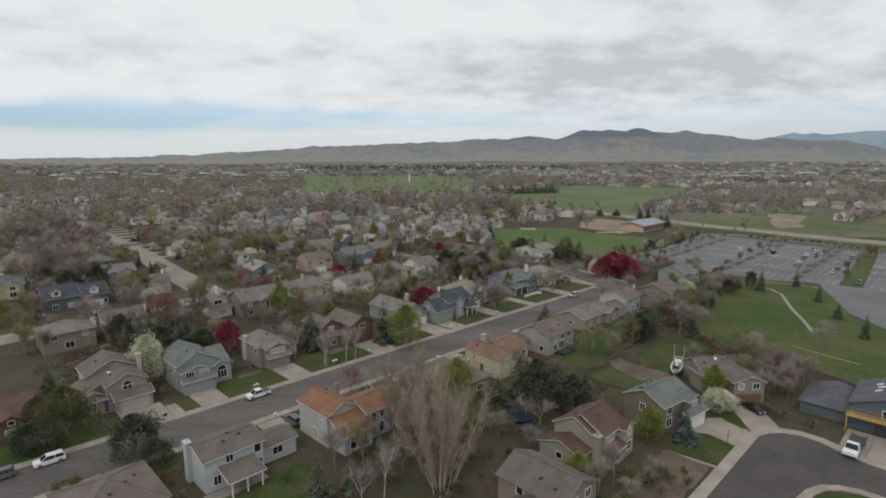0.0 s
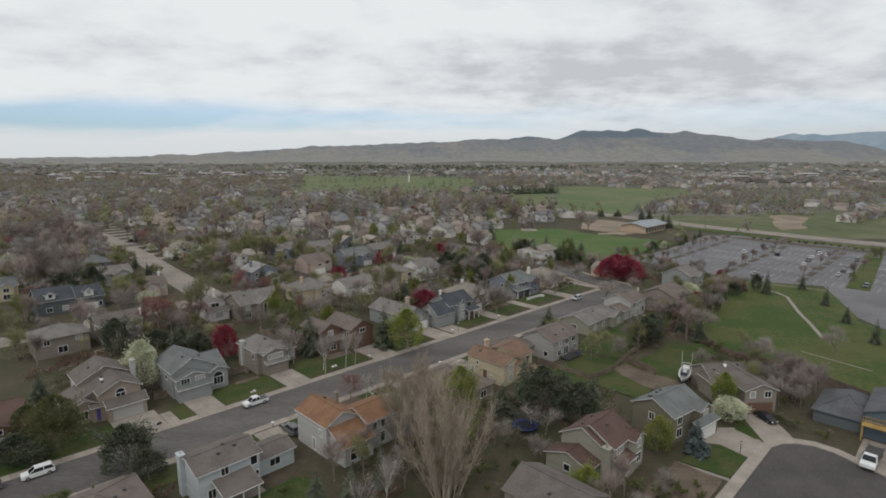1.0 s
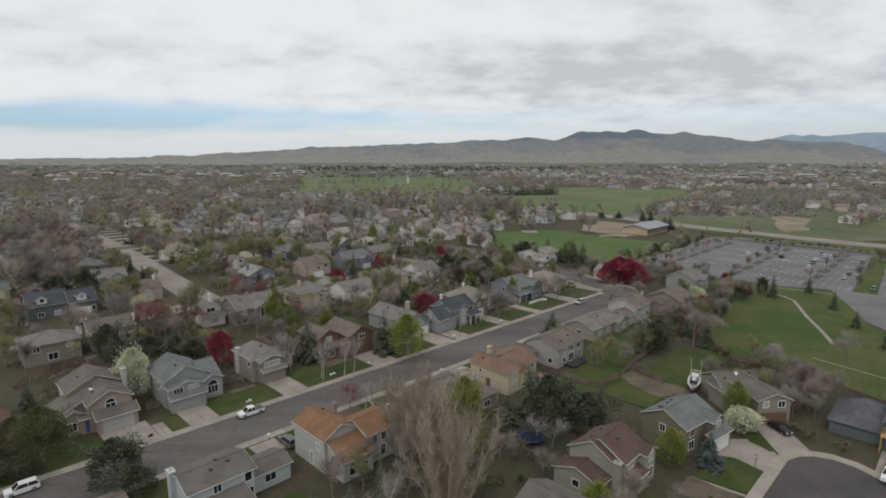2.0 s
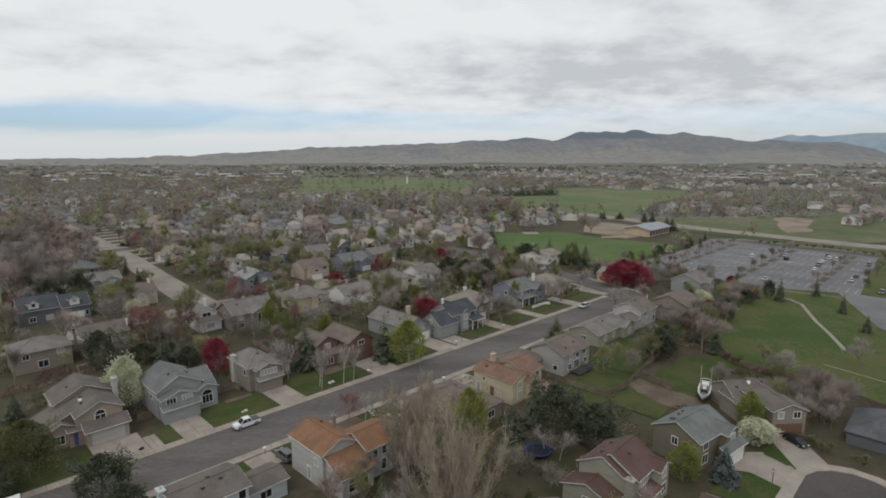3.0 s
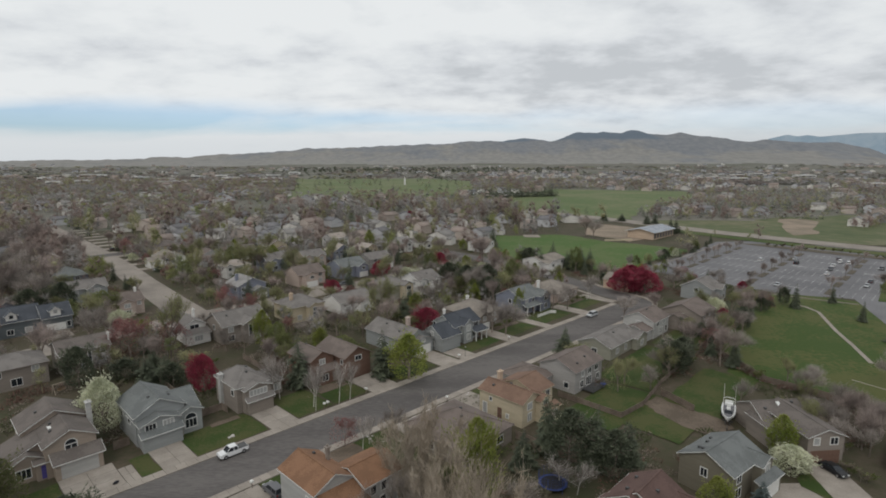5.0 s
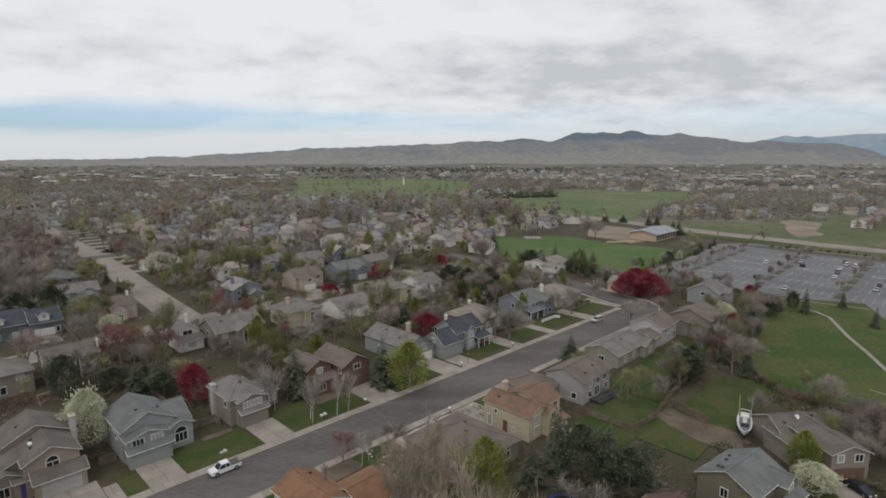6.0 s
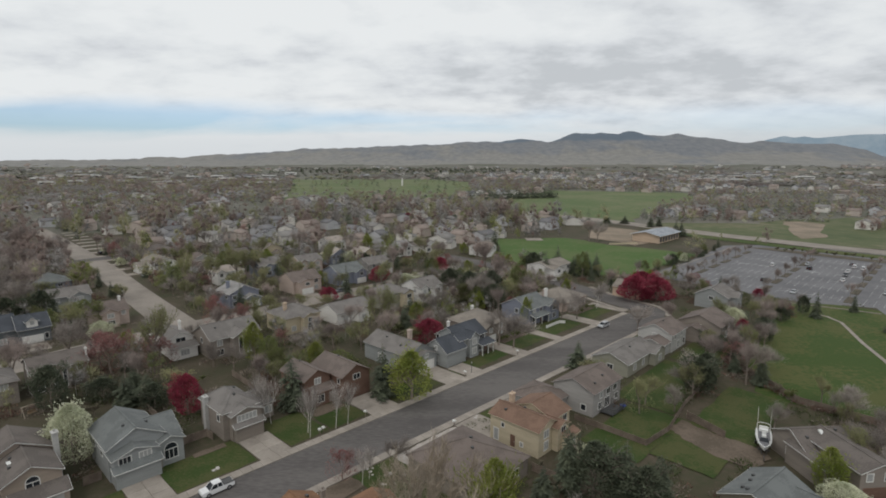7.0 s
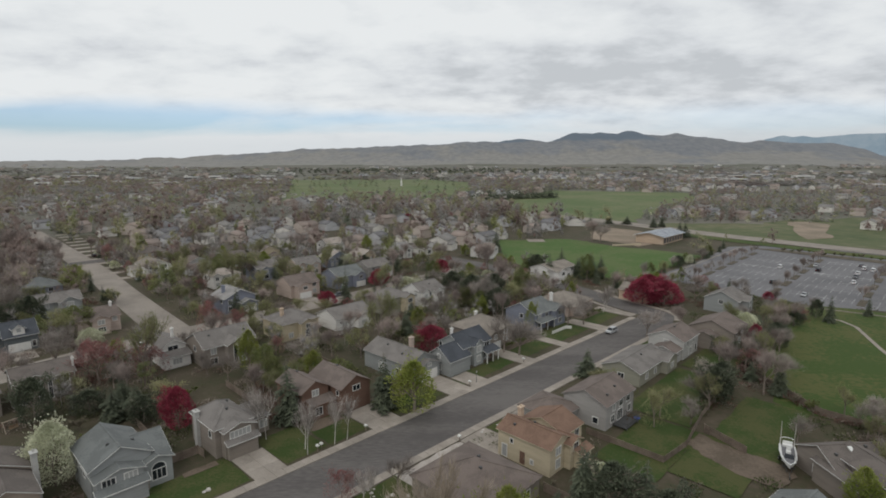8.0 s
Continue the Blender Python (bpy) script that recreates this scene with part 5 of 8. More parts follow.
house("two-storey pale grey house with a brown-grey roof",
      [("gs", 145.8, 155.4, 64.0, 72.6, 4.9, 0.46), ("gs", 141.2, 146.4, 64.4, 70, 2.9, 0.4)],
      [("S-", 68.3, 145.8, 3.6, 1.0, 0.9, 2), ("V-", 148.1, 64.0, 3.4, 1.0, 1.1, 2), ("V-", 152.2, 64.0, 3.4, 1.3, 1.1, 2), ("V-", 150.4, 64.0, 0.6, 2.0, 1.7, 3), ("V-", 153.8, 64.0, 0.7, 1, 1.5, 1)], edge=True, wall="palegrey", roof="brown", vents=[(150, 68)])
house("brown house with a dark roof among garden trees",
      [("gs", 161.8, 173, 57.6, 68.4, 4.6, 0.44), ("gs", 158, 163, 60, 67, 2.9, 0.4)],
      [("V-", 164.5, 57.6, 3.2, 1.2, 1.2, 2), ("V-", 169, 57.6, 3.2, 1.2, 1.2, 2), ("V-", 167, 57.6, 0.6, 2.2, 1.7, 3), ("S-", 63, 161.8, 3.2, 1, 1.1, 1)], wall="taupe", roof="brown")
house("grey house with a pale front gable at the cross street",
      [("gs", 196, 206, 66, 76, 4.6, 0.5), ("gv", 199, 204, 64, 70, 4.6, 0.5)], [("V-", 201.5, 64, 3.4, 1.3, 1.3, 2), ("V-", 201.5, 64, 0.9, 1.6, 1.4, 2), ("S-", 71, 196, 3.2, 1.2, 1.1, 2)], edge=True, wall="greyblue", roof="grey")

# round the turning circle
house("house with a broad brown-grey gable roof",
      [("gv", 49.8, 57.8, 24.4, 34.6, 4.6, 0.46), ("gs", 46.5, 50, 25, 31, 2.8, 0.4)], [("V-", 52.4, 24.4, 3, 1.2, 1.2, 2), ("V-", 55.6, 24.4, 3, 1.2, 1.2, 2), ("S-", 31, 49.8, 3.2, 1.0, 1.1, 1)], vents=[(51.6, 29), (51.2, 26.5)], wall="taupe", roof="greydark")
house("olive-grey house with dark red-brown roofs and white rake boards",
      [("gs", 67.9, 74.4, 28.8, 36.6, 5.3, 0.56), ("gs", 67.0, 67.9, 29.9, 37.0, 5.2, 0.56), ("gs", 63.8, 67.0, 30.4, 37.6, 2.6, 0.36), ("gv", 72.2, 75.2, 27.6, 31.5, 5.2, 0.55), ("lean", 68.2, 72.0, 27.4, 28.8, 2.6, 0.4)],
      [("V-", 69.9, 28.8, 3.7, 1.8, 1.15, 3), ("V-", 73.7, 27.6, 3.7, 1.0, 1.2, 2), ("V-", 73.7, 27.6, 1.0, 1.3, 1.4, 2), ("V-", 69.6, 27.4, 0.9, 1.4, 1.3, 2), ("S-", 34, 63.8, 0.9, 1.0, 1.0, 1)],
      chimneys=[(67.0, 29.4, 0.9, 1.1, 5.4, "olive")], vents=[(69.0, 34.6), (72.5, 35.0), (70.6, 31.4)], edge=True, wall="olive", roof="darkbrown")
house("dark brown two-storey house with a blue-grey roof",
      [("gs", 84.4, 93.6, 25.7, 33.4, 5.1, 0.50), ("gv", 90.4, 93.8, 24.5, 28.5, 5.0, 0.55), ("lean", 88.4, 94.2, 23.4, 24.5, 2.8, 0.4)],
      [("S-", 29.7, 84.4, 3.1, 0.9, 1.2, 2), ("V-", 86.2, 25.7, 3.4, 1.2, 1.2, 2), ("V-", 92.1, 24.5, 3.5, 1.2, 1.2, 2), ("V-", 86.2, 25.7, 0.9, 1.5, 1.4, 2), ("S+", 29, 93.6, 3.6, 1.2, 1.2, 2)],
      garages=[("V-", 91.4, 23.4, 4.6, 2.2)], vents=[(86, 31.4), (88.6, 31.6), (85.4, 30.6), (90.4, 32)], edge=True, wall="green", roof="bluegrey", turn=-9, pivot=(89.0, 29.6))
house("grey-brown house with a dark red garage door under a gable",
      [("gs", 106.6, 114.8, 26.6, 34.6, 3.5, 0.5), ("gv", 108.6, 114.6, 19.6, 30.6, 5.0, 0.38), ("gv", 106.0, 108.6, 22.6, 30.6, 3.5, 0.5)],
      [("V-", 110.0, 19.6, 3.6, 0.9, 1.1, 1), ("V-", 112.9, 19.6, 3.6, 1.2, 1.1, 2), ("S-", 30.5, 106.6, 1.0, 1.4, 1.2, 2), ("S+", 25, 114.6, 3.6, 1.0, 1.1, 1)],
      garages=[("V-", 111.6, 19.6, 4.9, 2.2)], doors=[("V-", 107.5, 22.6)], lights=[(110.5, 29.2, 0.5)], vents=[(108, 29), (113.5, 30)], edge=True, wall="taupe", roof="greydark", gdoor="brown", turn=-41, pivot=(108.6, 27.1))
# the blue house's garage door is dark to stand in for a shaded opening
house("blue house with a dark roof and a yellow timber balcony",
      [("gs", 109.2, 122, -7.0, 4.6, 4.9, 0.40), ("hip", 110.2, 122, 3.4, 12.0, 2.3, 0.58, "slate")],
      [("S-", -1.0, 109.2, 3.4, 2.2, 1.3, 3), ("V-", 117, -7.0, 3, 1.2, 1.2, 2)],
      garages=[("S-", -1.4, 109.2, 4.8, 2.2)], lights=[(114.4, 1.4, -0.40), (116.4, 1.2, -0.40), (118.2, 1.6, -0.40)], wall="navy", roof="dark", gdoor="steel",
      extra=lambda r, cx, cy: deck(r, cx, cy, 107.4, 109.15, -7.2, 4.8, 2.75, "yellow_wood"))

# second row and the streets behind
house("grey-brown two-storey house seen from its back garden", [("gs", 30.0, 40, 148.6, 157, 5.2, 0.44), ("gv", 30.2, 36.4, 147.2, 153, 5.0, 0.5)], [("V-", 31.4, 147.2, 0.8, 1.0, 1.2, 1), ("V-", 34.0, 147.2, 0.8, 0.6, 3.9, 1), ("V-", 35.6, 147.2, 0.8, 0.6, 3.9, 1), ("V-", 38.2, 148.6, 0.7, 1.6, 1.4, 2), ("V-", 38.6, 148.6, 3.4, 0.9, 1.3, 1), ("S-", 152, 30.0, 3.4, 1, 1.2, 1)], edge=True, wall="taupe", roof="greydark", chimneys=[(40.2, 150, 0.5, 0.5, 7.6, "white")])
house("grey-brown two-storey house half hidden by trees", [("hip", 16.6, 27.6, 146.4, 155.6, 5.0, 0.42)], [("V-", 19, 146.4, 3.4, 1.2, 1.2, 2), ("V-", 22, 146.4, 0.8, 1.8, 1.5, 2), ("V-", 25.4, 146.4, 3.4, 1.2, 1.2, 2)], wall="taupe", roof="grey")
house("navy house with white dormers on a dark blue roof", [("gs", 23.4, 33.4, 188.8, 198.8, 4.6, 0.62), ("gs", 33.4, 40.4, 187.3, 196.8, 4.4, 0.6), ("gv", 35.4, 37.8, 187.6, 192.4, 6.4, 0.8, "white"), ("gv", 25.8, 28.2, 189.2, 194.4, 6.5, 0.8, "white")],
      [("V-", 36.6, 187.6, 5.5, 0.9, 1.0, 1), ("V-", 27, 189.2, 5.6, 0.9, 1.0, 1), ("V-", 26.4, 188.8, 0.9, 1.4, 1.3, 2), ("V-", 30.4, 188.8, 0.9, 1.4, 1.3, 2), ("V-", 39.4, 187.3, 0.9, 0.8, 1.5, 1)], garages=[("V-", 36.4, 187.3, 4.6, 2.2)], edge=True, wall="slate", roof="navy")
driveway(34, 39, 179.5, 187)
house("small white-gabled house behind maroon trees", [("gv", 57.2, 62.9, 150, 160, 4.9, 0.5, "white"), ("lean", 57.0, 63.0, 147.6, 150, 2.7, 0.35)], [("V-", 60.0, 150, 3.7, 2.2, 1.25, 2), ("V-", 60, 147.6, 0.9, 2.0, 1.3, 3)], chimneys=[(61.4, 154, 0.8, 0.8, 8.2, "white")], edge=True, wall="white", roof="grey")
house("tall grey-brown house with a tan gabled roof", [("gs", 63.9, 76.4, 141.6, 152, 5.2, 0.5), ("gv", 68.6, 74.0, 139.6, 147, 5.4, 0.5)], [("V-", 70.4, 139.6, 0.6, 0.9, 4.2, 1), ("V-", 72.4, 139.6, 0.6, 0.9, 4.2, 1), ("V-", 75.2, 141.6, 3.4, 0.9, 1.2, 1), ("V-", 66, 141.6, 3.4, 1.2, 1.2, 2), ("V-", 66, 141.6, 0.8, 1.6, 1.4, 2), ("S-", 147, 63.9, 3.4, 1, 1.2, 1)], vents=[(66.5, 145), (75, 144.6)], edge=True, wall="taupe", roof="grey")
house("yellow-cream house with arched back windows", [("hip", 86, 97, 145.4, 156, 5.0, 0.46), ("gv", 90.6, 94.6, 143.6, 149, 4.8, 0.5)], [("V-", 92.6, 143.6, 3.3, 1.2, 1.1, 2), ("V-", 92.6, 143.6, 0.6, 1.6, 1.3, 2, 1), ("V-", 88.4, 145.4, 0.8, 1.2, 1.3, 2), ("V-", 95.8, 145.4, 0.7, 1.2, 1.5, 2)], wall="cream", roof="grey", chimneys=[(88.5, 150, 0.8, 0.8, 8.4, "peach")])
house("low grey-roofed house with white gable ends", [("gs", 101.2, 114, 143, 152.6, 3.4, 0.44), ("gv", 107.4, 111.2, 140.8, 148, 3.2, 0.6, "white")], [("V-", 109.3, 140.8, 0.8, 1.5, 1.4, 2), ("V-", 104.1, 143, 0.8, 1.6, 1.3, 2), ("V-", 112.8, 143, 0.8, 1.0, 1.4, 2)], edge=True, wall="white", roof="grey")
house("pale green house with a bay of white windows", [("hip", 120.8, 132, 145.2, 155, 5.2, 0.46), ("gv", 127.4, 131.4, 142.8, 148, 5.2, 0.5, "cream")], [("V-", 129.4, 142.8, 3.4, 1.8, 1.3, 3), ("V-", 129.4, 142.8, 0.6, 1.8, 1.7, 3), ("V-", 123.5, 145.2, 3.3, 1.2, 1.2, 2)], wall="olive", roof="grey")
house("pink house with two white dormer windows and a pale drive", [("gs", 111.4, 123, 184.4, 194.5, 4.9, 0.5), ("gv", 112.6, 118.2, 181.4, 188, 4.9, 0.4)], [("V-", 115.4, 181.4, 3.6, 1.5, 1.0, 2), ("V-", 120.8, 184.4, 3.4, 1.5, 1.2, 2), ("V-", 120.8, 184.4, 0.8, 1.4, 1.4, 2)], garages=[("V-", 115.4, 181.4, 4.6, 2.2)], wall="pink", roof="brown")
driveway(113, 118.4, 176.8, 181.2)
house("pale violet-grey house with white gable trim", [("gs", 130.6, 143, 184, 194.5, 5.0, 0.5), ("gv", 137.6, 142.4, 182, 188, 5.0, 0.5)], [("V-", 140, 182, 3.5, 1.4, 1.2, 2), ("V-", 133.6, 184, 3.5, 1.4, 1.2, 2), ("V-", 133.6, 184, 0.8, 1.6, 1.4, 2)], garages=[("V-", 140, 182, 4.2, 2.1)], edge=True, wall="blue", roof="bluegrey")
house("grey house with a brown gable behind a crimson tree", [("gs", 150, 162, 190.4, 200, 4.9, 0.46), ("gv", 156.4, 161.6, 188.4, 194, 4.9, 0.5)], [("V-", 159, 188.4, 3.4, 1.3, 1.2, 2), ("V-", 152.8, 190.4, 3.4, 1.3, 1.2, 2)], garages=[("V-", 158.8, 188.4, 4.4, 2.1)], wall="grey", roof="grey")
house("blue-grey house with a hip roof beside a dark spruce", [("hip", 45, 57, 244, 255, 5.1, 0.5)], [("V-", 48, 244, 3.4, 1.3, 1.2, 2), ("V-", 53.6, 244, 3.4, 1.3, 1.2, 2), ("V-", 51, 244, 0.8, 1.8, 1.4, 3), ("S+", 249, 57, 3.4, 1.2, 1.2, 2)], wall="blue", roof="bluegrey")
house("grey house with a white-trimmed gable facing the back street", [("gs", 45, 57, 218, 227, 5.0, 0.46), ("gv", 50.6, 56, 215.6, 221, 5.0, 0.55)], [("V-", 53.3, 215.6, 3.4, 1.8, 1.4, 3), ("V-", 47.6, 218, 3.4, 1.2, 1.2, 2), ("V-", 53.3, 215.6, 0.8, 1.6, 1.4, 2)], edge=True, wall="greyblue", roof="grey")
house("pinkish house with a white chimney at the corner", [("gs", 49.5, 59.9, 189.7, 198.7, 4.7, 0.48), ("gv", 52.5, 56.9, 187.7, 192.7, 4.6, 0.5)], [("V-", 54.7, 187.7, 3.2, 1.6, 1.2, 2), ("V-", 58.5, 189.7, 3.2, 1.0, 1.2, 1), ("V-", 54.7, 187.7, 0.8, 1.8, 1.3, 3)], chimneys=[(58.7, 193.7, 0.9, 0.9, 8, "white")], wall="pink", roof="brown")
house("white two-storey house at a street corner with a low roof", [("gv", 88.4, 98.6, 259.5, 272, 4.6, 0.42), ("gs", 84.6, 88.6, 263, 270, 3.0, 0.4)], [("V-", 91, 259.5, 3.2, 1.6, 1.2, 2), ("V-", 95.8, 259.5, 3.2, 2.4, 1.4, 3), ("V-", 91, 259.5, 0.8, 1.6, 1.3, 2), ("V-", 95.8, 259.5, 0.5, 2.4, 1.8, 3)], edge=True, wall="white", roof="tan", extra=lambda r, cx, cy: deck(r, cx, cy, 93.6, 98.4, 257.4, 259.4, 2.7, "trim"))


# ---- more houses of the neighbourhood ----
ROADS = [([W(-30, 86.7), W(178, 82.2)], 8.0), ([W(178, 84), W(182, 92), W(190, 114), W(203, 165), W(206, 200)], 7), ([W(-70, 162), W(-20, 165), W(20, 169), W(50, 173), W(130, 172), W(190, 176)], 7), ([W(69, 176), W(73, 235), W(80, 342), W(84, 470)], 7.5),
         ([W(420, 320), W(395, 180), W(380, 120), W(371, 60), W(363, -60)], 14), ([W(60, 10), W(92, 9)], 7), ([W(92, 10), W(92, -25)], 8), ([W(92, 18), W(97, 20)], 3)]
BALL_FIELD = [(64, 350), (96, 310), (124, 300), (146, 330), (152, 400), (98, 414), (76, 397)]
FIELDS = [BALL_FIELD, FIELD_SCHOOL, FIELD_BIG, FIELD_FAR, PARK, LOT, SIDE_FIELD]


def near_road(p, extra=0.0):
    for line, h in ROADS:
        for a, b in zip(line, line[1:]):
            ab = (b - a).to_2d()
            t = max(0, min(1, (Vector(p[:2]) - a.to_2d()).dot(ab) / ab.length_squared))
            if (a.to_2d() + ab * t - Vector(p[:2])).length < h + extra:
                return True
    return False


def in_fields(p):
    return any(inside(p, f) for f in FIELDS)


def street_coords(x, y):
    return x * US[0] + y * US[1], x * UV[0] + y * UV[1]


def on_house(s, v, gap=1.0):
    return any(abs(s - a) < c + gap and abs(v - b) < d + gap for a, b, c, d in HOUSE_SPOTS)


STYLE_NAMES = {"tan": "tan", "greyblue": "grey-blue", "grey": "grey", "cream": "cream", "white": "white", "pink": "pinkish", "peach": "peach", "taupe": "brown-grey", "olive": "olive-grey", "palegrey": "pale grey", "blue": "blue", "brown": "brown"}


def random_house(s, v, r, front):
    w, d, ze = r.uniform(9.5, 12), r.uniform(8.5, 10), r.choice((4.8, 5.1, 5.2, 3.1))
    wall = r.choice(("tan", "greyblue", "white", "cream", "white", "pink", "peach", "palegrey", "palegrey", "white", "cream", "blue", "white", "cream"))
    roof = r.choice(("grey", "palegrey", "brown", "tan", "bluegrey", "greydark", "paletan", "brown", "grey"))
    y0, y1, x0, x1 = v - d / 2, v + d / 2, s - w / 2, s + w / 2
    kind = r.choice(("gs", "gs", "hip", "gv", "gv"))
    vols, wins, gar = [(kind, x0, x1, y0, y1, ze, r.uniform(0.42, 0.52))], [], []
    g0 = x0 + 0.3 if r.random() < 0.5 else x1 - 6.3
    if front:
        vols.append(("gv", g0, g0 + 6, y0 - 2.5, y0 + 3, ze - 0.3 if ze > 4 and r.random() < 0.5 else 3.0, 0.42))
        gar = [("V-", g0 + 3, y0 - 2.5, 4.7, 2.2)]
        if vols[1][5] > 4:
            wins.append(("V-", g0 + 3, y0 - 2.5, 3.4, 1.5, 1.1, 2))
        rest = [x for x in (x0 + 1.6, x0 + 4, x1 - 4, x1 - 1.6) if not g0 - 0.6 < x < g0 + 6.6]
    else:
        if r.random() < 0.8:
            vols.append(("gv", g0 + 1, g0 + 5, y0 - 1.5, y0 + 3, ze - 0.2, 0.48))
            wins += [("V-", g0 + 3, y0 - 1.5, 0.7, 1.8, 1.6, 2)] + ([("V-", g0 + 3, y0 - 1.5, 3.4, 1.5, 1.2, 2)] if ze > 4 else [])
            rest = [x for x in (x0 + 1.6, x1 - 1.6, x0 + 4, x1 - 4) if not g0 < x < g0 + 6]
        else:
            rest = [x0 + 1.6, x0 + 4.5, x1 - 1.6, x1 - 4.5]
    bay = rest[0] if rest and kind != "gv" and r.random() < 0.7 else None
    if bay is not None:
        vols.append(("gv", bay - 1.5, bay + 1.5, y0 - 0.7, y0 + 3, ze + 0.1, 0.62))
    for x in rest:
        if bay is not None and x != bay and abs(x - bay) < 2.4:
            continue
        plane = y0 - 0.7 if x == bay else y0
        wins.append(("V-", x, plane, 0.9, 1.2, 1.3, 2))
        if ze > 4:
            wins.append(("V-", x, plane, 3.4, 1.1, 1.2, 2))
    for y in (y0 + 2.5, y1 - 2.5):
        wins.append(("S-", y, x0, 3.4 if ze > 4 else 1.0, 1.0, 1.1, 1))
    wins.append(("V+", s, y1, 1.0, 1.6, 1.3, 2))
    size = "two-storey" if ze > 4 else "single-storey"
    form = {"gs": "gabled", "hip": "hipped", "gv": "steep gabled"}[kind]
    chim = [(x0 + 2, v + 0.5, 0.9, 0.9, ze + 3.4, wall)] if r.random() < 0.35 else []
    house(f"{size} {STYLE_NAMES[wall]} house with a {form} {roof.replace('bluegrey', 'blue-grey').replace('pale', 'pale ')} roof among trees", vols, wins, gar, chimneys=chim, wall=wall, roof=roof, vents=[(s + 1, v - 2)], edge=r.random() < 0.85)


hr = random.Random(19)
FAR_HOUSES = []
for row, (v, front) in enumerate(((147, False), (188, True), (222, False), (258, True), (296, False), (334, True), (372, False), (410, True), (448, False), (490, True), (530, False), (570, True), (610, False), (650, True), (690, False), (730, True), (780, False), (830, True))):
    s = -90 + hr.uniform(0, 10)
    while s < 560:
        s += hr.uniform(15.5, 19)
        vv = v + hr.uniform(-3, 3)
        p = W(s, vv)
        if not (-0.88 * p.y - 10 < p.x < 0.3 * p.y + 10) or p.y < 95 or in_fields(p) or near_road(p, 7.5) or p.y > 1100:
            continue
        if any(abs(s - a) < c + 7.5 and abs(vv - b) < d + 6.5 for a, b, c, d in HOUSE_SPOTS):
            continue
        if math.hypot(*p.xy) < 315:
            random_house(s, vv, hr, front)
        elif hr.random() < (0.75 if math.hypot(*p.xy) < 450 else 0.36):
            FAR_HOUSES.append((p.x, p.y, 0, radians(YAW + hr.choice((0, 90, 180, 45, 20))), hr.uniform(0.8, 1.2), hr.uniform(0.75, 1.05)))
# streets of houses beyond the main road
for _ in range(1400):
    x, y = hr.uniform(60, 1100), hr.uniform(400, 1900)
    cell = noise.noise((x / 160, y / 160, 4))
    if x > 0.9 * y or in_fields((x, y)) or near_road((x, y), 12) or cell < -0.02:
        continue
    if any((x - q[0]) ** 2 + (y - q[1]) ** 2 < 250 for q in FAR_HOUSES):
        continue
    FAR_HOUSES.append((x, y, 0.0, radians(YAW + hr.choice((0, 90))), hr.uniform(0.9, 1.2), hr.uniform(0.8, 1.1)))
for _ in range(500):
    y = hr.uniform(900, 2600)
    x = hr.uniform(-0.85 * y, 0.85 * y)
    if not in_fields((x, y)) and noise.noise((x / 260, y / 260, 8)) > 0.0:
        FAR_HOUSES.append((x, y, land_height(x, y), hr.uniform(0, 3.1), hr.uniform(0.9, 1.9), hr.uniform(0.8, 1.1)))

for x, y in ((177, 476), (190, 489), (204, 481), (219, 488), (227, 518), (231, 463), (246, 470), (213, 505), (198, 508), (262, 480), (339, 523), (352, 530), (410, 520), (425, 500), (300, 412), (318, 424), (284, 398), (336, 444), (352, 436)):
    FAR_HOUSES.append((x, y, 0, radians(YAW + 90 * (int(x) % 2)), 1.0, 0.95))


def low_house():
    """Walls and roof of a plain far house with a lower wing, as arrays."""
    bw, br, bt = bmesh.new(), bmesh.new(), bmesh.new()
    volume(bw, br, bt, "gs", -5.5, 5.5, -4.5, 4.5, 5.0, 0.48)
    volume(bw, br, bt, "gv", -5.2, 0.8, -7, -1, 3.2, 0.45)
    out = []
    for bm in (bw, br):
        bmesh.ops.triangulate(bm, faces=bm.faces)
        bm.verts.index_update()
        out.append((np.array([v.co[:] for v in bm.verts]), np.array([[v.index for v in f.verts] for f in bm.faces])))
        bm.free()
    bt.free()
    return out


lw, lr = low_house()
for k, (wc, rc) in enumerate((((0.68, 0.65, 0.60), (0.24, 0.228, 0.215)), ((0.50, 0.43, 0.38), (0.29, 0.235, 0.205)), ((0.50, 0.50, 0.51), (0.17, 0.165, 0.17)))):
    rows = FAR_HOUSES[k::3]
    joined("distant_house_walls", *spread(lw, rows), mat("far_siding", wc, tuple(x * 0.8 for x in wc), 0.05, 1, 0.85, island=0.3), "pale walls of distant suburban houses among trees", "houses")
    joined("distant_house_roofs", *spread(lr, rows), mat("far_shingles", rc, tuple(x * 0.8 for x in rc), 0.05, 1, 0.95, island=0.3), "shingle roofs of distant suburban houses among trees", "roofs")


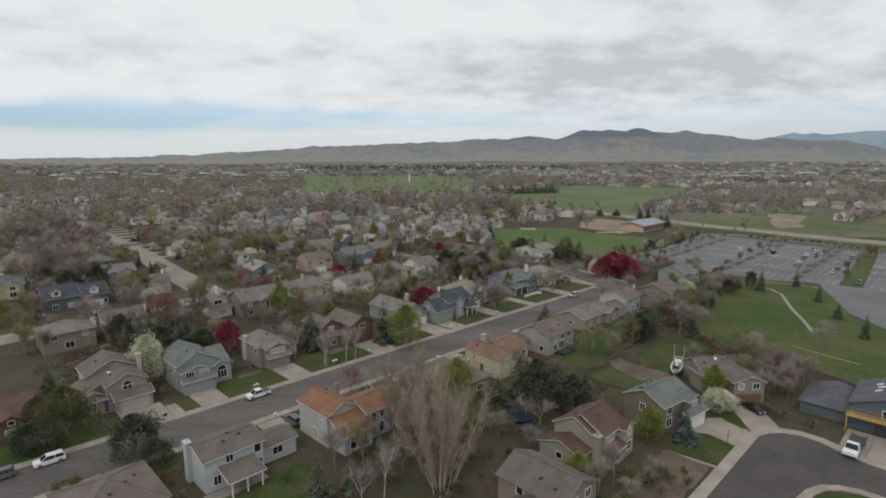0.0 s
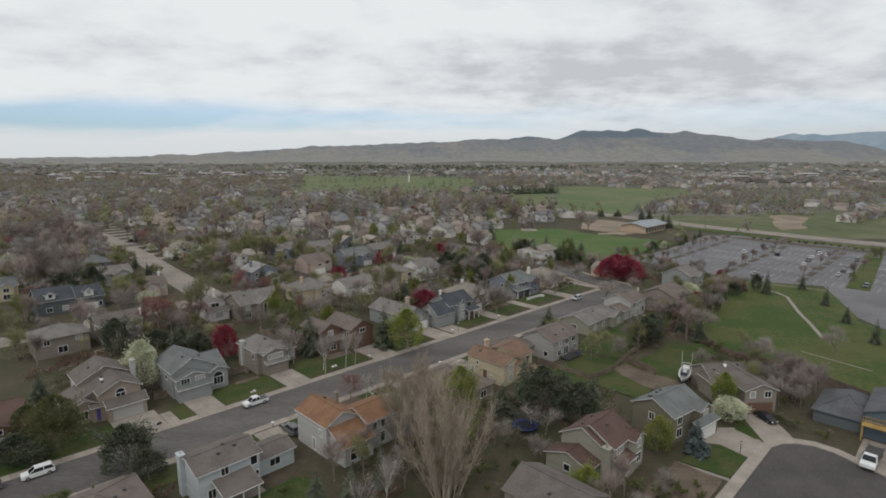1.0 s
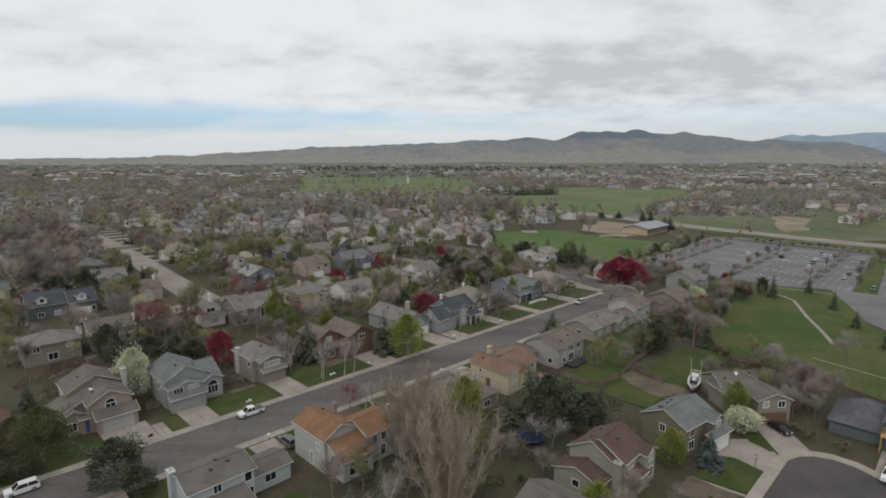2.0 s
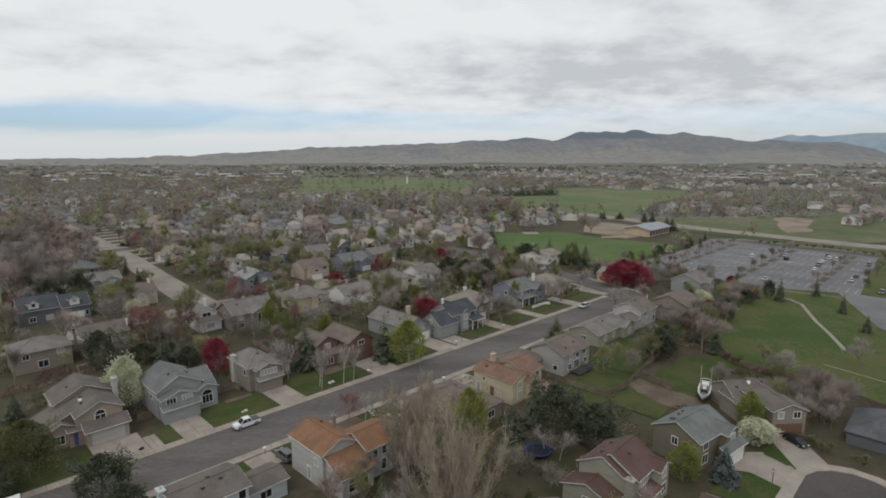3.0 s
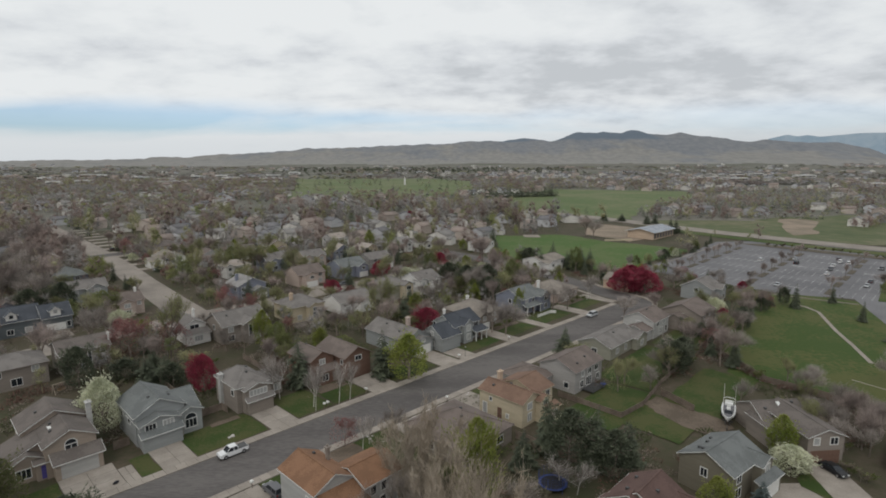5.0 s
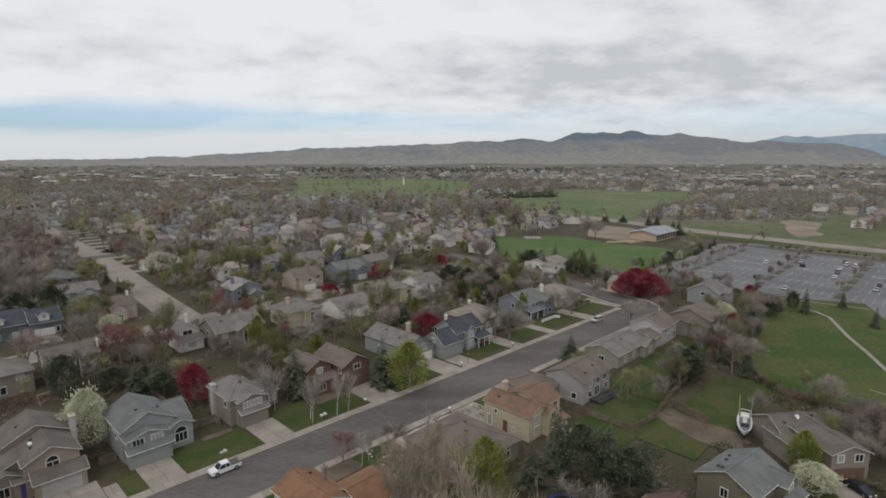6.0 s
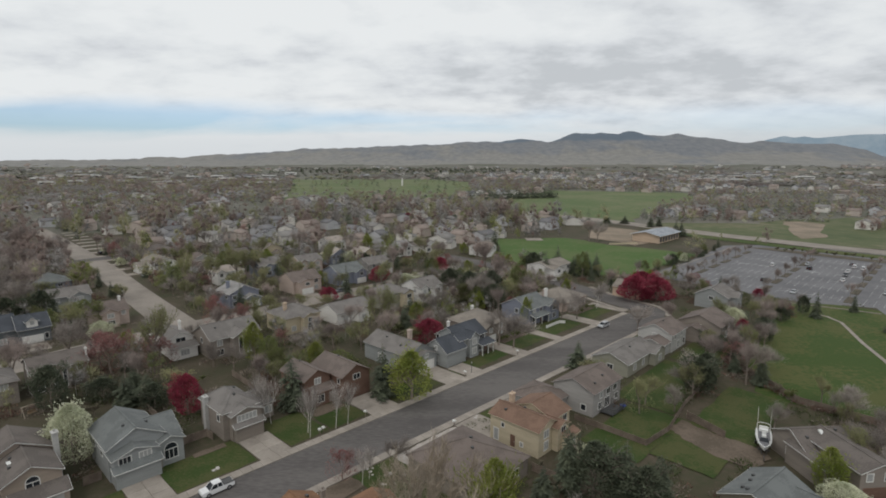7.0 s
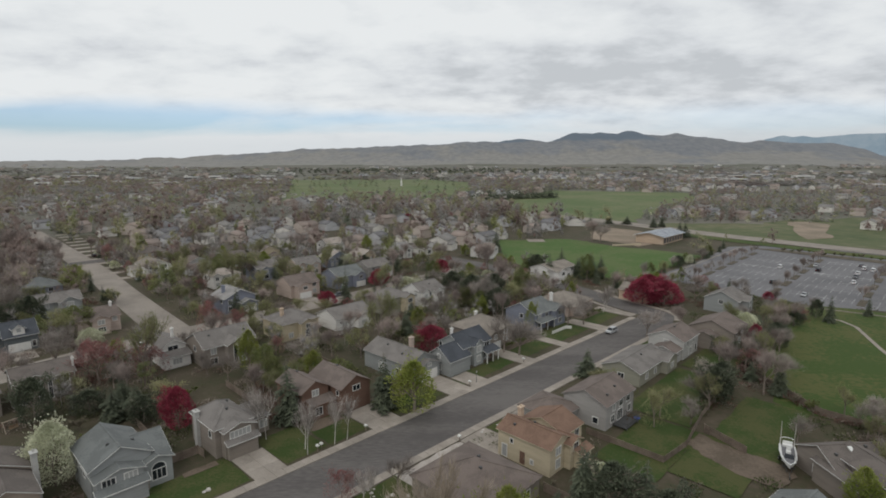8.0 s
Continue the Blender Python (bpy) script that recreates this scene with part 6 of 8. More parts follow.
def flat_building(x, y, w, d, h, turn, wall, label):
    """A flat-roofed block with a parapet, a band of windows and a roof unit."""
    root = tagged(new("flat_roofed_building"), label, "building", "large far buildings")
    root.matrix_world = Matrix.Translation((x, y, land_height(x, y))) @ pose(0, 0, 0, 0, 0, turn)
    bm = bmesh.new()
    box(bm, -w / 2, w / 2, -d / 2, d / 2, -1, h)
    part("wall", bm, WALL[wall], root)
    bm = bmesh.new()
    for a, b, c, e in ((-w / 2, w / 2, -d / 2, -d / 2 + 0.6), (-w / 2, w / 2, d / 2 - 0.6, d / 2), (-w / 2, -w / 2 + 0.6, -d / 2 + 0.6, d / 2 - 0.6), (w / 2 - 0.6, w / 2, -d / 2 + 0.6, d / 2 - 0.6)):
        box(bm, a, b, c, e, h + 0.004, h + 0.9)
    part("parapet", bm, M["trim"], root)
    bm = bmesh.new()
    box(bm, -w / 2 + 2, w / 2 - 2, -d / 2 - 0.06, -d / 2 - 0.01, h * 0.4, h * 0.75)
    part("window", bm, M["glass"], root)
    bm = bmesh.new()
    box(bm, -w * 0.1, w * 0.12, -d * 0.1, d * 0.2, h + 0.004, h + 2.2)
    part("roof_unit", bm, M["rim"], root)


fb = random.Random(41)
for k in range(26):
    q = fb.uniform(1050, 1750)
    az = radians(fb.uniform(-40, -16) if k < 20 else fb.uniform(24, 39))
    flat_building(q * math.sin(az), q * math.cos(az), fb.uniform(22, 52), fb.uniform(14, 28), fb.uniform(4.5, 7), fb.uniform(-25, 25), fb.choice(("white", "palegrey", "white", "tan", "palegrey", "pink")), fb.choice(("long pale flat-roofed building among far trees", "low grey commercial block with a flat roof", "wide white warehouse with a flat roof")))


def spire(x, y):
    root = tagged(new("church_spire"), "slim white church spire above distant trees", "spire")
    root.location = (x, y, land_height(x, y))
    bm = bmesh.new()
    box(bm, -1.4, 1.4, -1.4, 1.4, -1, 8)
    part("tower", bm, WALL["white"], root)
    bm = bmesh.new()
    tube(bm, (0, 0, 7.996), (0, 0, 16), 1.6, 0.08, 8)
    part("roof", bm, WALL["white"], root)


spire(-94, 1010)
M["water"] = plain("pond_water", (0.05, 0.07, 0.08), 0.08)
rough_patch("pond", [(478, 1040), (530, 1090), (572, 1085), (590, 1040), (556, 985), (512, 990)], 0.5, M["water"], "still pond reflecting the pale sky", "water", rng, 12, 3)

# ---- the shed, the parking lot, fences and small things ----
def shed():
    root = tagged(new("pavilion"), "long tan shed with a blue-grey metal roof beside a field", "shed")
    cx, cy = 334, 147
    root.matrix_world = Matrix.Translation(W(cx, cy)) @ pose(0, 0, 0, 0, 0, YAW)
    bw, br, bt = bmesh.new(), bmesh.new(), bmesh.new()
    volume(bw, br, bt, "gs", -14, 15, -8, 8, 4.4, 0.22, oh=1.2)
    part("wall", bw, WALL["peach"], root)
    part("roof", br, ROOF["metal"], root)
    part("roof_edge", bt, M["trim"], root)
    # solid dark panels on the wall; their colour stands in for shaded openings
    bm = bmesh.new()
    box(bm, -1.3, 1.3, -8.12, -8.0, 0.6, 3.4)
    me = mesh_of("opening", bm, M["steel"])
    for i in range(7):
        part("opening", me, None, root).location.x = -11.7 + i * 4
    bm = bmesh.new()
    for i in range(19):
        x = -14.6 + i * 1.6
        beam(bm, (x, -9.15, 4.4 + 0.02), (x, 0, 6.42), 0.07, 0.05)
    part("roof_rib", bm, ROOF["metal"], root, "standing seams of the metal roof")


shed()
bm = bmesh.new()
for a in range(0, 190, 10):
    p, q = [(W(308, 149) + W(11 * math.cos(radians(90 + t)), 9 * math.sin(radians(90 + t) - 1.57))) for t in (a, a + 10)]
    beam(bm, (p.x, p.y, 1.0), (q.x, q.y, 1.0), 0.3, 1.05)
tagged(new("round_wall", mesh_of("round_wall", bm, WALL["cream"])), "low curved cream wall beside the shed", "wall", kind="structure")

# stall rows across the lot, each with a planted island at its ends
bm = bmesh.new()
ISLE_TREES, lot_rows = [], []
for s in (240, 256, 271.5, 287.5, 305, 321):
    for a, b in ((68, 91), (42.5, 63), (6, 37), (-34, 2)):
        run = [v for v in np.arange(a, b, 2.7) if inside(W(s, v), LOT) and inside(W(s - 5, v), LOT)]
        if len(run) < 4:
            continue
        lot_rows.append((s, run))
        for v in run:
            p, q = W(s - 5, v), W(s + 5, v)
            beam(bm, (p.x, p.y, 0.09), (q.x, q.y, 0.09), 0.12, 0.05)
        p, q = W(s, run[0]), W(s, run[-1])
        beam(bm, (p.x, p.y, 0.094), (q.x, q.y, 0.094), 0.6 if s == 287.5 else 0.12, 0.05)
    for v in (93.6, 65.4, 40, 4):
        c = W(s, v)
        if inside(c, LOT):
            flat("lot_island", [W(s - 5, v - 1.1), W(s + 5, v - 1.1), W(s + 5, v + 1.1), W(s - 5, v + 1.1)], 0.22, M["bed"], "kerbed brown planted island in the parking lot", "island", 0.2)
            ISLE_TREES += [W(s - 3, v), W(s + 2.6, v)] if v in (65.4, 93.6) else [W(s, v)]
tagged(new("stall_lines", mesh_of("stall_lines", bm, M["worn_line"])), "white painted parking stall lines", "road marking", kind="stuff")
flat("lot_edge_kerb", [W(339, 100), W(346, 88), W(342, 50), W(338, -60), W(332, -60), W(333, 50), W(337, 86)], 0.21, M["bed"], "dark planted strip behind the parking lot", "verge")
flat("lot_side_verge", [W(236, 26), W(330, 31), W(330, 25), W(236, 19)], 0.21, M["park"], "green strip beside the parking lot", "verge", 0.15)
for a, b in (((232.4, 105.1), (340, 104.6)), ((222, 54), (226, 30))):
    p, q = W(*a), W(*b)
    bm = bmesh.new()
    beam(bm, (p.x, p.y, 0.2), (q.x, q.y, 0.2), 0.5, 0.2)
    tagged(new("lot_kerb", mesh_of("lot_kerb", bm, M["concrete"])), "pale concrete kerb along the parking lot", "kerb", kind="structure")


def fence(points, h=1.5, label="weathered brown wooden garden fence", step=2.4, rails=False):
    """Board panels between posts along a line in street coordinates."""
    root = tagged(new("fence"), label, "fence", "garden fences")
    pts = [W(*p) for p in points]
    root.location = pts[0]
    me = {}
    for a, b in zip(pts, pts[1:]):
        n = max(1, round((b - a).length / step))
        l = (b - a).length / n
        yaw = math.atan2(b.y - a.y, b.x - a.x)
        k = round(l, 2)
        if k not in me:
            bm = bmesh.new()
            if rails:
                for z in (0.5, 0.95, 1.35):
                    box(bm, 0, l, -0.03, 0.03, z - 0.07, z + 0.07)
            else:
                c = int(l / 0.16)
                edge_pts = []
                for i in range(c):
                    a0, a1 = l * i / c, l * (i + 1) / c
                    edge_pts += [(a0 + 0.01, -0.02, h), (a1 - 0.012, -0.02, h), (a1 - 0.01, 0.0, h), (a1 + 0.008, 0.0, h)]
                slab(bm, edge_pts + [(l, 0.03, h), (0, 0.03, h)], h - 0.05)
            p = bmesh.new()
            box(p, -0.06, 0.06, -0.06, 0.06, -0.2, h + 0.1)
            me[k] = (mesh_of("panel", bm, M["fence"]), mesh_of("post", p, M["fence"]))
        for i in range(n):
            w = a.lerp(b, i / n) - pts[0]
            for name, m in zip(("panel", "post"), me[k]):
                ob = part(name, m, None, root)
                ob.matrix_basis = Matrix.Translation(w) @ Matrix.Rotation(yaw, 4, "Z")
    return root


for line in ([(98, 63), (98, 49.4), (105.6, 48.6), (118, 50.4), (136, 51.5), (149, 52.2)], [(113, 48.2), (109.8, 40.6)], [(149, 52.2), (141, 42), (134.6, 34.6), (134, 20), (128, 6)], [(160, 53), (149, 52.2)], [(78.5, 59), (79, 42), (84, 36.5)], [(29, 104.5), (31.4, 104.5)], [(43, 106), (47.8, 106), (48, 104)],
             [(44, 117), (44, 129)], [(29.8, 117), (29.8, 129)], [(62.6, 113), (63, 129)], [(85, 113), (85, 129)], [(117, 114), (117, 129)], [(160, 53.2), (168, 54)]):
    fence(line, 1.2 if line[0] == (98, 63) else 1.5)
fence([(141, 97.5), (148, 97.5), (149, 96.2)], 0.9, "low white picket fence on a front lawn", 2.0)
for o in bpy.data.objects:
    if o.name.startswith("fence") and "white" in o.get("label", ""):
        for c in o.children:
            c.data = c.data.copy() if c.data.materials[0].name != "white_trim_paint" else c.data
            c.data.materials[0] = M["trim"]


# ---- vehicles ----
PAINT = {k: plain("car_paint_" + k, c, 0.3) for k, c in dict(white=(0.72, 0.72, 0.72), black=(0.02, 0.02, 0.022), grey=(0.13, 0.13, 0.14), silver=(0.42, 0.43, 0.44), red=(0.25, 0.03, 0.03), blue=(0.05, 0.08, 0.18)).items()}


def extrude_profile(bm, pts, w, taper=0.0, zref=0.0, ztop=1.0):
    """Side outline pts (x, z) drawn out across width w; narrower towards the top by taper."""
    sides = []
    for sg in (-1, 1):
        sides.append([bm.verts.new((x, sg * (w / 2 - taper * max(0, (z - zref) / (ztop - zref))), z)) for x, z in pts])
    n = len(pts)
    bm.faces.new(sides[0])
    bm.faces.new(sides[1][::-1])
    for i in range(n):
        bm.faces.new((sides[0][i], sides[1][i], sides[1][(i + 1) % n], sides[0][(i + 1) % n]))


WHEELS = {}


def vehicle(kind, label, paint, name="car"):
    """kind sedan, suv, pickup or flatbed; it points along +x and stands on z = 0."""
    root = tagged(new(name), label, "truck" if kind in ("pickup", "flatbed") else "car", "parked vehicles")
    L, w = {"sedan": (4.7, 1.8), "suv": (4.8, 1.9), "pickup": (5.5, 1.95), "flatbed": (9.2, 2.3)}[kind]
    h, f, b = L / 2, 0.0, 0.0
    bm = bmesh.new()
    if kind == "sedan":
        extrude_profile(bm, [(-h, 0.35), (-h + 0.05, 0.92), (-h + 0.9, 0.98), (0.95, 0.98), (h - 0.25, 0.82), (h, 0.62), (h - 0.02, 0.32), (1.85, 0.25), (-1.85, 0.25)], w, 0.06, 0.5, 1.0)
        cab, top = [(-h + 0.55, 0.97), (-h + 1.25, 1.40), (0.25, 1.43), (1.15, 0.97)], (-h + 1.2, 0.3, 1.42)
    elif kind == "suv":
        extrude_profile(bm, [(-h, 0.4), (-h + 0.02, 1.02), (-h + 0.4, 1.08), (1.1, 1.08), (h - 0.2, 0.98), (h, 0.75), (h - 0.02, 0.38), (1.9, 0.3), (-1.9, 0.3)], w, 0.06, 0.5, 1.1)
        cab, top = [(-h + 0.1, 1.07), (-h + 0.4, 1.66), (0.4, 1.70), (1.25, 1.07)], (-h + 0.38, 0.42, 1.69)
    elif kind == "pickup":
        extrude_profile(bm, [(-h, 0.5), (-h, 1.12), (-0.75, 1.15), (1.35, 1.15), (h - 0.15, 1.08), (h, 0.8), (h - 0.02, 0.45), (2.2, 0.36), (-2.2, 0.36)], w, 0.05, 0.6, 1.15)
        cab, top = [(-0.75, 1.14), (-0.6, 1.80), (0.75, 1.84), (1.5, 1.14)], (-0.62, 0.78, 1.83)
    else:
        extrude_profile(bm, [(1.6, 0.5), (1.6, 1.3), (h - 0.6, 1.3), (h - 0.05, 1.15), (h, 0.5)], w, 0.05, 0.6, 1.3)
        cab, top = [(1.65, 1.29), (1.7, 2.15), (2.6, 2.15), (3.2, 1.29)], (1.68, 2.62, 2.14)
    bmesh.ops.bevel(bm, geom=bm.edges[:], offset=0.05, segments=2, affect="EDGES")
    part("body", bm, PAINT[paint], root)
    bm = bmesh.new()
    extrude_profile(bm, cab, w - 0.16, 0.2, cab[0][1], cab[1][1])
    part("cab_glass", bm, M["glass"], root, "dark tinted glass")
    bm = bmesh.new()
    x0, x1, z = top
    slab(bm, [(x0, -w / 2 + 0.24, z + 0.05), (x1, -w / 2 + 0.24, z + 0.05), (x1, w / 2 - 0.24, z + 0.05), (x0, w / 2 - 0.24, z + 0.05)], 0.09)
    part("cab_roof", bm, PAINT[paint], root)
    for sg in (-1, 1):
        for (xa, za), (xb, zb) in ((cab[0], cab[1]), (cab[3], cab[2]), (((cab[1][0] + cab[2][0]) / 2, cab[0][1]), ((cab[1][0] + cab[2][0]) / 2, cab[1][1]))):
            bm = bmesh.new()
            tube(bm, (xa, sg * (w / 2 - 0.07), za), (xb, sg * (w / 2 - 0.27), zb), 0.05, 0.05, 5)
            part("pillar", bm, PAINT[paint], root)
    if kind == "pickup":
        bm = bmesh.new()
        slab(bm, [(-h + 0.1, -w / 2 + 0.14, 1.165), (-0.8, -w / 2 + 0.14, 1.165), (-0.8, w / 2 - 0.14, 1.165), (-h + 0.1, w / 2 - 0.14, 1.165)], 0.03)
        for y in (-w / 2 + 0.1, w / 2 - 0.1):
            beam(bm, (-h + 0.1, y, 1.24), (-0.8, y, 1.24), 0.08, 0.1)
        part("bed_liner", bm, M["steel"], root, "black bed liner")
    if kind == "flatbed":
        bm = bmesh.new()
        box(bm, -h, 1.5, -w / 2, w / 2, 0.75, 0.95)
        for y in (-w / 2, w / 2):
            beam(bm, (-h, y, 1.5), (1.5, y, 1.5), 0.06, 0.12)
            for i in range(6):
                box(bm, -h + i * (h + 1.5) / 5.02, -h + i * (h + 1.5) / 5.02 + 0.08, y - 0.03, y + 0.03, 0.9, 1.5)
        beam(bm, (1.45, -w / 2, 1.9), (1.45, w / 2, 1.9), 0.08, 0.9)
        box(bm, -h + 0.1, 1.5, -0.4, 0.4, 0.5, 0.75)
        part("flatbed", bm, M["steel"], root, "dark steel flatbed with side rails")
    R = 0.40 if kind in ("pickup", "flatbed") else 0.34
    if R not in WHEELS:
        t = bmesh.new()
        tube(t, (0, -0.12, 0), (0, 0.12, 0), R, R, 16)
        c = bmesh.new()
        tube(c, (0, -0.125, 0), (0, 0.125, 0), R * 0.62, R * 0.62, 12)
        WHEELS[R] = (mesh_of("wheel", t, M["tyre"]), mesh_of("rim", c, M["rim"]))
    for x in ((-0.32 * L, 0.31 * L)):
        for y in (-w / 2 + 0.1, w / 2 - 0.1):
            ob = part("wheel", WHEELS[R][0], None, root)
            ob.location = (x, y, R)
            part("rim", WHEELS[R][1], None, ob)
    hz = {"sedan": 0.66, "suv": 0.82, "pickup": 0.88, "flatbed": 0.85}[kind]
    for y in (-w / 2 + 0.32, w / 2 - 0.32):
        bm = bmesh.new()
        box(bm, h - 0.12, h + 0.005, y - 0.2, y + 0.2, hz - 0.09, hz + 0.09)
        part("headlight", bm, M["lamp_glass"], root)
        bm = bmesh.new()
        box(bm, -h - 0.005, -h + 0.1, y - 0.14, y + 0.14, hz - 0.12, hz + 0.14)
        part("tail_light", bm, M["tail"], root)
    bm = bmesh.new()
    box(bm, h - 0.08, h + 0.06, -w / 2 + 0.08, w / 2 - 0.08, 0.42, 0.58)
    part("bumper", bm, M["steel"], root)
    shrink = Matrix.Scale(0.86, 4)
    for c in root.children:
        c.matrix_basis = shrink @ c.matrix_basis
    return root


def park(ob, s, v, heading, z=0.05):
    """heading: degrees against the main street's direction."""
    ob.matrix_world = Matrix.Translation(W(s, v, z)) @ Matrix.Rotation(radians(YAW + heading), 4, "Z")


park(vehicle("pickup", "white crew-cab pickup truck with a black bed parked at the kerb", "white", "pickup"), 42.2, mid_line(42) + 3.9, 178.8)
park(vehicle("suv", "white estate car parked at the kerb", "white"), 8.4, mid_line(8) + 3.9, 178.8)
park(vehicle("suv", "dark grey off-road car parked at the kerb", "grey"), 2.2, mid_line(2) + 3.9, 178.8)
park(vehicle("suv", "silver car parked at the kerb near the corner", "silver"), 153.5, mid_line(153) + 3.6, 178.8)
park(vehicle("sedan", "black saloon car on a concrete driveway", "black"), 103.9, 17.9, -122, 0.15)
park(vehicle("suv", "dark car beside the orange-roofed house", "grey"), 41.6, 74.6, 90, 0.13)
park(vehicle("flatbed", "white flatbed work truck with dark side rails", "white", "flatbed_truck"), 100.6, 2.4, 180 - 2, 0.13)
lot_cars = [vehicle("sedan", "silver saloon car in the parking lot", "silver"), vehicle("suv", "black car in the parking lot", "black"), vehicle("sedan", "white saloon car in the parking lot", "white"), vehicle("suv", "grey car in the parking lot", "grey"), vehicle("sedan", "dark grey saloon car in the parking lot", "grey"), vehicle("suv", "white car in the parking lot", "white")]
cr = random.Random(3)
spots = [(v + 1.35, s + sg * 2.6) for s, run in lot_rows for v in run[:-1] for sg in (-1, 1)]
cr.shuffle(spots)
spots = [(56.2, 238.0), (61.1, 292.7), (47.8, 296.4), (47.4, 286.4), (49.2, 317.9), (47.3, 309.8), (63.9, 303.8)] + spots
for i, (v, s) in enumerate(spots[:20]):
    m = Matrix.Translation(W(s, v, 0.06)) @ Matrix.Rotation(radians(YAW + (0 if i % 3 else 180)), 4, "Z")
    if i < len(lot_cars):
        lot_cars[i].matrix_world = m
    else:
        copy_thing(lot_cars[i % len(lot_cars)], m)
sc = vehicle("sedan", "pale car parked along the side street", "silver")
park(sc, 84.6, 256, 90)
for s, v, k in ((66, 290, 90), (86.5, 300, 90), (87, 330, 90), (60, 168, 0), (101, 169.5, 0), (125, 175.5, 180)):
    copy_thing(lot_cars[cr.randrange(6)], Matrix.Translation(W(s, v, 0.06)) @ Matrix.Rotation(radians(YAW + k), 4, "Z"))


def boat():
    root = tagged(new("boat"), "white motor boat on a trailer beside a house", "boat")
    bm = bmesh.new()
    secs = ((-3.4, 1.05, 0.75, 1.6), (-1.2, 1.15, 0.65, 1.65), (1.2, 1.0, 0.68, 1.75), (2.6, 0.6, 0.9, 1.9), (3.6, 0.04, 1.35, 2.0))
    rows = [[bm.verts.new(p) for p in ((x, -w, t), (x, -w * 0.75, (b + t) / 2), (x, 0, b), (x, w * 0.75, (b + t) / 2), (x, w, t))] for x, w, b, t in secs]
    for a, b in zip(rows, rows[1:]):
        for i in range(4):
            bm.faces.new((a[i], b[i], b[i + 1], a[i + 1]))
    bm.faces.new(rows[0])
    bm.faces.new([r[0] for r in rows[:3]] + [r[4] for r in rows[:3]][::-1])
    bm.faces.new([rows[2][0], rows[3][0], rows[4][0], rows[4][4], rows[3][4], rows[2][4]])
    part("hull", bm, M["gelcoat"], root)
    bm = bmesh.new()
    extrude_profile(bm, [(0.6, 1.72), (0.7, 2.2), (0.95, 2.22), (1.45, 1.78)], 1.4, 0.2, 1.7, 2.3)
    part("windscreen", bm, M["glass"], root)
    bm = bmesh.new()
    box(bm, -3.7, -3.35, -0.25, 0.25, 0.6, 1.9)
    part("outboard_motor", bm, M["steel"], root)
    for y in (-0.85, 0.85):
        bm = bmesh.new()
        for a, b in (((2.9, y * 0.35, 1.75), (1.4, y, 1.9)), ((1.4, y, 1.9), (-2.6, y * 1.05, 1.85)), ((1.4, y, 1.3), (1.4, y, 1.9)), ((-0.6, y * 1.03, 1.3), (-0.6, y * 1.03, 1.88)), ((-2.6, y * 1.05, 1.25), (-2.6, y * 1.05, 1.85))):
            tube(bm, a, b, 0.05, 0.05, 6)
        part("side_rail", bm, M["gelcoat"], root)
    bm = bmesh.new()
    slab(bm, [(-3.2, -0.82, 1.72), (-1.2, -0.9, 1.72), (0.6, -0.8, 1.76), (0.6, 0.8, 1.76), (-1.2, 0.9, 1.72), (-3.2, 0.82, 1.72)], 0.06)
    part("cockpit_floor", bm, M["lot"], root, "grey open cockpit floor")
    for x, w in ((-2.6, 1.3), (-0.5, 0.6)):
        bm = bmesh.new()
        box(bm, x - 0.3, x + 0.3, -w / 2, w / 2, 1.7, 2.05)
        box(bm, x - 0.36, x - 0.24, -w / 2, w / 2, 2.0, 2.45)
        bmesh.ops.bevel(bm, geom=bm.edges[:], offset=0.04, segments=1, affect="EDGES")
        part("seat", bm, M["gelcoat"], root)
    bm = bmesh.new()
    loop = [(-3.5, 0.9, 2.5), (-3.75, 0.45, 2.6), (-3.75, -0.45, 2.6), (-3.5, -0.9, 2.5)]
    for a, b in zip(loop, loop[1:]):
        tube(bm, a, b, 0.05, 0.05, 6)
    for p in (loop[0], loop[3]):
        tube(bm, (-3.3, p[1], 1.6), p, 0.05, 0.05, 6)
    part("stern_rail", bm, M["gelcoat"], root)
    bm = bmesh.new()
    slab(bm, [(1.5, -0.78, 1.84), (2.55, -0.42, 1.95), (3.2, -0.1, 2.02), (3.2, 0.1, 2.02), (2.55, 0.42, 1.95), (1.5, 0.78, 1.84)], 0.05)
    part("bow_cover", bm, M["lot"], root, "grey canvas cover over the bow")
    for y in (-0.85, 0.85):
        bm = bmesh.new()
        tube(bm, (-3.3, y, 1.6), (-3.45, y * 1.1, 5.2), 0.05, 0.03, 6)
        part("pole", bm, M["pale_bark"], root, "tall thin pale pole")
    bm = bmesh.new()
    for y in (-0.7, 0.7):
        beam(bm, (-3.2, y, 0.62), (3.0, y * 0.4, 0.62), 0.1, 0.12)
    beam(bm, (3.0, 0, 0.6), (4.6, 0, 0.6), 0.1, 0.12)
    for x in (-2.6, -0.4, 1.6):
        box(bm, x - 0.06, x + 0.06, -0.8, 0.8, 0.5, 0.72)
    box(bm, 4.3, 4.4, -0.06, 0.06, 0.0, 0.6)
    part("trailer", bm, M["steel"], root)
    for y in (-1.0, 1.0):
        ob = part("wheel", WHEELS[0.34][0], None, root)
        ob.location = (-1.2, y, 0.34)
        part("rim", WHEELS[0.34][1], None, ob)
    return root


boat_there = boat()
boat_there.matrix_world = Matrix.Translation((50.0, 104.9, 0.04)) @ Matrix.Rotation(radians(242), 4, "Z") @ Matrix.Scale(1.08, 4)


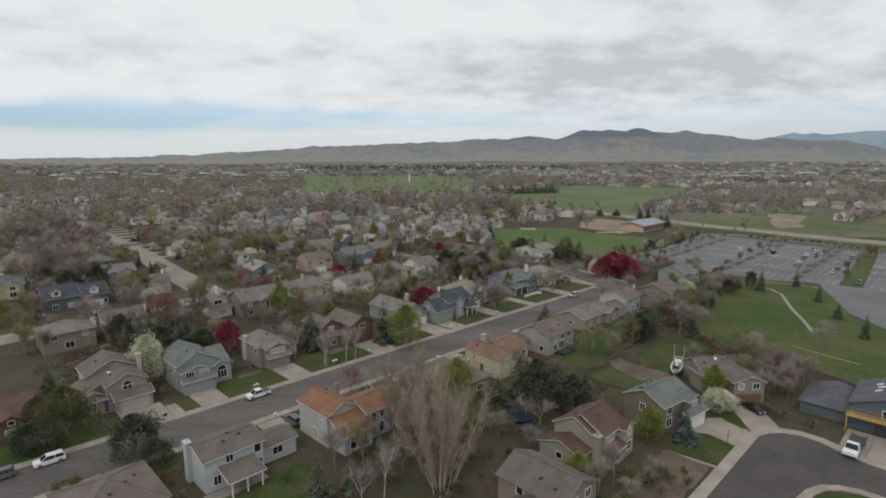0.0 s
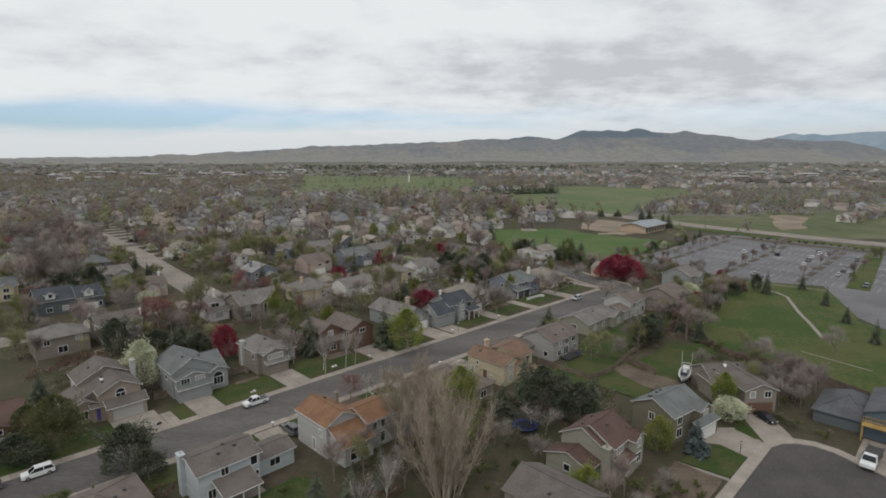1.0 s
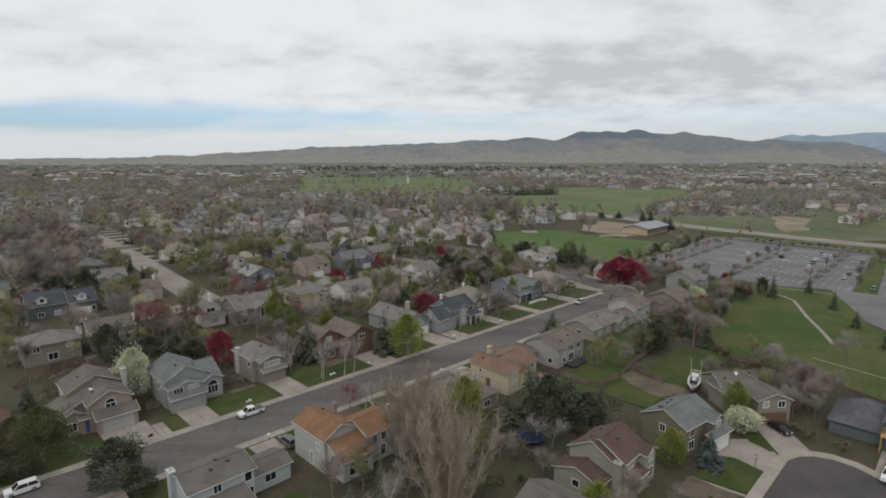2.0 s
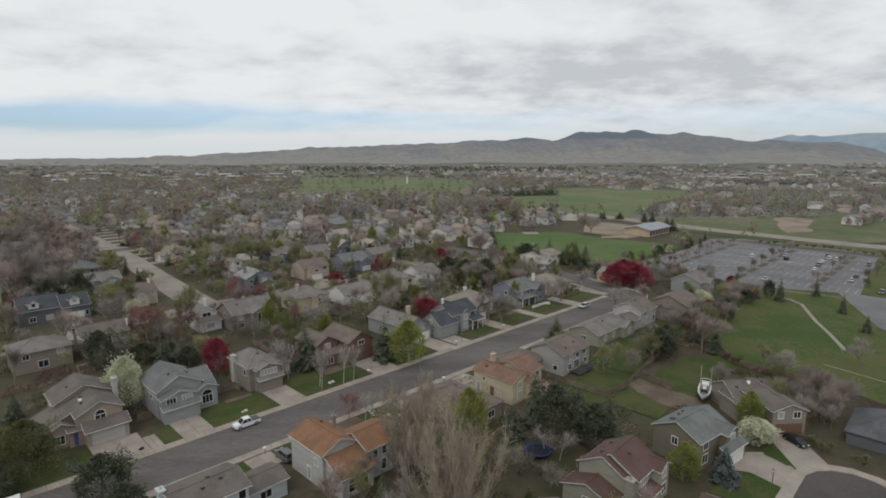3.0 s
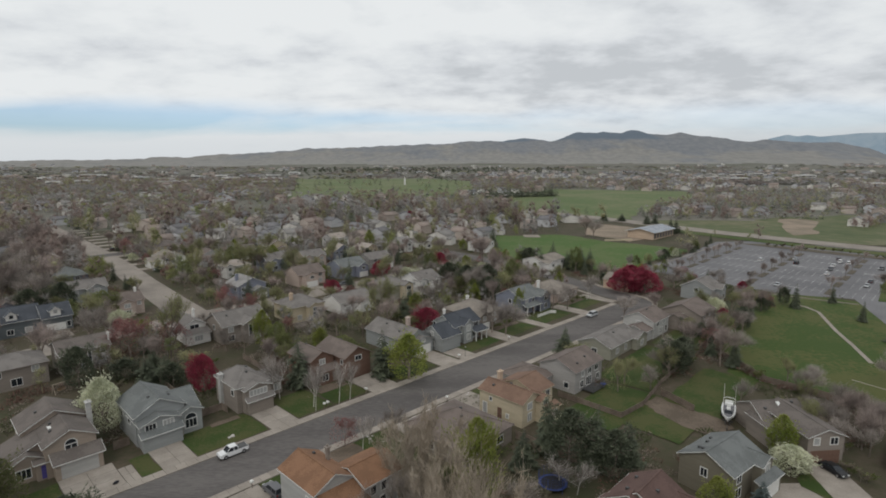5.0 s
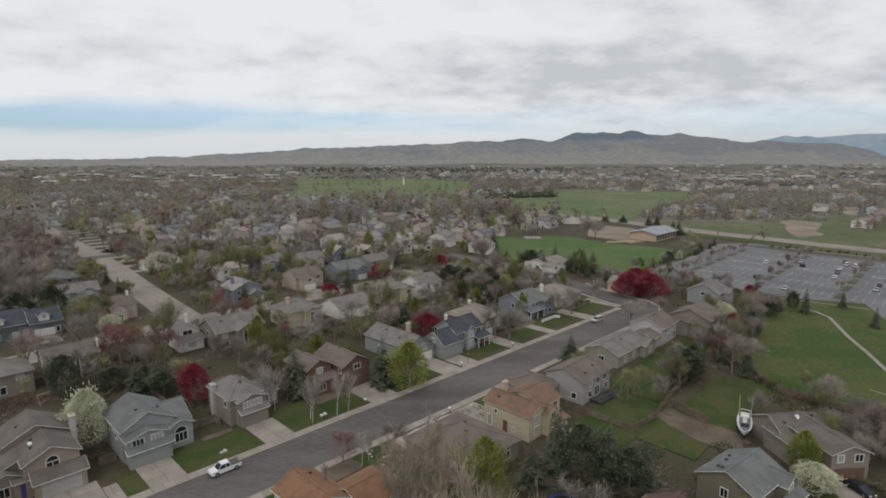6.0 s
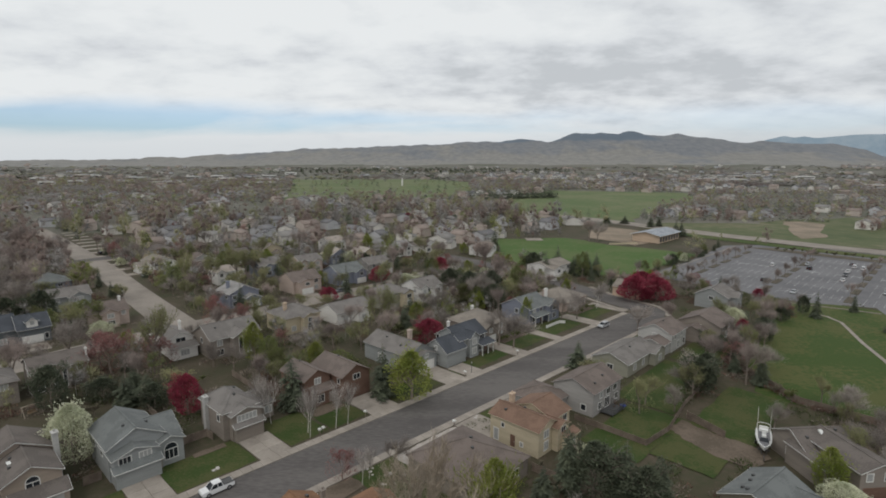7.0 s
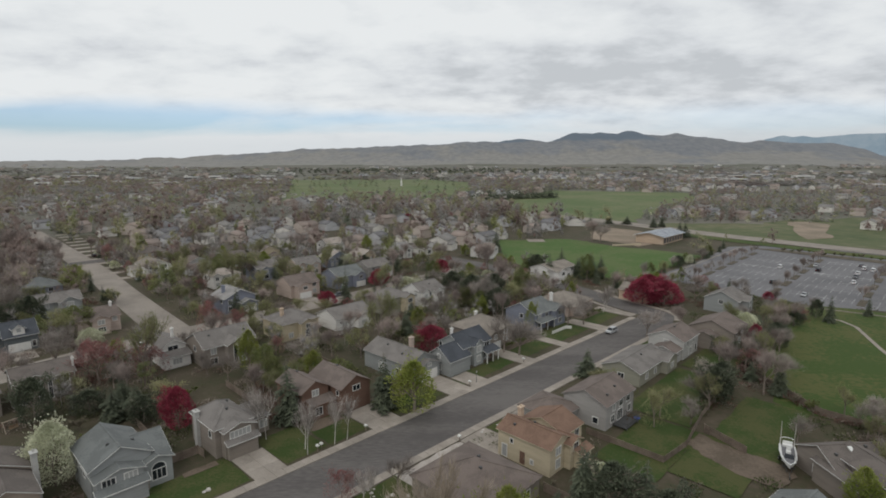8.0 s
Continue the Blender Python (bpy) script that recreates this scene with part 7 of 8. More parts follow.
def trampoline():
    root = tagged(new("trampoline"), "round trampoline with a blue pad and a net", "trampoline")
    root.location = (14.2, 83.6, 0.02)
    n, R = 24, 2.1
    ring = lambda r, z: [(r * math.cos(2 * math.pi * i / n), r * math.sin(2 * math.pi * i / n), z) for i in range(n)]
    bm = bmesh.new()
    a, b = ring(R, 0.85), ring(R - 0.35, 0.85)
    for i in range(n):
        bm.faces.new([bm.verts.new(q) for q in (a[i], a[(i + 1) % n], b[(i + 1) % n], b[i])])
    bmesh.ops.remove_doubles(bm, verts=bm.verts, dist=0.001)
    part("pad", bm, M["blue_pad"], root, "blue vinyl edge pad")
    bm = bmesh.new()
    slab(bm, ring(R - 0.36, 0.83), 0.01)
    part("jumping_mat", bm, M["mesh_net"], root)
    for k in range(6):
        t = 2 * math.pi * k / 6
        bm = bmesh.new()
        tube(bm, (R * math.cos(t), R * math.sin(t), 0), (R * math.cos(t), R * math.sin(t), 2.5), 0.035, 0.035, 6)
        part("pole", bm, M["blue_pad"], root)
    bm = bmesh.new()
    for i in range(n):
        p, q = ring(R, 0)[i], ring(R, 0)[(i + 1) % n]
        for z in (0.9, 1.3, 1.7, 2.1, 2.45):
            tube(bm, (*p[:2], z), (*q[:2], z), 0.012, 0.012, 3, False)
        tube(bm, (*p[:2], 0.9), (*p[:2], 2.45), 0.012, 0.012, 3, False)
    part("net", bm, M["blue_pad"], root)


trampoline()


def mailbox(s, v):
    root = tagged(new("mailbox"), "small pale mailbox on a post by the kerb", "mailbox", "mailboxes")
    root.matrix_world = Matrix.Translation(W(s, v)) @ pose(0, 0, 0, 0, 0, YAW)
    bm = bmesh.new()
    box(bm, -0.05, 0.05, -0.05, 0.05, 0, 1.05)
    part("post", bm, M["fence"], root)
    bm = bmesh.new()
    extrude_profile(bm, [(-0.25, 1.05), (-0.25, 1.22), (-0.15, 1.32), (0.15, 1.32), (0.25, 1.22), (0.25, 1.05)], 0.5)
    part("box", bm, M["trim"], root)


for s, v in ((71.6, 91.9), (61.8, 92.2), (62.6, 92.3), (118, 90.8), (99, 91.2), (40, 78), (80.4, 77.3)):
    mailbox(s, v)


def lantern_post(s, v, h):
    root = tagged(new("garden_lamp"), "slim dark post with a small lantern on a lawn edge", "garden lamp", "garden lamps")
    root.location = W(s, v)
    bm = bmesh.new()
    tube(bm, (0, 0, 0), (0, 0, h), 0.06, 0.05, 8)
    part("post", bm, M["steel"], root)
    bm = bmesh.new()
    tube(bm, (0, 0, h), (0, 0, h + 0.28), 0.10, 0.15, 6)
    part("lantern", bm, M["lamp_glass"], root)
    bm = bmesh.new()
    tube(bm, (0, 0, h + 0.28), (0, 0, h + 0.42), 0.19, 0.03, 6)
    part("cap", bm, M["steel"], root)


lantern_post(88.6, 17.6, 1.9)
lantern_post(101.4, 91.4, 2.4)


def boulder(s, v, r, seed, z=0.0):
    bm = bmesh.new()
    bmesh.ops.create_icosphere(bm, subdivisions=2, radius=r)
    for q in bm.verts:
        q.co *= 1 + 0.3 * noise.noise(q.co * (1.4 / r) + Vector((seed, 0, 0)))
        q.co.z *= 0.6
    ob = tagged(new("boulder", mesh_of("boulder", bm, M["rock"])), "pale rounded landscape boulder", "boulder", "garden boulders")
    ob.location = W(s, v, z + r * 0.25)


bo = random.Random(8)
for s, v in [(60 + bo.uniform(0, 4), 71 + bo.uniform(0, 7)) for _ in range(12)] + [(45 + bo.uniform(-1, 1), 94.6 + bo.uniform(-0.6, 0.6)) for _ in range(3)] + [(80.5 + bo.uniform(0, 10), 74 + bo.uniform(0, 4)) for _ in range(7)]:
    boulder(s, v, bo.uniform(0.2, 0.42), bo.uniform(0, 50))


def garden_table(x, y, label):
    root = tagged(new("patio_table"), label, "table")
    root.location = (x, y, 0.46)
    bm = bmesh.new()
    tube(bm, (0, 0, 0.68), (0, 0, 0.73), 0.6, 0.6, 14)
    part("tabletop", bm, M["blue_pad"], root)
    bm = bmesh.new()
    tube(bm, (0, 0, 0), (0, 0, 0.68), 0.05, 0.05, 8)
    tube(bm, (0, 0, 0), (0, 0, 0.04), 0.3, 0.3, 10)
    part("leg", bm, M["steel"], root)


q = W(107.6, 58.2)
garden_table(q.x, q.y, "round dark blue patio table on a wooden deck")

def pot(x, y):
    root = tagged(new("flower_pot"), "white ceramic flower pot beside a porch", "pot")
    root.location = (x, y, 0.06)
    bm = bmesh.new()
    for z0, z1, r0, r1 in ((0, 0.45, 0.20, 0.34), (0.45, 0.55, 0.38, 0.38)):
        tube(bm, (0, 0, z0), (0, 0, z1), r0, r1, 12)
    part("bowl", bm, M["trim"], root)
    bm = bmesh.new()
    tube(bm, (0, 0, 0.5), (0, 0, 0.57), 0.33, 0.33, 12)
    part("soil", bm, M["mulch"], root)


def sack(x, y, seed):
    """A filled bag lying on the ground."""
    r = random.Random(seed)
    bm = bmesh.new()
    bmesh.ops.create_icosphere(bm, subdivisions=2, radius=1)
    for v in bm.verts:
        k = 1 + r.uniform(-0.08, 0.08)
        v.co = Vector((v.co.x * 0.45 * k, v.co.y * 0.26 * k, max(-0.16, v.co.z * 0.24 * k) + 0.16))
    ob = new("sack", mesh_of("sack", bm, M["mesh_net"]))
    tagged(ob, "dark filled garden sack lying on a driveway", "sack")
    ob.matrix_world = Matrix.Translation((x, y, 0.13)) @ Matrix.Rotation(radians(YAW + 20), 4, "Z")


flat("porch_patio", quad(21.8, 30.6, 59.6, 64.4), 0.055, M["concrete"], "pale concrete patio round a porch", "patio", 0.1)
q = W(23.2, 60.4)
pot(q.x, q.y)
for i, (s, v) in enumerate(((26.4, 93.6),)):
    q = W(s, v)
    sack(q.x, q.y, i)
fence([(19.6, 65.4), (20.4, 63.6), (21.6, 62.4)], 0.8, "low brown wooden rail fence beside a patio", 1.2)
def swing_frame(x, y):
    """Two A-shaped ends, a top beam and a hanging bench."""
    root = tagged(new("swing_frame"), "pale timber garden swing frame with a hanging bench", "swing")
    root.matrix_world = Matrix.Translation((x, y, 0)) @ Matrix.Rotation(radians(YAW + 12), 4, "Z")
    for e in (-1.5, 1.5):
        for d in (-0.8, 0.8):
            bm = bmesh.new()
            beam(bm, Vector((e, d, 0)), Vector((e, 0, 2.1)), 0.12, 0.12)
            part("leg", bm, M["pale_limb"], root)
    bm = bmesh.new()
    beam(bm, Vector((-1.7, 0, 2.12)), Vector((1.7, 0, 2.12)), 0.14, 0.14)
    part("top_beam", bm, M["pale_limb"], root)
    bm = bmesh.new()
    box(bm, -0.7, 0.7, -0.22, 0.22, 0.48, 0.54)
    box(bm, -0.7, 0.7, 0.18, 0.23, 0.54, 1.0)
    bench = part("bench", bm, M["wood"], root)
    for e in (-0.68, 0.68):
        bm = bmesh.new()
        tube(bm, (e, 0, 0.52), (e, 0, 2.08), 0.015, 0.015, 5)
        part("chain", bm, M["steel"], bench)


swing_frame(-81.7, 114.7)

# ---- planting ----
for kind, x, y, h, w, *pick in (
        (PINE, -47.6, 69.2, 0.78, 0.95), (PINE, -42.8, 66.8, 0.52, 0.62), (SPRUCE, 14.6, 92.6, 1.15, 0.95), (PINE, 18.0, 90.5, 0.95, 1.0), (SPRUCE, 22.0, 89.4, 0.9, 1.1), (PINE, 24.0, 86.6, 0.8, 0.9), (SPRUCE, 27.0, 90.0, 0.8, 1.0), (SPRUCE, 16.2, 96.4, 0.75, 0.8), (SPRUCE, 10.5, 88.5, 0.7, 0.9),
        (SPRUCE, -16.2, 124.5, 1.0, 1.15, 2), (LIME, -10.2, 122.4, 1.05, 1.5, 0), (SPRUCE, 27.2, 140.5, 0.85, 1.05), (BLUE_SPRUCE, 40.6, 77.0, 1.0, 1.05), (RED, -51.8, 114.8, 1.25, 0.98), (RED, -8.2, 156.2, 1.0, 1.55), (RED, -31, 226.7, 1.0, 1.3), (RED, 60.5, 201.0, 1.3, 2.0), (RED, 67.5, 200.5, 1.25, 2.0), (RED, 64.0, 205, 1.4, 2.1),
        (MAROON, -79.2, 134.8, 1.15, 1.45), (MAROON, -69.8, 138.2, 1.0, 1.15), (MAROON, -84, 138.5, 1.0, 1.1), (MAROON, -18.6, 94.6, 0.6, 0.62), (BIRCH, -15.4, 93.4, 0.6, 0.7), (BIRCH, -14.6, 95.0, 0.55, 0.6), (RED, -43.9, 198.3, 0.75, 1.0), (WHITE, -61.9, 98.0, 1.45, 1.12), (WHITE, 51.3, 88.4, 0.62, 1.0), (WHITE, -95.5, 156.5, 0.8, 1.0), (WHITE, -19.5, 213, 0.95, 1.45), (RED, -36.8, 440, 1.0, 1.3), (RED, -7, 250, 0.9, 1.1), (OLIVE, 3.5, 198, 0.75, 0.95),
        (LIME, 52.2, 92.4, 0.75, 0.8, 0), (LIME, 34.6, 77.2, 0.62, 0.8, 0), (LIME, 20.2, 63.6, 0.55, 0.75, 0), (OLIVE, -62.3, 74.6, 1.0, 1.0), (OLIVE, -68.5, 76.5, 0.7, 0.75), (PINE, -66.0, 71.0, 0.48, 0.8), (BIRCH, -26.8, 107.2, 1.0, 1.0), (BIRCH, -27.6, 108.8, 0.9, 1.0), (BIRCH, -23.0, 110.5, 0.9, 1.0), (BIRCH, -21.2, 112.2, 0.85, 1.0), (BIRCH, -36.7, 113.2, 1.0, 1.1), (BIRCH, -35.2, 112.0, 1.0, 1.0), (SPRUCE, -33.2, 118.4, 1.1, 1.1, 2),
        (SPRUCE, -79.5, 92.2, 0.5, 0.7), (SPRUCE, -15.9, 59.2, 0.8, 0.85), (SPRUCE, -8.4, 66.0, 0.95, 0.5), (SPRUCE, 109, 181.6, 0.9, 0.8), (SPRUCE, 125.1, 188, 0.72, 0.62), (SPRUCE, 119.6, 166.9, 0.7, 0.6), (SPRUCE, 113.2, 148.1, 0.66, 0.6), (SPRUCE, 108.3, 130.6, 0.6, 0.55), (BIRCH, 46.0, 192.8, 0.9, 1.4), (BIRCH, 44.8, 191, 0.9, 1.2),
        (LIME, 19.4, 173.2, 0.85, 0.55, 0), (SPRUCE, 137.3, 357, 1.3, 1.6), (SPRUCE, 142, 360, 1.2, 1.5), (SPRUCE, 139, 405, 1.2, 1.3), (SPRUCE, 146, 408, 1.1, 1.2), (SPRUCE, 127, 425, 0.85, 1.6), (SPRUCE, 115, 430, 0.85, 1.6), (SPRUCE, -67.9, 124.5, 0.65, 1.15), (SPRUCE, -63.2, 121.5, 0.62, 1.1), (PINE, -72.2, 121.2, 0.5, 0.8), (SPRUCE, 66.8, 146.1, 0.95, 1.0), (BIRCH, 15.4, 84.2, 0.5, 1.3), (BIRCH, 17.4, 82, 0.5, 1.2),
        (SPRUCE, -128, 172, 1.1, 1.3), (PINE, -124, 174, 1.0, 1.0), (PINE, -131, 169, 0.9, 1.0), (LIME, -106, 166, 1.0, 1.35, 1), (SPRUCE, -69.5, 186, 0.8, 1.0), (PINE, 33, 249, 0.9, 1.1), (SPRUCE, 52, 254, 0.85, 1.0), (SPRUCE, 56, 252, 0.8, 1.0), (SPRUCE, 60, 250, 0.75, 1.0), (PINE, 4, 208, 0.9, 1.2), (PINE, 12, 212, 0.85, 1.2), (PINE, -3, 214, 0.9, 1.1), (SPRUCE, -28, 262, 1.1, 1.2), (SPRUCE, 20, 300, 1.2, 1.2), (BARE, 40.5, 118, 0.5, 0.6), (BARE, 47, 128, 0.6, 0.7), (BARE, 56, 112, 0.45, 0.6),
        (BARE, 70, 106, 0.65, 0.8, 0), (BARE, 66, 101, 0.6, 0.8, 2), (BARE, 74, 100, 0.6, 0.8, 0), (BARE, 10, 155.0, 0.95, 1.2), (BARE, 13.6, 153.0, 0.85, 1.1), (PINE, 52, 131, 0.75, 0.8), (BARE, 57, 137, 0.7, 0.9), (BARE, 51, 134, 0.6, 0.8), (BARE, 74, 150, 0.6, 0.65), (BARE, 79, 156, 0.6, 0.7, 0), (PINE, 84, 166, 0.5, 0.6), (SPRUCE, 90, 173, 0.6, 0.7), (PINE, 96, 178, 0.5, 0.6), (WHITE, 78, 170, 0.9, 1.1), (BARE, 72, 160, 0.6, 0.7), (BUD, 86, 176, 0.6, 0.7),
        (PINE, -63.4, 70.6, 0.36, 0.65), (BARE, -11.1, 97.9, 0.55, 0.55), (BARE, 14.8, 74.8, 0.4, 0.6), (WHITE, 19.6, 100.4, 0.42, 0.55), (SPRUCE, 16.1, 97.3, 0.5, 0.6), (SPRUCE, 64.4, 131.2, 0.75, 0.9), (BARE, 61.1, 131.2, 0.7, 0.8), (PINE, 49.1, 127.0, 0.8, 0.85), (BUD, 46.5, 124, 0.55, 0.7), (BARE, 68, 139, 0.6, 0.8, 0), (MAROON, 64.4, 142, 0.7, 0.75), (BUD, 33.5, 117, 0.6, 0.6), (BUD, 36, 121, 0.5, 0.6),
        (BIRCH, -7, 60, 0.9, 1.0), (BIRCH, -9.5, 57.5, 0.85, 1.0), (BARE, -5, 66, 0.6, 0.6), (SHRUB, -3, 70, 1.3, 1.3), (SHRUB, 3, 66, 1.2, 1.4), (SHRUB, 6, 69, 1.1, 1.2), (BARE, 8.5, 78, 0.5, 0.6), (SHRUB, -1, 73, 1.4, 1.4), (SHRUB, 10, 65, 1.0, 1.2), (SHRUB, -5, 70, 1.2, 1.2), (BARE, 32, 67, 0.35, 0.5), (SHRUB, 28, 66.5, 1.0, 1.2), (SHRUB, 31, 64, 1.1, 1.2),
        (LIME, -51.0, 59.0, 0.32, 0.6, 1), (SHRUB, -47.5, 62, 1.0, 1.2), (SHRUB, -33.5, 56.5, 1.0, 1.1), (LIME, -126, 133, 0.8, 1.2, 0), (SPRUCE, -80.3, 93.6, 0.55, 0.7), (BUD, -112, 125, 0.6, 0.8), (BUD, -104, 160, 0.8, 1.0), (BARE, -97, 133, 0.75, 0.8), (SPRUCE, -66, 118.5, 0.6, 1.0), (PINE, -60, 118, 0.55, 0.8), (BUD, -57, 121, 0.6, 0.8), (BARE, -95, 127, 0.8, 0.8),
        (LIME, -49.2, 142.3, 1.0, 0.9, 0), (LIME, -44.1, 138.2, 0.9, 0.8, 1), (BARE, -12.6, 73.9, 0.55, 0.6), (BARE, -15.5, 67.5, 0.5, 0.6), (BUD, -11.5, 69, 0.55, 0.5), (BARE, -7.5, 75, 0.7, 0.6), (SPRUCE, -12.0, 62.5, 0.7, 0.75), (BARE, 50, 167.5, 0.85, 0.95),
        (SPRUCE, 36.0, 236.5, 1.0, 1.1), (SPRUCE, 48.4, 243.0, 0.9, 1.1), (SPRUCE, 51.4, 241.5, 0.85, 1.1), (SPRUCE, 54.4, 242.1, 0.85, 1.1), (SPRUCE, 57.0, 241.0, 0.8, 1.0), (SPRUCE, 44.0, 253.0, 1.0, 1.2), (LIME, 30.4, 251.0, 0.8, 1.2, 1), (LIME, -151, 231, 0.75, 0.95, 0), (SPRUCE, -136, 217.5, 0.75, 0.55), (BUD, -141, 221, 0.6, 0.7), (SPRUCE, -123.5, 205, 0.7, 0.5), (BUD, -113, 195, 0.55, 0.65), (PINE, -118.5, 200, 0.5, 0.55), (BUD, -87, 236, 1.05, 1.3, 0), (BUD, -82, 240, 0.9, 1.1, 1), (PINE, 63.5, 155.5, 0.45, 0.5), (PINE, 65.5, 151.5, 0.45, 0.5), (SPRUCE, -118, 262, 0.8, 0.9), (SPRUCE, -71, 228, 0.9, 0.9), (SPRUCE, -26, 204, 0.9, 1.0), (SPRUCE, -12, 214, 0.8, 1.0), (SPRUCE, -52, 262, 1.0, 1.0),
        (LIME, 6.0, 191.3, 0.8, 0.9, 1), (PINE, 11.4, 190.4, 0.85, 1.0), (BUD, 16.0, 194.0, 0.8, 1.0), (PINE, 8.5, 198.0, 0.85, 1.0), (BARE, 35.6, 178.5, 0.8, 1.0), (BARE, 30.5, 176.5, 0.75, 0.95), (BARE, 83.0, 336.0, 1.15, 1.5), (BARE, 79.0, 339.0, 0.95, 1.3),
        (BARE, 92, 121, 0.7, 0.6, 0), (BARE, 74, 119, 0.6, 0.6, 2), (BARE, 68.5, 113, 0.75, 0.75, 2), (BUD, 71, 122, 0.5, 0.5)):
    plant(kind, x, y, h, w, pick[0] if pick else None)

for _ in range(28):
    y = tr.uniform(165, 300)
    plant(BARE, tr.uniform(-0.86, -0.72) * y, y, tr.uniform(1.0, 1.35), tr.uniform(1.0, 1.35))

# the tall bare cottonwood in the foreground, with many upright limbs


def vase_tree(seed, height, lean, stems, label, name):
    """Many stems from one stool, bending upright, with long straight shoots."""
    r = random.Random(seed)
    segs, shoots = [], []
    for k in range(stems):
        a, tilt, out = 2 * math.pi * (k + r.uniform(-0.4, 0.4)) / stems, radians(r.uniform(2, lean)), r.uniform(0.2, 2.2)
        p, way = Vector((out * math.cos(a), out * math.sin(a), -0.1)), Vector((math.sin(tilt) * math.cos(a), math.sin(tilt) * math.sin(a), math.cos(tilt)))
        l, rad = height * r.uniform(0.66, 1.0) / 7, r.uniform(0.11, 0.19)
        for i in range(7):
            q = p + way * l
            segs.append((p, q, rad, rad * 0.78))
            rad *= 0.78
            if i > 0:
                for _ in range(4):
                    d = (way + Vector((r.gauss(0, 0.28), r.gauss(0, 0.28), r.gauss(0.25, 0.15)))).normalized()
                    b = p.lerp(q, r.random())
                    e = b + d * height * r.uniform(0.10, 0.24)
                    segs.append((b, e, max(0.018, rad * 0.4), 0.01))
                    shoots.append((b, e))
            way = (way + Vector((r.gauss(0, 0.07), r.gauss(0, 0.07), 0.10))).normalized()
            p = q
        shoots.append((p - way * l, p))

    def sample():
        b, e = shoots[r.randrange(len(shoots))]
        return b.lerp(e, r.uniform(0.15, 1.0)) + Vector((r.gauss(0, 0.22), r.gauss(0, 0.22), r.gauss(0, 0.22))), (e - b).normalized() * 1.2
    V, T = sliver_arrays(r, 9500, sample, 1.3, 0.028, 0.35)
    root = tagged(new(name), label, "tree")
    part("trunk", wood_mesh("trunk", segs, M["pale_limb"]), None, root)
    part("crown", array_mesh("crown", V, T, M["tan_twig"]), None, root)
    return root


big = vase_tree(5, 15.5, 27, 26, "tall bare cottonwood with many pale upright limbs", "cottonwood")
big.location = (0.6, 63.5, 0)
second = vase_tree(9, 13.0, 30, 18, "tall bare cottonwood with many pale upright limbs", "cottonwood")
second.location = (-5.5, 79.0, 0)
half_leaf = broadleaf(6, 14.2, 3.7, "lime", 5200, 0.5, 0.07, egg=0.5, trunk="tan_twig", label="slender tree in yellow-green young leaf", clear=0.05, depth=3, fork=4, lift=0.6, kink=0.3, up=0.4, name="green_tree")
half_leaf.location = (2.9, 77.4, 0)

fr = random.Random(123)


def free_spot(x, y, gap=1.2):
    s, v = street_coords(x, y)
    if on_house(s, v, gap) or near_road((x, y), 0.4) or in_fields((x, y)):
        return False
    for a, b, vv in FAR_DRIVES:
        if a - 1 < s < b + 1 and 90 < v < vv:
            return False
    # keep the known fronts open
    if any(abs(s - a) < c + 1.0 and b - d - 3.5 < v < b for a, b, c, d in HOUSE_SPOTS if b > 118):
        return False
    if 52 < s < 66 and 176 < v < 330 or 20 < s < 42 and 168 < v < 188 or 54 < s < 74 and 162 < v < 184:
        return False
    if 8 < s < 64 and 92 < v < 135 or 60 < s < 180 and 92 < v < 113 or 84 < s < 134 and 10 < v < 66 or 38 < s < 84 and 20 < v < 80 or 20 < s < 60 and 70 < v < 95:
        return False
    return not (8 < s < 118 and 92 < v < 99)


def pick_kind(r):
    k = r.random()
    return BARE if k < 0.38 else BUD if k < 0.64 else LIME if k < 0.79 else SPRUCE if k < 0.88 else PINE if k < 0.90 else MAROON if k < 0.96 else WHITE if k < 0.978 else RED if k < 0.984 else BUD


spots = []
tries = 0
while len(spots) < 430 and tries < 20000:
    tries += 1
    y = 300 * math.sqrt(fr.uniform(0.07, 1.0))
    x = fr.uniform(-0.9 * y, 0.62 * y)
    s, v = street_coords(x, y)
    if not free_spot(x, y) or y < 75 or (v < 78 and fr.random() < 0.55) or (86 < v < 104 and fr.random() < 0.85):
        continue
    if any((x - a) ** 2 + (y - b) ** 2 < 26 for a, b in spots):
        continue
    spots.append((x, y))
    near = math.hypot(x, y) < 130
    tall = fr.random() < 0.16 and not near and v > 118
    tree = (pick_kind(fr), x, y, fr.uniform(0.9, 1.25) if tall else fr.uniform(0.45, 0.72), fr.uniform(0.8, 1.1) if tall else fr.uniform(0.5, 0.8))
    if math.hypot(x - 65, y - 193) > 16:
        plant(*tree)
for c in ISLE_TREES:
    plant(BARE, c.x, c.y, fr.uniform(0.38, 0.5), 0.36)
for a, b, v0, v1 in BEDS:
    for k in range(5):
        s, v = a + (b - a) * (k + 0.2 + 0.6 * fr.random()) / 5, fr.uniform(v0, v1 - 0.5)
        if not on_house(s, v, 0.3):
            p = W(s, v)
            plant(SHRUB, p.x, p.y, fr.uniform(0.5, 0.95))
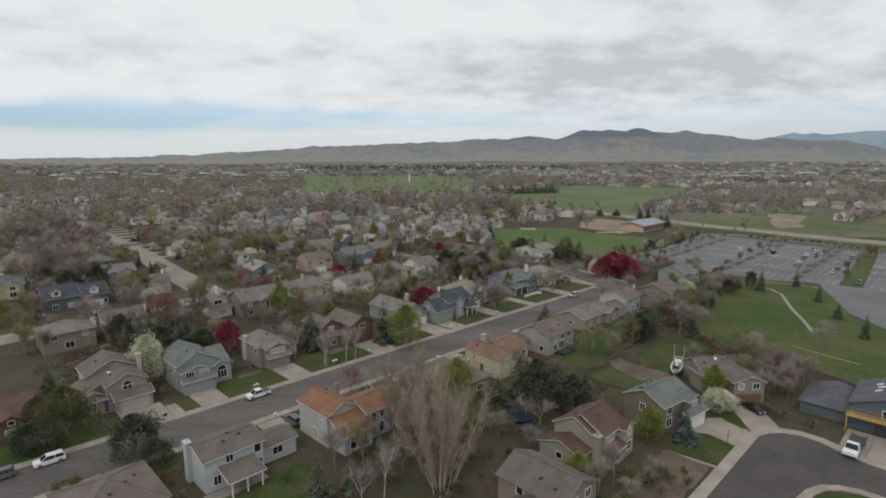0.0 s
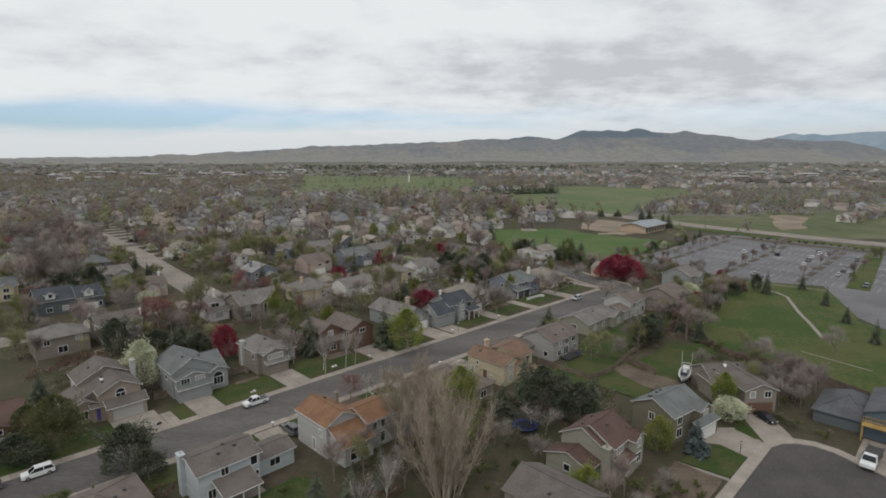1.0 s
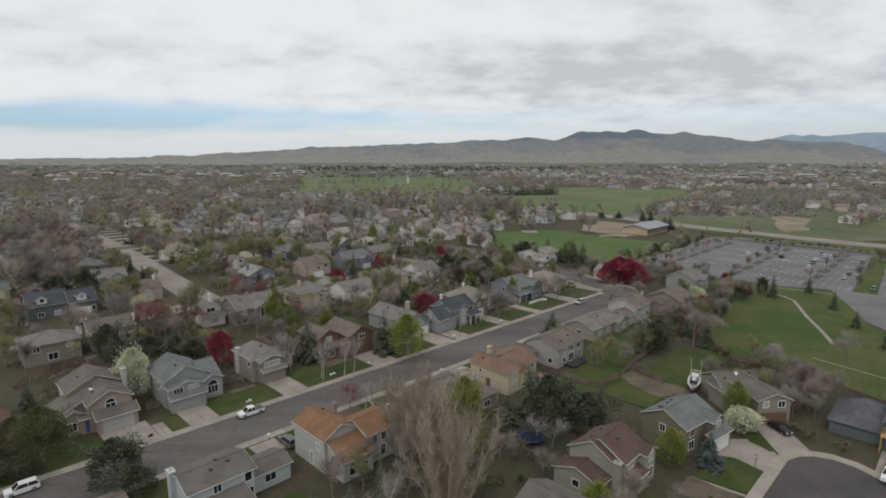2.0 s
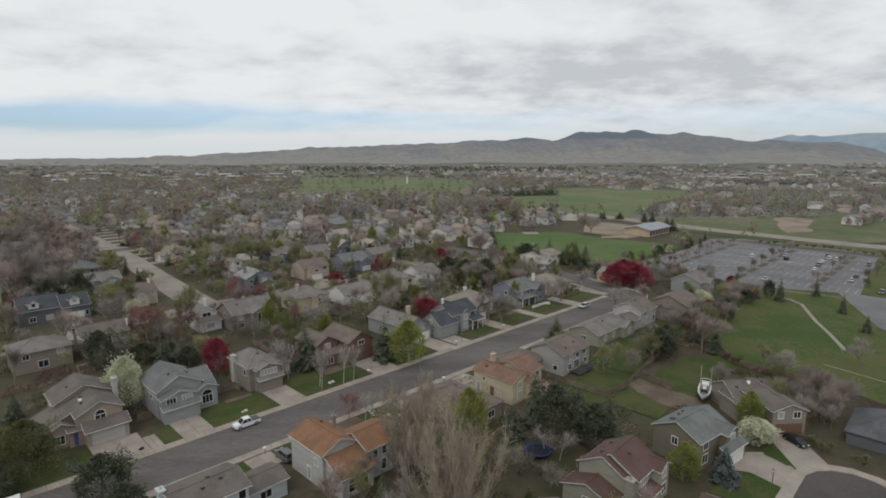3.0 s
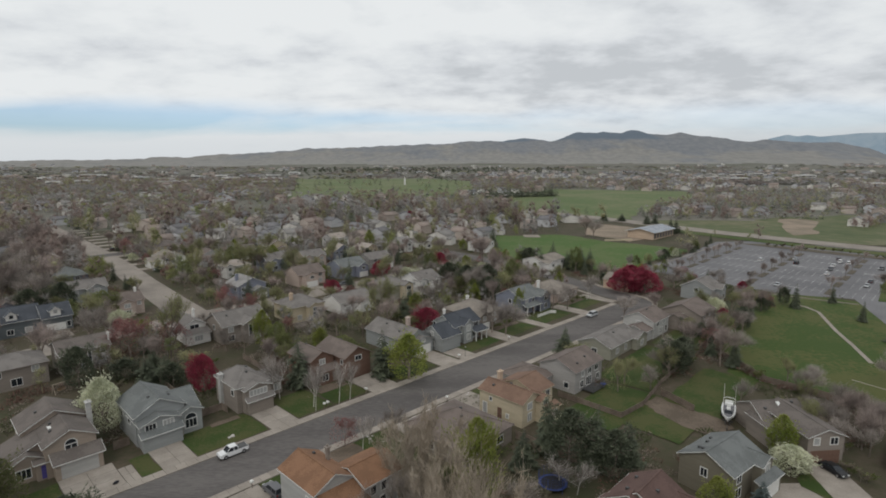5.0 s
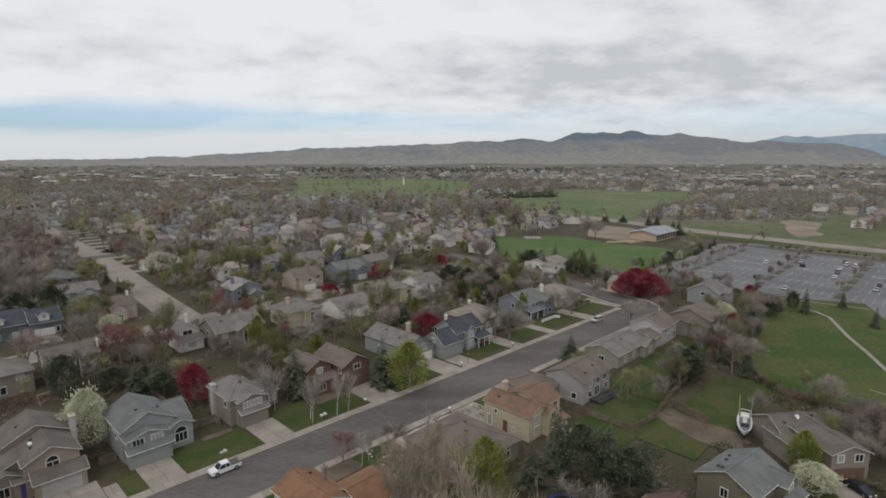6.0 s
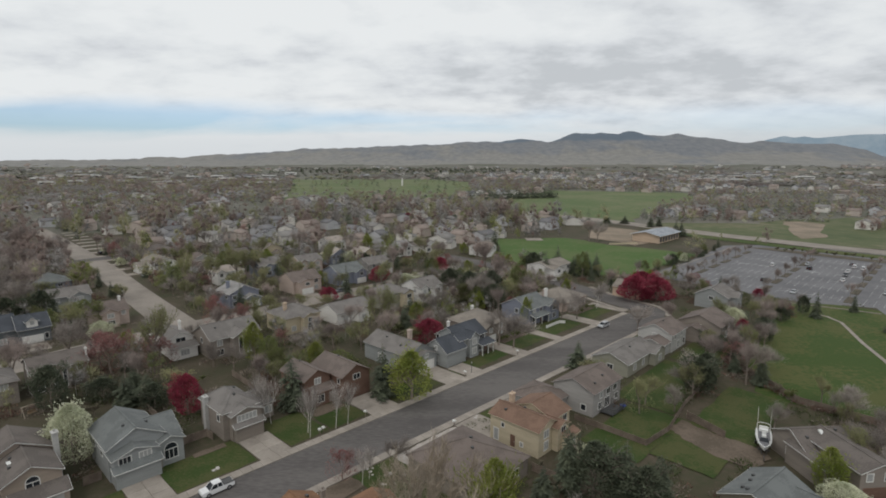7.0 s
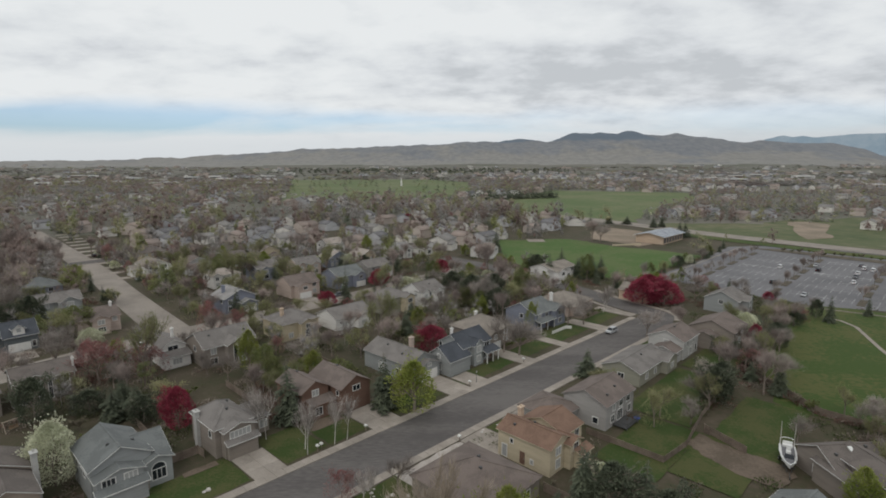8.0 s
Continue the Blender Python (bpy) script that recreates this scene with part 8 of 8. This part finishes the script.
# bushes along the lot's edges
for x, y in ((98.7, 263.3), (120.7, 285.7), (123, 288), (128.2, 296.4), (136.1, 304.1), (144.1, 316.3), (109, 273)):
    plant(SPRUCE, x, y, fr.uniform(0.4, 0.55), 0.55)
for k in range(36):
    p = W(fr.uniform(335, 343), 84 - 3.6 * k)
    plant(SHRUB, p.x, p.y, fr.uniform(0.7, 1.2))
for k in range(7):
    p = W(fr.uniform(240, 325), 26)
    plant((BUD, BARE, LIME)[k % 3], p.x, p.y, fr.uniform(0.4, 0.6))
for k in range(70):
    s, v = fr.uniform(4, 160), fr.choice((fr.uniform(98, 104), fr.uniform(56, 62), fr.uniform(112, 128), fr.uniform(20, 50)))
    p = W(s, v)
    if free_spot(p.x, p.y, 0.6):
        plant(SHRUB, p.x, p.y, fr.uniform(0.5, 1.0))
for line in (((134, 35), (148, 51)), ((118, 51), (146, 53))):
    a, b = W(*line[0]), W(*line[1])
    for i in range(5):
        q = a.lerp(b, (i + fr.random()) / 5)
        plant(SHRUB, q.x + fr.uniform(-1, 1), q.y + fr.uniform(-1, 1), fr.uniform(0.6, 1.3))
for k in range(16):
    t = k / 15
    plant((SPRUCE, BARE, BUD, BARE, MAROON, SPRUCE, PINE, BARE)[k % 8], 60 + 50 * t + fr.uniform(-2.5, 2.5), 141 + 49 * t + fr.uniform(-2.5, 2.5), fr.uniform(0.5, 0.75), fr.uniform(0.5, 0.65))
for k in range(13):
    p = W(fr.uniform(54, 80), fr.uniform(38, 57))
    if free_spot(p.x, p.y, 0.6):
        plant((SHRUB, SHRUB, BUD, SHRUB, SHRUB)[k % 5], p.x, p.y, fr.uniform(0.4, 0.6))
for k in range(14):
    p = W(fr.uniform(112, 133), fr.uniform(12, 33))
    plant((BARE, SHRUB, BUD, SHRUB)[k % 4], p.x, p.y, fr.uniform(0.45, 0.65))
for s, v in ((113.5, 14.6), (116, 16.4), (119, 15), (121, 18.4), (117.5, 20.6), (124, 16), (112.4, 17.8)):
    p = W(s, v)
    plant(BARE, p.x, p.y, fr.uniform(0.45, 0.62), 0.5)
for k in range(9):
    p = W(fr.uniform(101.5, 107.5), fr.uniform(6, 18))
    plant(SHRUB, p.x, p.y, fr.uniform(0.4, 0.8))
for k in range(44):
    s, v = fr.uniform(40, 82), fr.uniform(28, 60)
    p = W(s, v)
    if not on_house(s, v, 0.8):
        plant(SHRUB, p.x, p.y, fr.uniform(0.35, 0.9))
for k in range(24):
    s, v = fr.uniform(10, 64), fr.uniform(114, 134)
    p = W(s, v)
    if not on_house(s, v, 0.8):
        plant(SHRUB, p.x, p.y, fr.uniform(0.5, 1.1))
for s, v, h in ((64.4, 25.3, 0.5), (60.6, 25.6, 0.42), (62.6, 22.4, 0.38), (68, 21.5, 0.3)):
    p = W(s, v)
    plant(BARE, p.x, p.y, h, h * 1.1)
for k in range(10):
    p = W(fr.uniform(60, 78.5), fr.uniform(17.5, 25))
    plant(SHRUB, p.x, p.y, fr.uniform(0.4, 0.9))
for p, m in WAITING:
    p.matrix_world = m
for p in ALL_PROTOS:
    if p.name not in PLACED:
        for c in list(p.children):
            bpy.data.objects.remove(c)
        bpy.data.objects.remove(p)


# woods and gardens further off, joined
def far_clumps(seed, clumps, n, h, rad, size, thick, base=0.22):
    """A distant crown: a few small uneven cores and many twigs or leaves round limbs that spread upwards."""
    r = random.Random(seed)
    bm = bmesh.new()
    bmesh.ops.create_icosphere(bm, subdivisions=1, radius=1)
    bm.verts.index_update()
    iv, it = np.array([v.co[:] for v in bm.verts]), np.array([[v.index for v in f.verts] for f in bm.faces])
    bm.free()
    VV, TT, lumps, m = [], [], [], 0
    for k in range(clumps):
        f = (k + r.random()) / clumps
        a, q = r.uniform(0, 6.28), rad * (0.28 + 0.40 * math.sin(math.pi * min(1, f * 1.1))) * r.uniform(0.4, 1.15)
        c = np.array((q * math.cos(a), q * math.sin(a), h * (base + 0.12 + 0.60 * f)))
        b = rad * r.uniform(0.24, 0.38) * (1.1 - 0.35 * f)
        wob = np.array([1 + 0.5 * r.uniform(-1, 1) for _ in iv])[:, None]
        core = 0.55 if n > 50 else 1.05
        VV.append(iv * wob * core * np.array((b, b, b * h / rad * 0.40)) + c)
        TT.append(it + m)
        m += len(iv)
        lumps.append((c, b))

    def sample():
        c, b = lumps[r.randrange(clumps)]
        d = Vector((r.gauss(0, 1), r.gauss(0, 1), r.gauss(0.3, 0.9))).normalized()
        out = Vector((c[0], c[1], h * 0.25)).normalized()
        return Vector(c) + Vector((d.x, d.y, d.z * h / rad * 0.45)) * b * r.uniform(0.3, 1.55), (d + out).normalized()
    V, T = sliver_arrays(r, n, sample, size, thick, 0.6)
    VV.append(V)
    TT.append(T + m)
    m += len(V)
    VV.append(np.array([(-0.14, 0, 0), (0.14, 0, 0), (0, 0, h * 0.7), (0, -0.14, 0), (0, 0.14, 0), (0, 0, h * 0.7)]))
    TT.append(np.array([(0, 1, 2), (3, 4, 5)]) + m)
    return np.concatenate(VV), np.concatenate(TT)


def far_spruce(seed, h, rad):
    return conifer_arrays(random.Random(seed), h, rad, 8, 7)


# kind: (material, shapes seen from nearer, shapes from further off, label)
KINDS = {}
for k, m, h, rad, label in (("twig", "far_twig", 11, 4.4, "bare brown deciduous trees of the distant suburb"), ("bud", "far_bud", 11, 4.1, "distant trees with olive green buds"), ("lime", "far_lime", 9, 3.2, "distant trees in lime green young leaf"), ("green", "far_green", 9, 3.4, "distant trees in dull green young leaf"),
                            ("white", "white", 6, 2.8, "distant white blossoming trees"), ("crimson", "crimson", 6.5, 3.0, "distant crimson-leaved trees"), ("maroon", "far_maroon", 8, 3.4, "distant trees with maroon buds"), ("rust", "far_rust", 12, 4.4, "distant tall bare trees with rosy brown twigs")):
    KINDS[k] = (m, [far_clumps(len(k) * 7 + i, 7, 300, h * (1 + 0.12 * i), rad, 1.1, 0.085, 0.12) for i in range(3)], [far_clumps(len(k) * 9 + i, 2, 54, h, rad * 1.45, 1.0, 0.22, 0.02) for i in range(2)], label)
KINDS["needle"] = ("needle", [far_spruce(8, 10.5, 2.8), far_spruce(9, 9, 2.6)], [conifer_arrays(random.Random(10), 10, 2.8, 5, 6)], "distant dark green conifers")
ROSY = [(-242, 316), (-250, 312), (-236, 305), (-228, 308), (-205, 268), (-198, 262), (-192, 256), (-212, 274), (-262, 340), (-280, 352), (-222, 290)]
rows = {(k, g, i): [] for k in KINDS for g in (1, 2) for i in range(len(KINDS[k][g]))}
wr = random.Random(55)
FAR_GRID = {}
for q in FAR_HOUSES:
    FAR_GRID.setdefault((int(q[0] // 20), int(q[1] // 20)), []).append(q)
count = 0
for _ in range(26000):
    y = math.sqrt(wr.uniform(190 ** 2, 1150 ** 2))
    x = wr.uniform(-0.88 * y, 0.88 * y)
    rr = math.hypot(x, y)
    if (rr < 300 and wr.random() < 0.6) or (300 <= rr < 520 and wr.random() < 0.42) or (rr >= 520 and wr.random() < 0.30) or y < 185:
        continue
    if in_fields((x, y)) or near_road((x, y), 1):
        continue
    s, v = street_coords(x, y)
    if on_house(s, v, 1.0) or rr < 330 and any(abs(s - a) < c and b - d - 4 < v < b for a, b, c, d in HOUSE_SPOTS):
        continue
    g = (int(x // 20), int(y // 20))
    if any((x - q[0]) ** 2 + (y - q[1]) ** 2 < 56 for i in (-1, 0, 1) for j in (-1, 0, 1) for q in FAR_GRID.get((g[0] + i, g[1] + j), ())):
        continue
    right = x > 0.28 * y
    if 5 < x < 140 and 600 < y < 760 or 440 < x < 610 and 850 < y < 1100:
        continue
    if rr < 520 and noise.noise((x / 60, y / 60, 12)) < -0.05 and wr.random() < 0.6:
        continue
    if rr >= 520 and noise.noise((x / 280, y / 75, 12)) < -0.02 and wr.random() < (0.4 if right else 0.8):
        continue
    if right and y < 430 and wr.random() < 0.4:
        continue
    # woods of one kind tend to stand together
    patch = 55 if rr < 520 else 95
    k = 0.30 * wr.random() + 0.70 * min(1, max(0, 0.5 + 1.05 * noise.noise((x / patch, y / patch, 6))))
    kind = "twig" if k < 0.30 else "bud" if k < 0.40 else "rust" if k < 0.58 else "twig" if k < 0.68 else "green" if k < 0.74 else "bud" if k < 0.80 else "rust"
    u = wr.random()
    kind = "needle" if u < 0.15 else "white" if u < 0.17 else "maroon" if u < 0.20 else "crimson" if u < 0.207 else "lime" if u < 0.255 else kind
    g = 1 if rr < 520 else 2
    if g == 2 and kind in ("green", "lime", "white", "crimson") and wr.random() < 0.35:
        kind = "twig"
    i = wr.randrange(len(KINDS[kind][g]))
    h = ((wr.uniform(0.45, 0.8) if rr < 400 and wr.random() < 0.75 else wr.uniform(0.7, 1.4)) if g == 1 else wr.uniform(0.8, 1.4)) * (0.72 if right else 1.0) * (0.72 if kind in ("white", "crimson", "maroon") else 1.0)
    wide = wr.uniform(0.7, 0.95) if kind == "needle" else wr.uniform(0.95, 1.35)
    rows[(kind, g, i)].append((x, y, 0, wr.uniform(0, 6.28), h * wide, h))
    count += 1
    if count > 7600:
        break
MID = {"twig": far_clumps(40, 4, 260, 11, 4.4, 1.1, 0.07), "bud": far_clumps(41, 4, 260, 10, 4.0, 0.9, 0.09), "green": far_clumps(42, 4, 260, 8, 3.2, 0.6, 0.12)}
mid_rows = {k: [] for k in MID}
for _ in range(5000):
    y = wr.uniform(112, 300)
    x = wr.uniform(-0.86 * y, 0.5 * y)
    s, v = street_coords(x, y)
    if v < 118 or not free_spot(x, y, 0.8) or any(abs(s - a) < c and b - d - 3.5 < v < b for a, b, c, d in HOUSE_SPOTS):
        continue
    k = wr.random()
    h = wr.uniform(0.45, 0.75)
    mid_rows["twig" if k < 0.55 else "bud" if k < 0.82 else "green"].append((x, y, 0, wr.uniform(0, 6.28), h, h))
    if sum(len(q) for q in mid_rows.values()) > 240:
        break
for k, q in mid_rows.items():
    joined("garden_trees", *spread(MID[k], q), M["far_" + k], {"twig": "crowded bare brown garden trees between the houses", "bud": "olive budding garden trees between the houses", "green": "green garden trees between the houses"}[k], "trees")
for x, y in ROSY:
    rows[("rust", 1, wr.randrange(3))].append((x, y, 0, wr.uniform(0, 6), wr.uniform(1.1, 1.4), wr.uniform(0.95, 1.2)))
for _ in range(34):
    t = wr.random()
    k = wr.choice(("rust", "twig", "rust", "maroon", "bud"))
    rows[(k, 1, wr.randrange(3))].append((268 + 85 * t + wr.uniform(-9, 9), 378 + 75 * t + wr.uniform(-9, 9), 0, wr.uniform(0, 6), wr.uniform(0.6, 0.9), wr.uniform(0.45, 0.7)))
# dark pine belt, and trees along the edges of the fields
for _ in range(150):
    t = wr.random()
    rows[("needle", 2, 0)].append((15 + 115 * t + wr.uniform(-4, 4), 665 + 42 * t + wr.uniform(-8, 8), 0, wr.uniform(0, 6), 1.5, wr.uniform(1.3, 1.7)))
for _ in range(60):
    t = wr.random()
    rows[("needle", 2, 0)].append((150 + 250 * t + wr.uniform(-10, 10), 455 + 120 * t + wr.uniform(-14, 14), 0, wr.uniform(0, 6), 1.2, wr.uniform(0.7, 1.1)))
for _ in range(46):
    x, y = wr.uniform(170, 290), wr.uniform(434, 456)
    k = wr.choice(("twig", "needle", "twig", "bud"))
    rows[(k, 2, 0)].append((x, y, 0, wr.uniform(0, 6), wr.uniform(0.6, 1.0), wr.uniform(0.35, 0.7)))
for _ in range(90):
    k = wr.choice(("twig", "bud", "bud", "green", "rust"))
    y = wr.uniform(690, 1280)
    rows[(k, 2, wr.randrange(2))].append((wr.uniform(-0.3, 0.02) * y, y, 0, wr.uniform(0, 6), wr.uniform(0.9, 1.4), wr.uniform(0.6, 1.0)))
for _ in range(26):
    rows[("needle", 2, 0)].append((wr.uniform(-330, 10), wr.uniform(700, 1250), 0, 0, 1.6, wr.uniform(1.2, 2.4)))
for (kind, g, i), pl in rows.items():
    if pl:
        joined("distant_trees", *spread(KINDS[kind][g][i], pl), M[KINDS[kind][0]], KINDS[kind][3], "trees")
# the last woods before the hills
CL = {"rust": far_clumps(33, 2, 6, 9, 9, 3.0, 0.6, 0.05), "twig": far_clumps(30, 2, 6, 9, 9, 3.0, 0.6, 0.05), "needle": far_clumps(31, 2, 4, 9, 7, 3.0, 0.8, 0.05), "bud": far_clumps(32, 2, 6, 9, 9, 3.0, 0.6, 0.05)}
for kind, n, hmul in (("twig", 1500, 0.8), ("rust", 800, 0.8), ("bud", 500, 0.75), ("needle", 420, 0.9)):
    pl = []
    while len(pl) < n:
        y = 1000 + 1450 * wr.random() ** 1.4
        x = wr.uniform(-0.88 * y, 0.88 * y)
        if in_fields((x, y)) or noise.noise((x / 210, y / 420, {"twig": 2, "rust": 5, "bud": 8, "needle": 11}[kind])) < (-0.12 if kind == "twig" else 0.08):
            continue
        pl.append((x, y, land_height(x, y), wr.uniform(0, 6.28), wr.uniform(1.3, 2.6), wr.uniform(0.5, 1.0) * hmul))
    if kind == "needle":
        # a long dark belt of conifers before the hills
        for _ in range(300):
            x, y = wr.uniform(-620, 420), wr.uniform(1750, 2250)
            pl.append((x, y, land_height(x, y), wr.uniform(0, 6.28), wr.uniform(1.0, 1.9), wr.uniform(0.9, 1.5)))
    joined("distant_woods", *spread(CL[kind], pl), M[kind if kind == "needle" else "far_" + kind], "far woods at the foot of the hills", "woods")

# undergrowth of the gardens: low brown, rusty and green brush
def brush(seed, n, rad, h, size, thick):
    r = random.Random(seed)

    def sample():
        a, q = r.uniform(0, 6.28), rad * math.sqrt(r.random())
        d = Vector((math.cos(a), math.sin(a), 0.6)).normalized()
        return Vector((q * math.cos(a), q * math.sin(a), h * r.random() * (1 - 0.6 * q / rad))), d
    return sliver_arrays(r, n, sample, size, thick, 0.5)


M["rust_brush"] = mat("rusty_brush", (0.115, 0.064, 0.050), (0.185, 0.112, 0.086), 0.2, 3, 0.95, island=0.4)
M["brown_brush"] = mat("brown_brush", (0.155, 0.130, 0.106), (0.265, 0.222, 0.185), 0.2, 3, 0.95, island=0.4)
M["green_brush"] = mat("green_brush", (0.052, 0.068, 0.026), (0.110, 0.118, 0.052), 0.2, 3, 0.95, island=0.4)
BRUSH = {"rust_brush": "rusty brown low garden brush", "brown_brush": "grey-brown twiggy low garden brush", "green_brush": "dull green low garden brush and ivy"}
brush_rows = {k: [] for k in BRUSH}
br_rng = random.Random(91)
for _ in range(60000):
    y = math.sqrt(br_rng.uniform(52 ** 2, 300 ** 2))
    x = br_rng.uniform(-0.88 * y, 0.72 * y)
    s, v = street_coords(x, y)
    if noise.noise((x / 7, y / 7, 31)) < 0.04 or on_house(s, v, 0.5) or near_road((x, y), 1.2) or in_fields((x, y)):
        continue
    if 76 < v < 105 and s < 176 or 76 < s < 113 and -12 < v < 25 and not (102.2 < s < 112 and 5.5 < v < 15) or any(a - 0.6 < s < b + 0.6 and c - 0.6 < v < d + 0.6 for a, b, c, d in LAWNS):
        continue
    g = noise.noise((x / 16, y / 16, 17)) + br_rng.gauss(0, 0.12)
    k = "green_brush" if g < -0.10 else "rust_brush" if g > 0.22 else "brown_brush"
    q = br_rng.uniform(0.6, 1.25)
    brush_rows[k].append((x, y, 0, br_rng.uniform(0, 6.28), q, q * br_rng.uniform(0.6, 1.2)))
    if sum(len(p) for p in brush_rows.values()) > 5200:
        break
for a, b in (((149, 52.2), (141, 42)), ((141, 42), (134.6, 34.6)), ((134.6, 34.6), (134, 20)), ((118, 50.4), (149, 52.2))):
    for i in range(26):
        p = W(*(Vector(a).lerp(Vector(b), br_rng.random()) + Vector((br_rng.gauss(0, 0.5), br_rng.gauss(0, 0.5)))))
        q = br_rng.uniform(0.7, 1.2)
        brush_rows["rust_brush" if i % 3 else "brown_brush"].append((p.x, p.y, 0, br_rng.uniform(0, 6.28), q, q * 1.3))
for i, (k, pl) in enumerate(brush_rows.items()):
    joined("garden_brush", *spread(brush(60 + i, 26, 1.15, 0.9, 0.5, 0.09), pl), M[k], BRUSH[k], "brush")

# ---- pavement slabs of the main street, last ----
skew = math.degrees(math.atan(-0.022))
for name, d0, d1 in (("pavement_far", 5.1, 6.9), ("pavement_near", -6.75, -5.1)):
    root = tagged(new(name), "pale concrete pavement and kerb along the main street", "pavement", kind="structure")
    root.matrix_world = Matrix.Translation(W(S0, mid_line(S0))) @ pose(0, 0, 0, 0, 0, YAW + skew)
    bm = bmesh.new()
    box(bm, 0.012, 1.588, d0, d1, -0.1, 0.19)
    bmesh.ops.bevel(bm, geom=[e for e in bm.edges if all(q.co.z > 0.1 for q in e.verts)], offset=0.02, segments=1, affect="EDGES")
    me = mesh_of("slab", bm, M["concrete"])
    for i in range(int((S1 - S0) / 1.6)):
        ob = part("slab", me, None, root)
        ob.location = (i * 1.6, 0, 0)
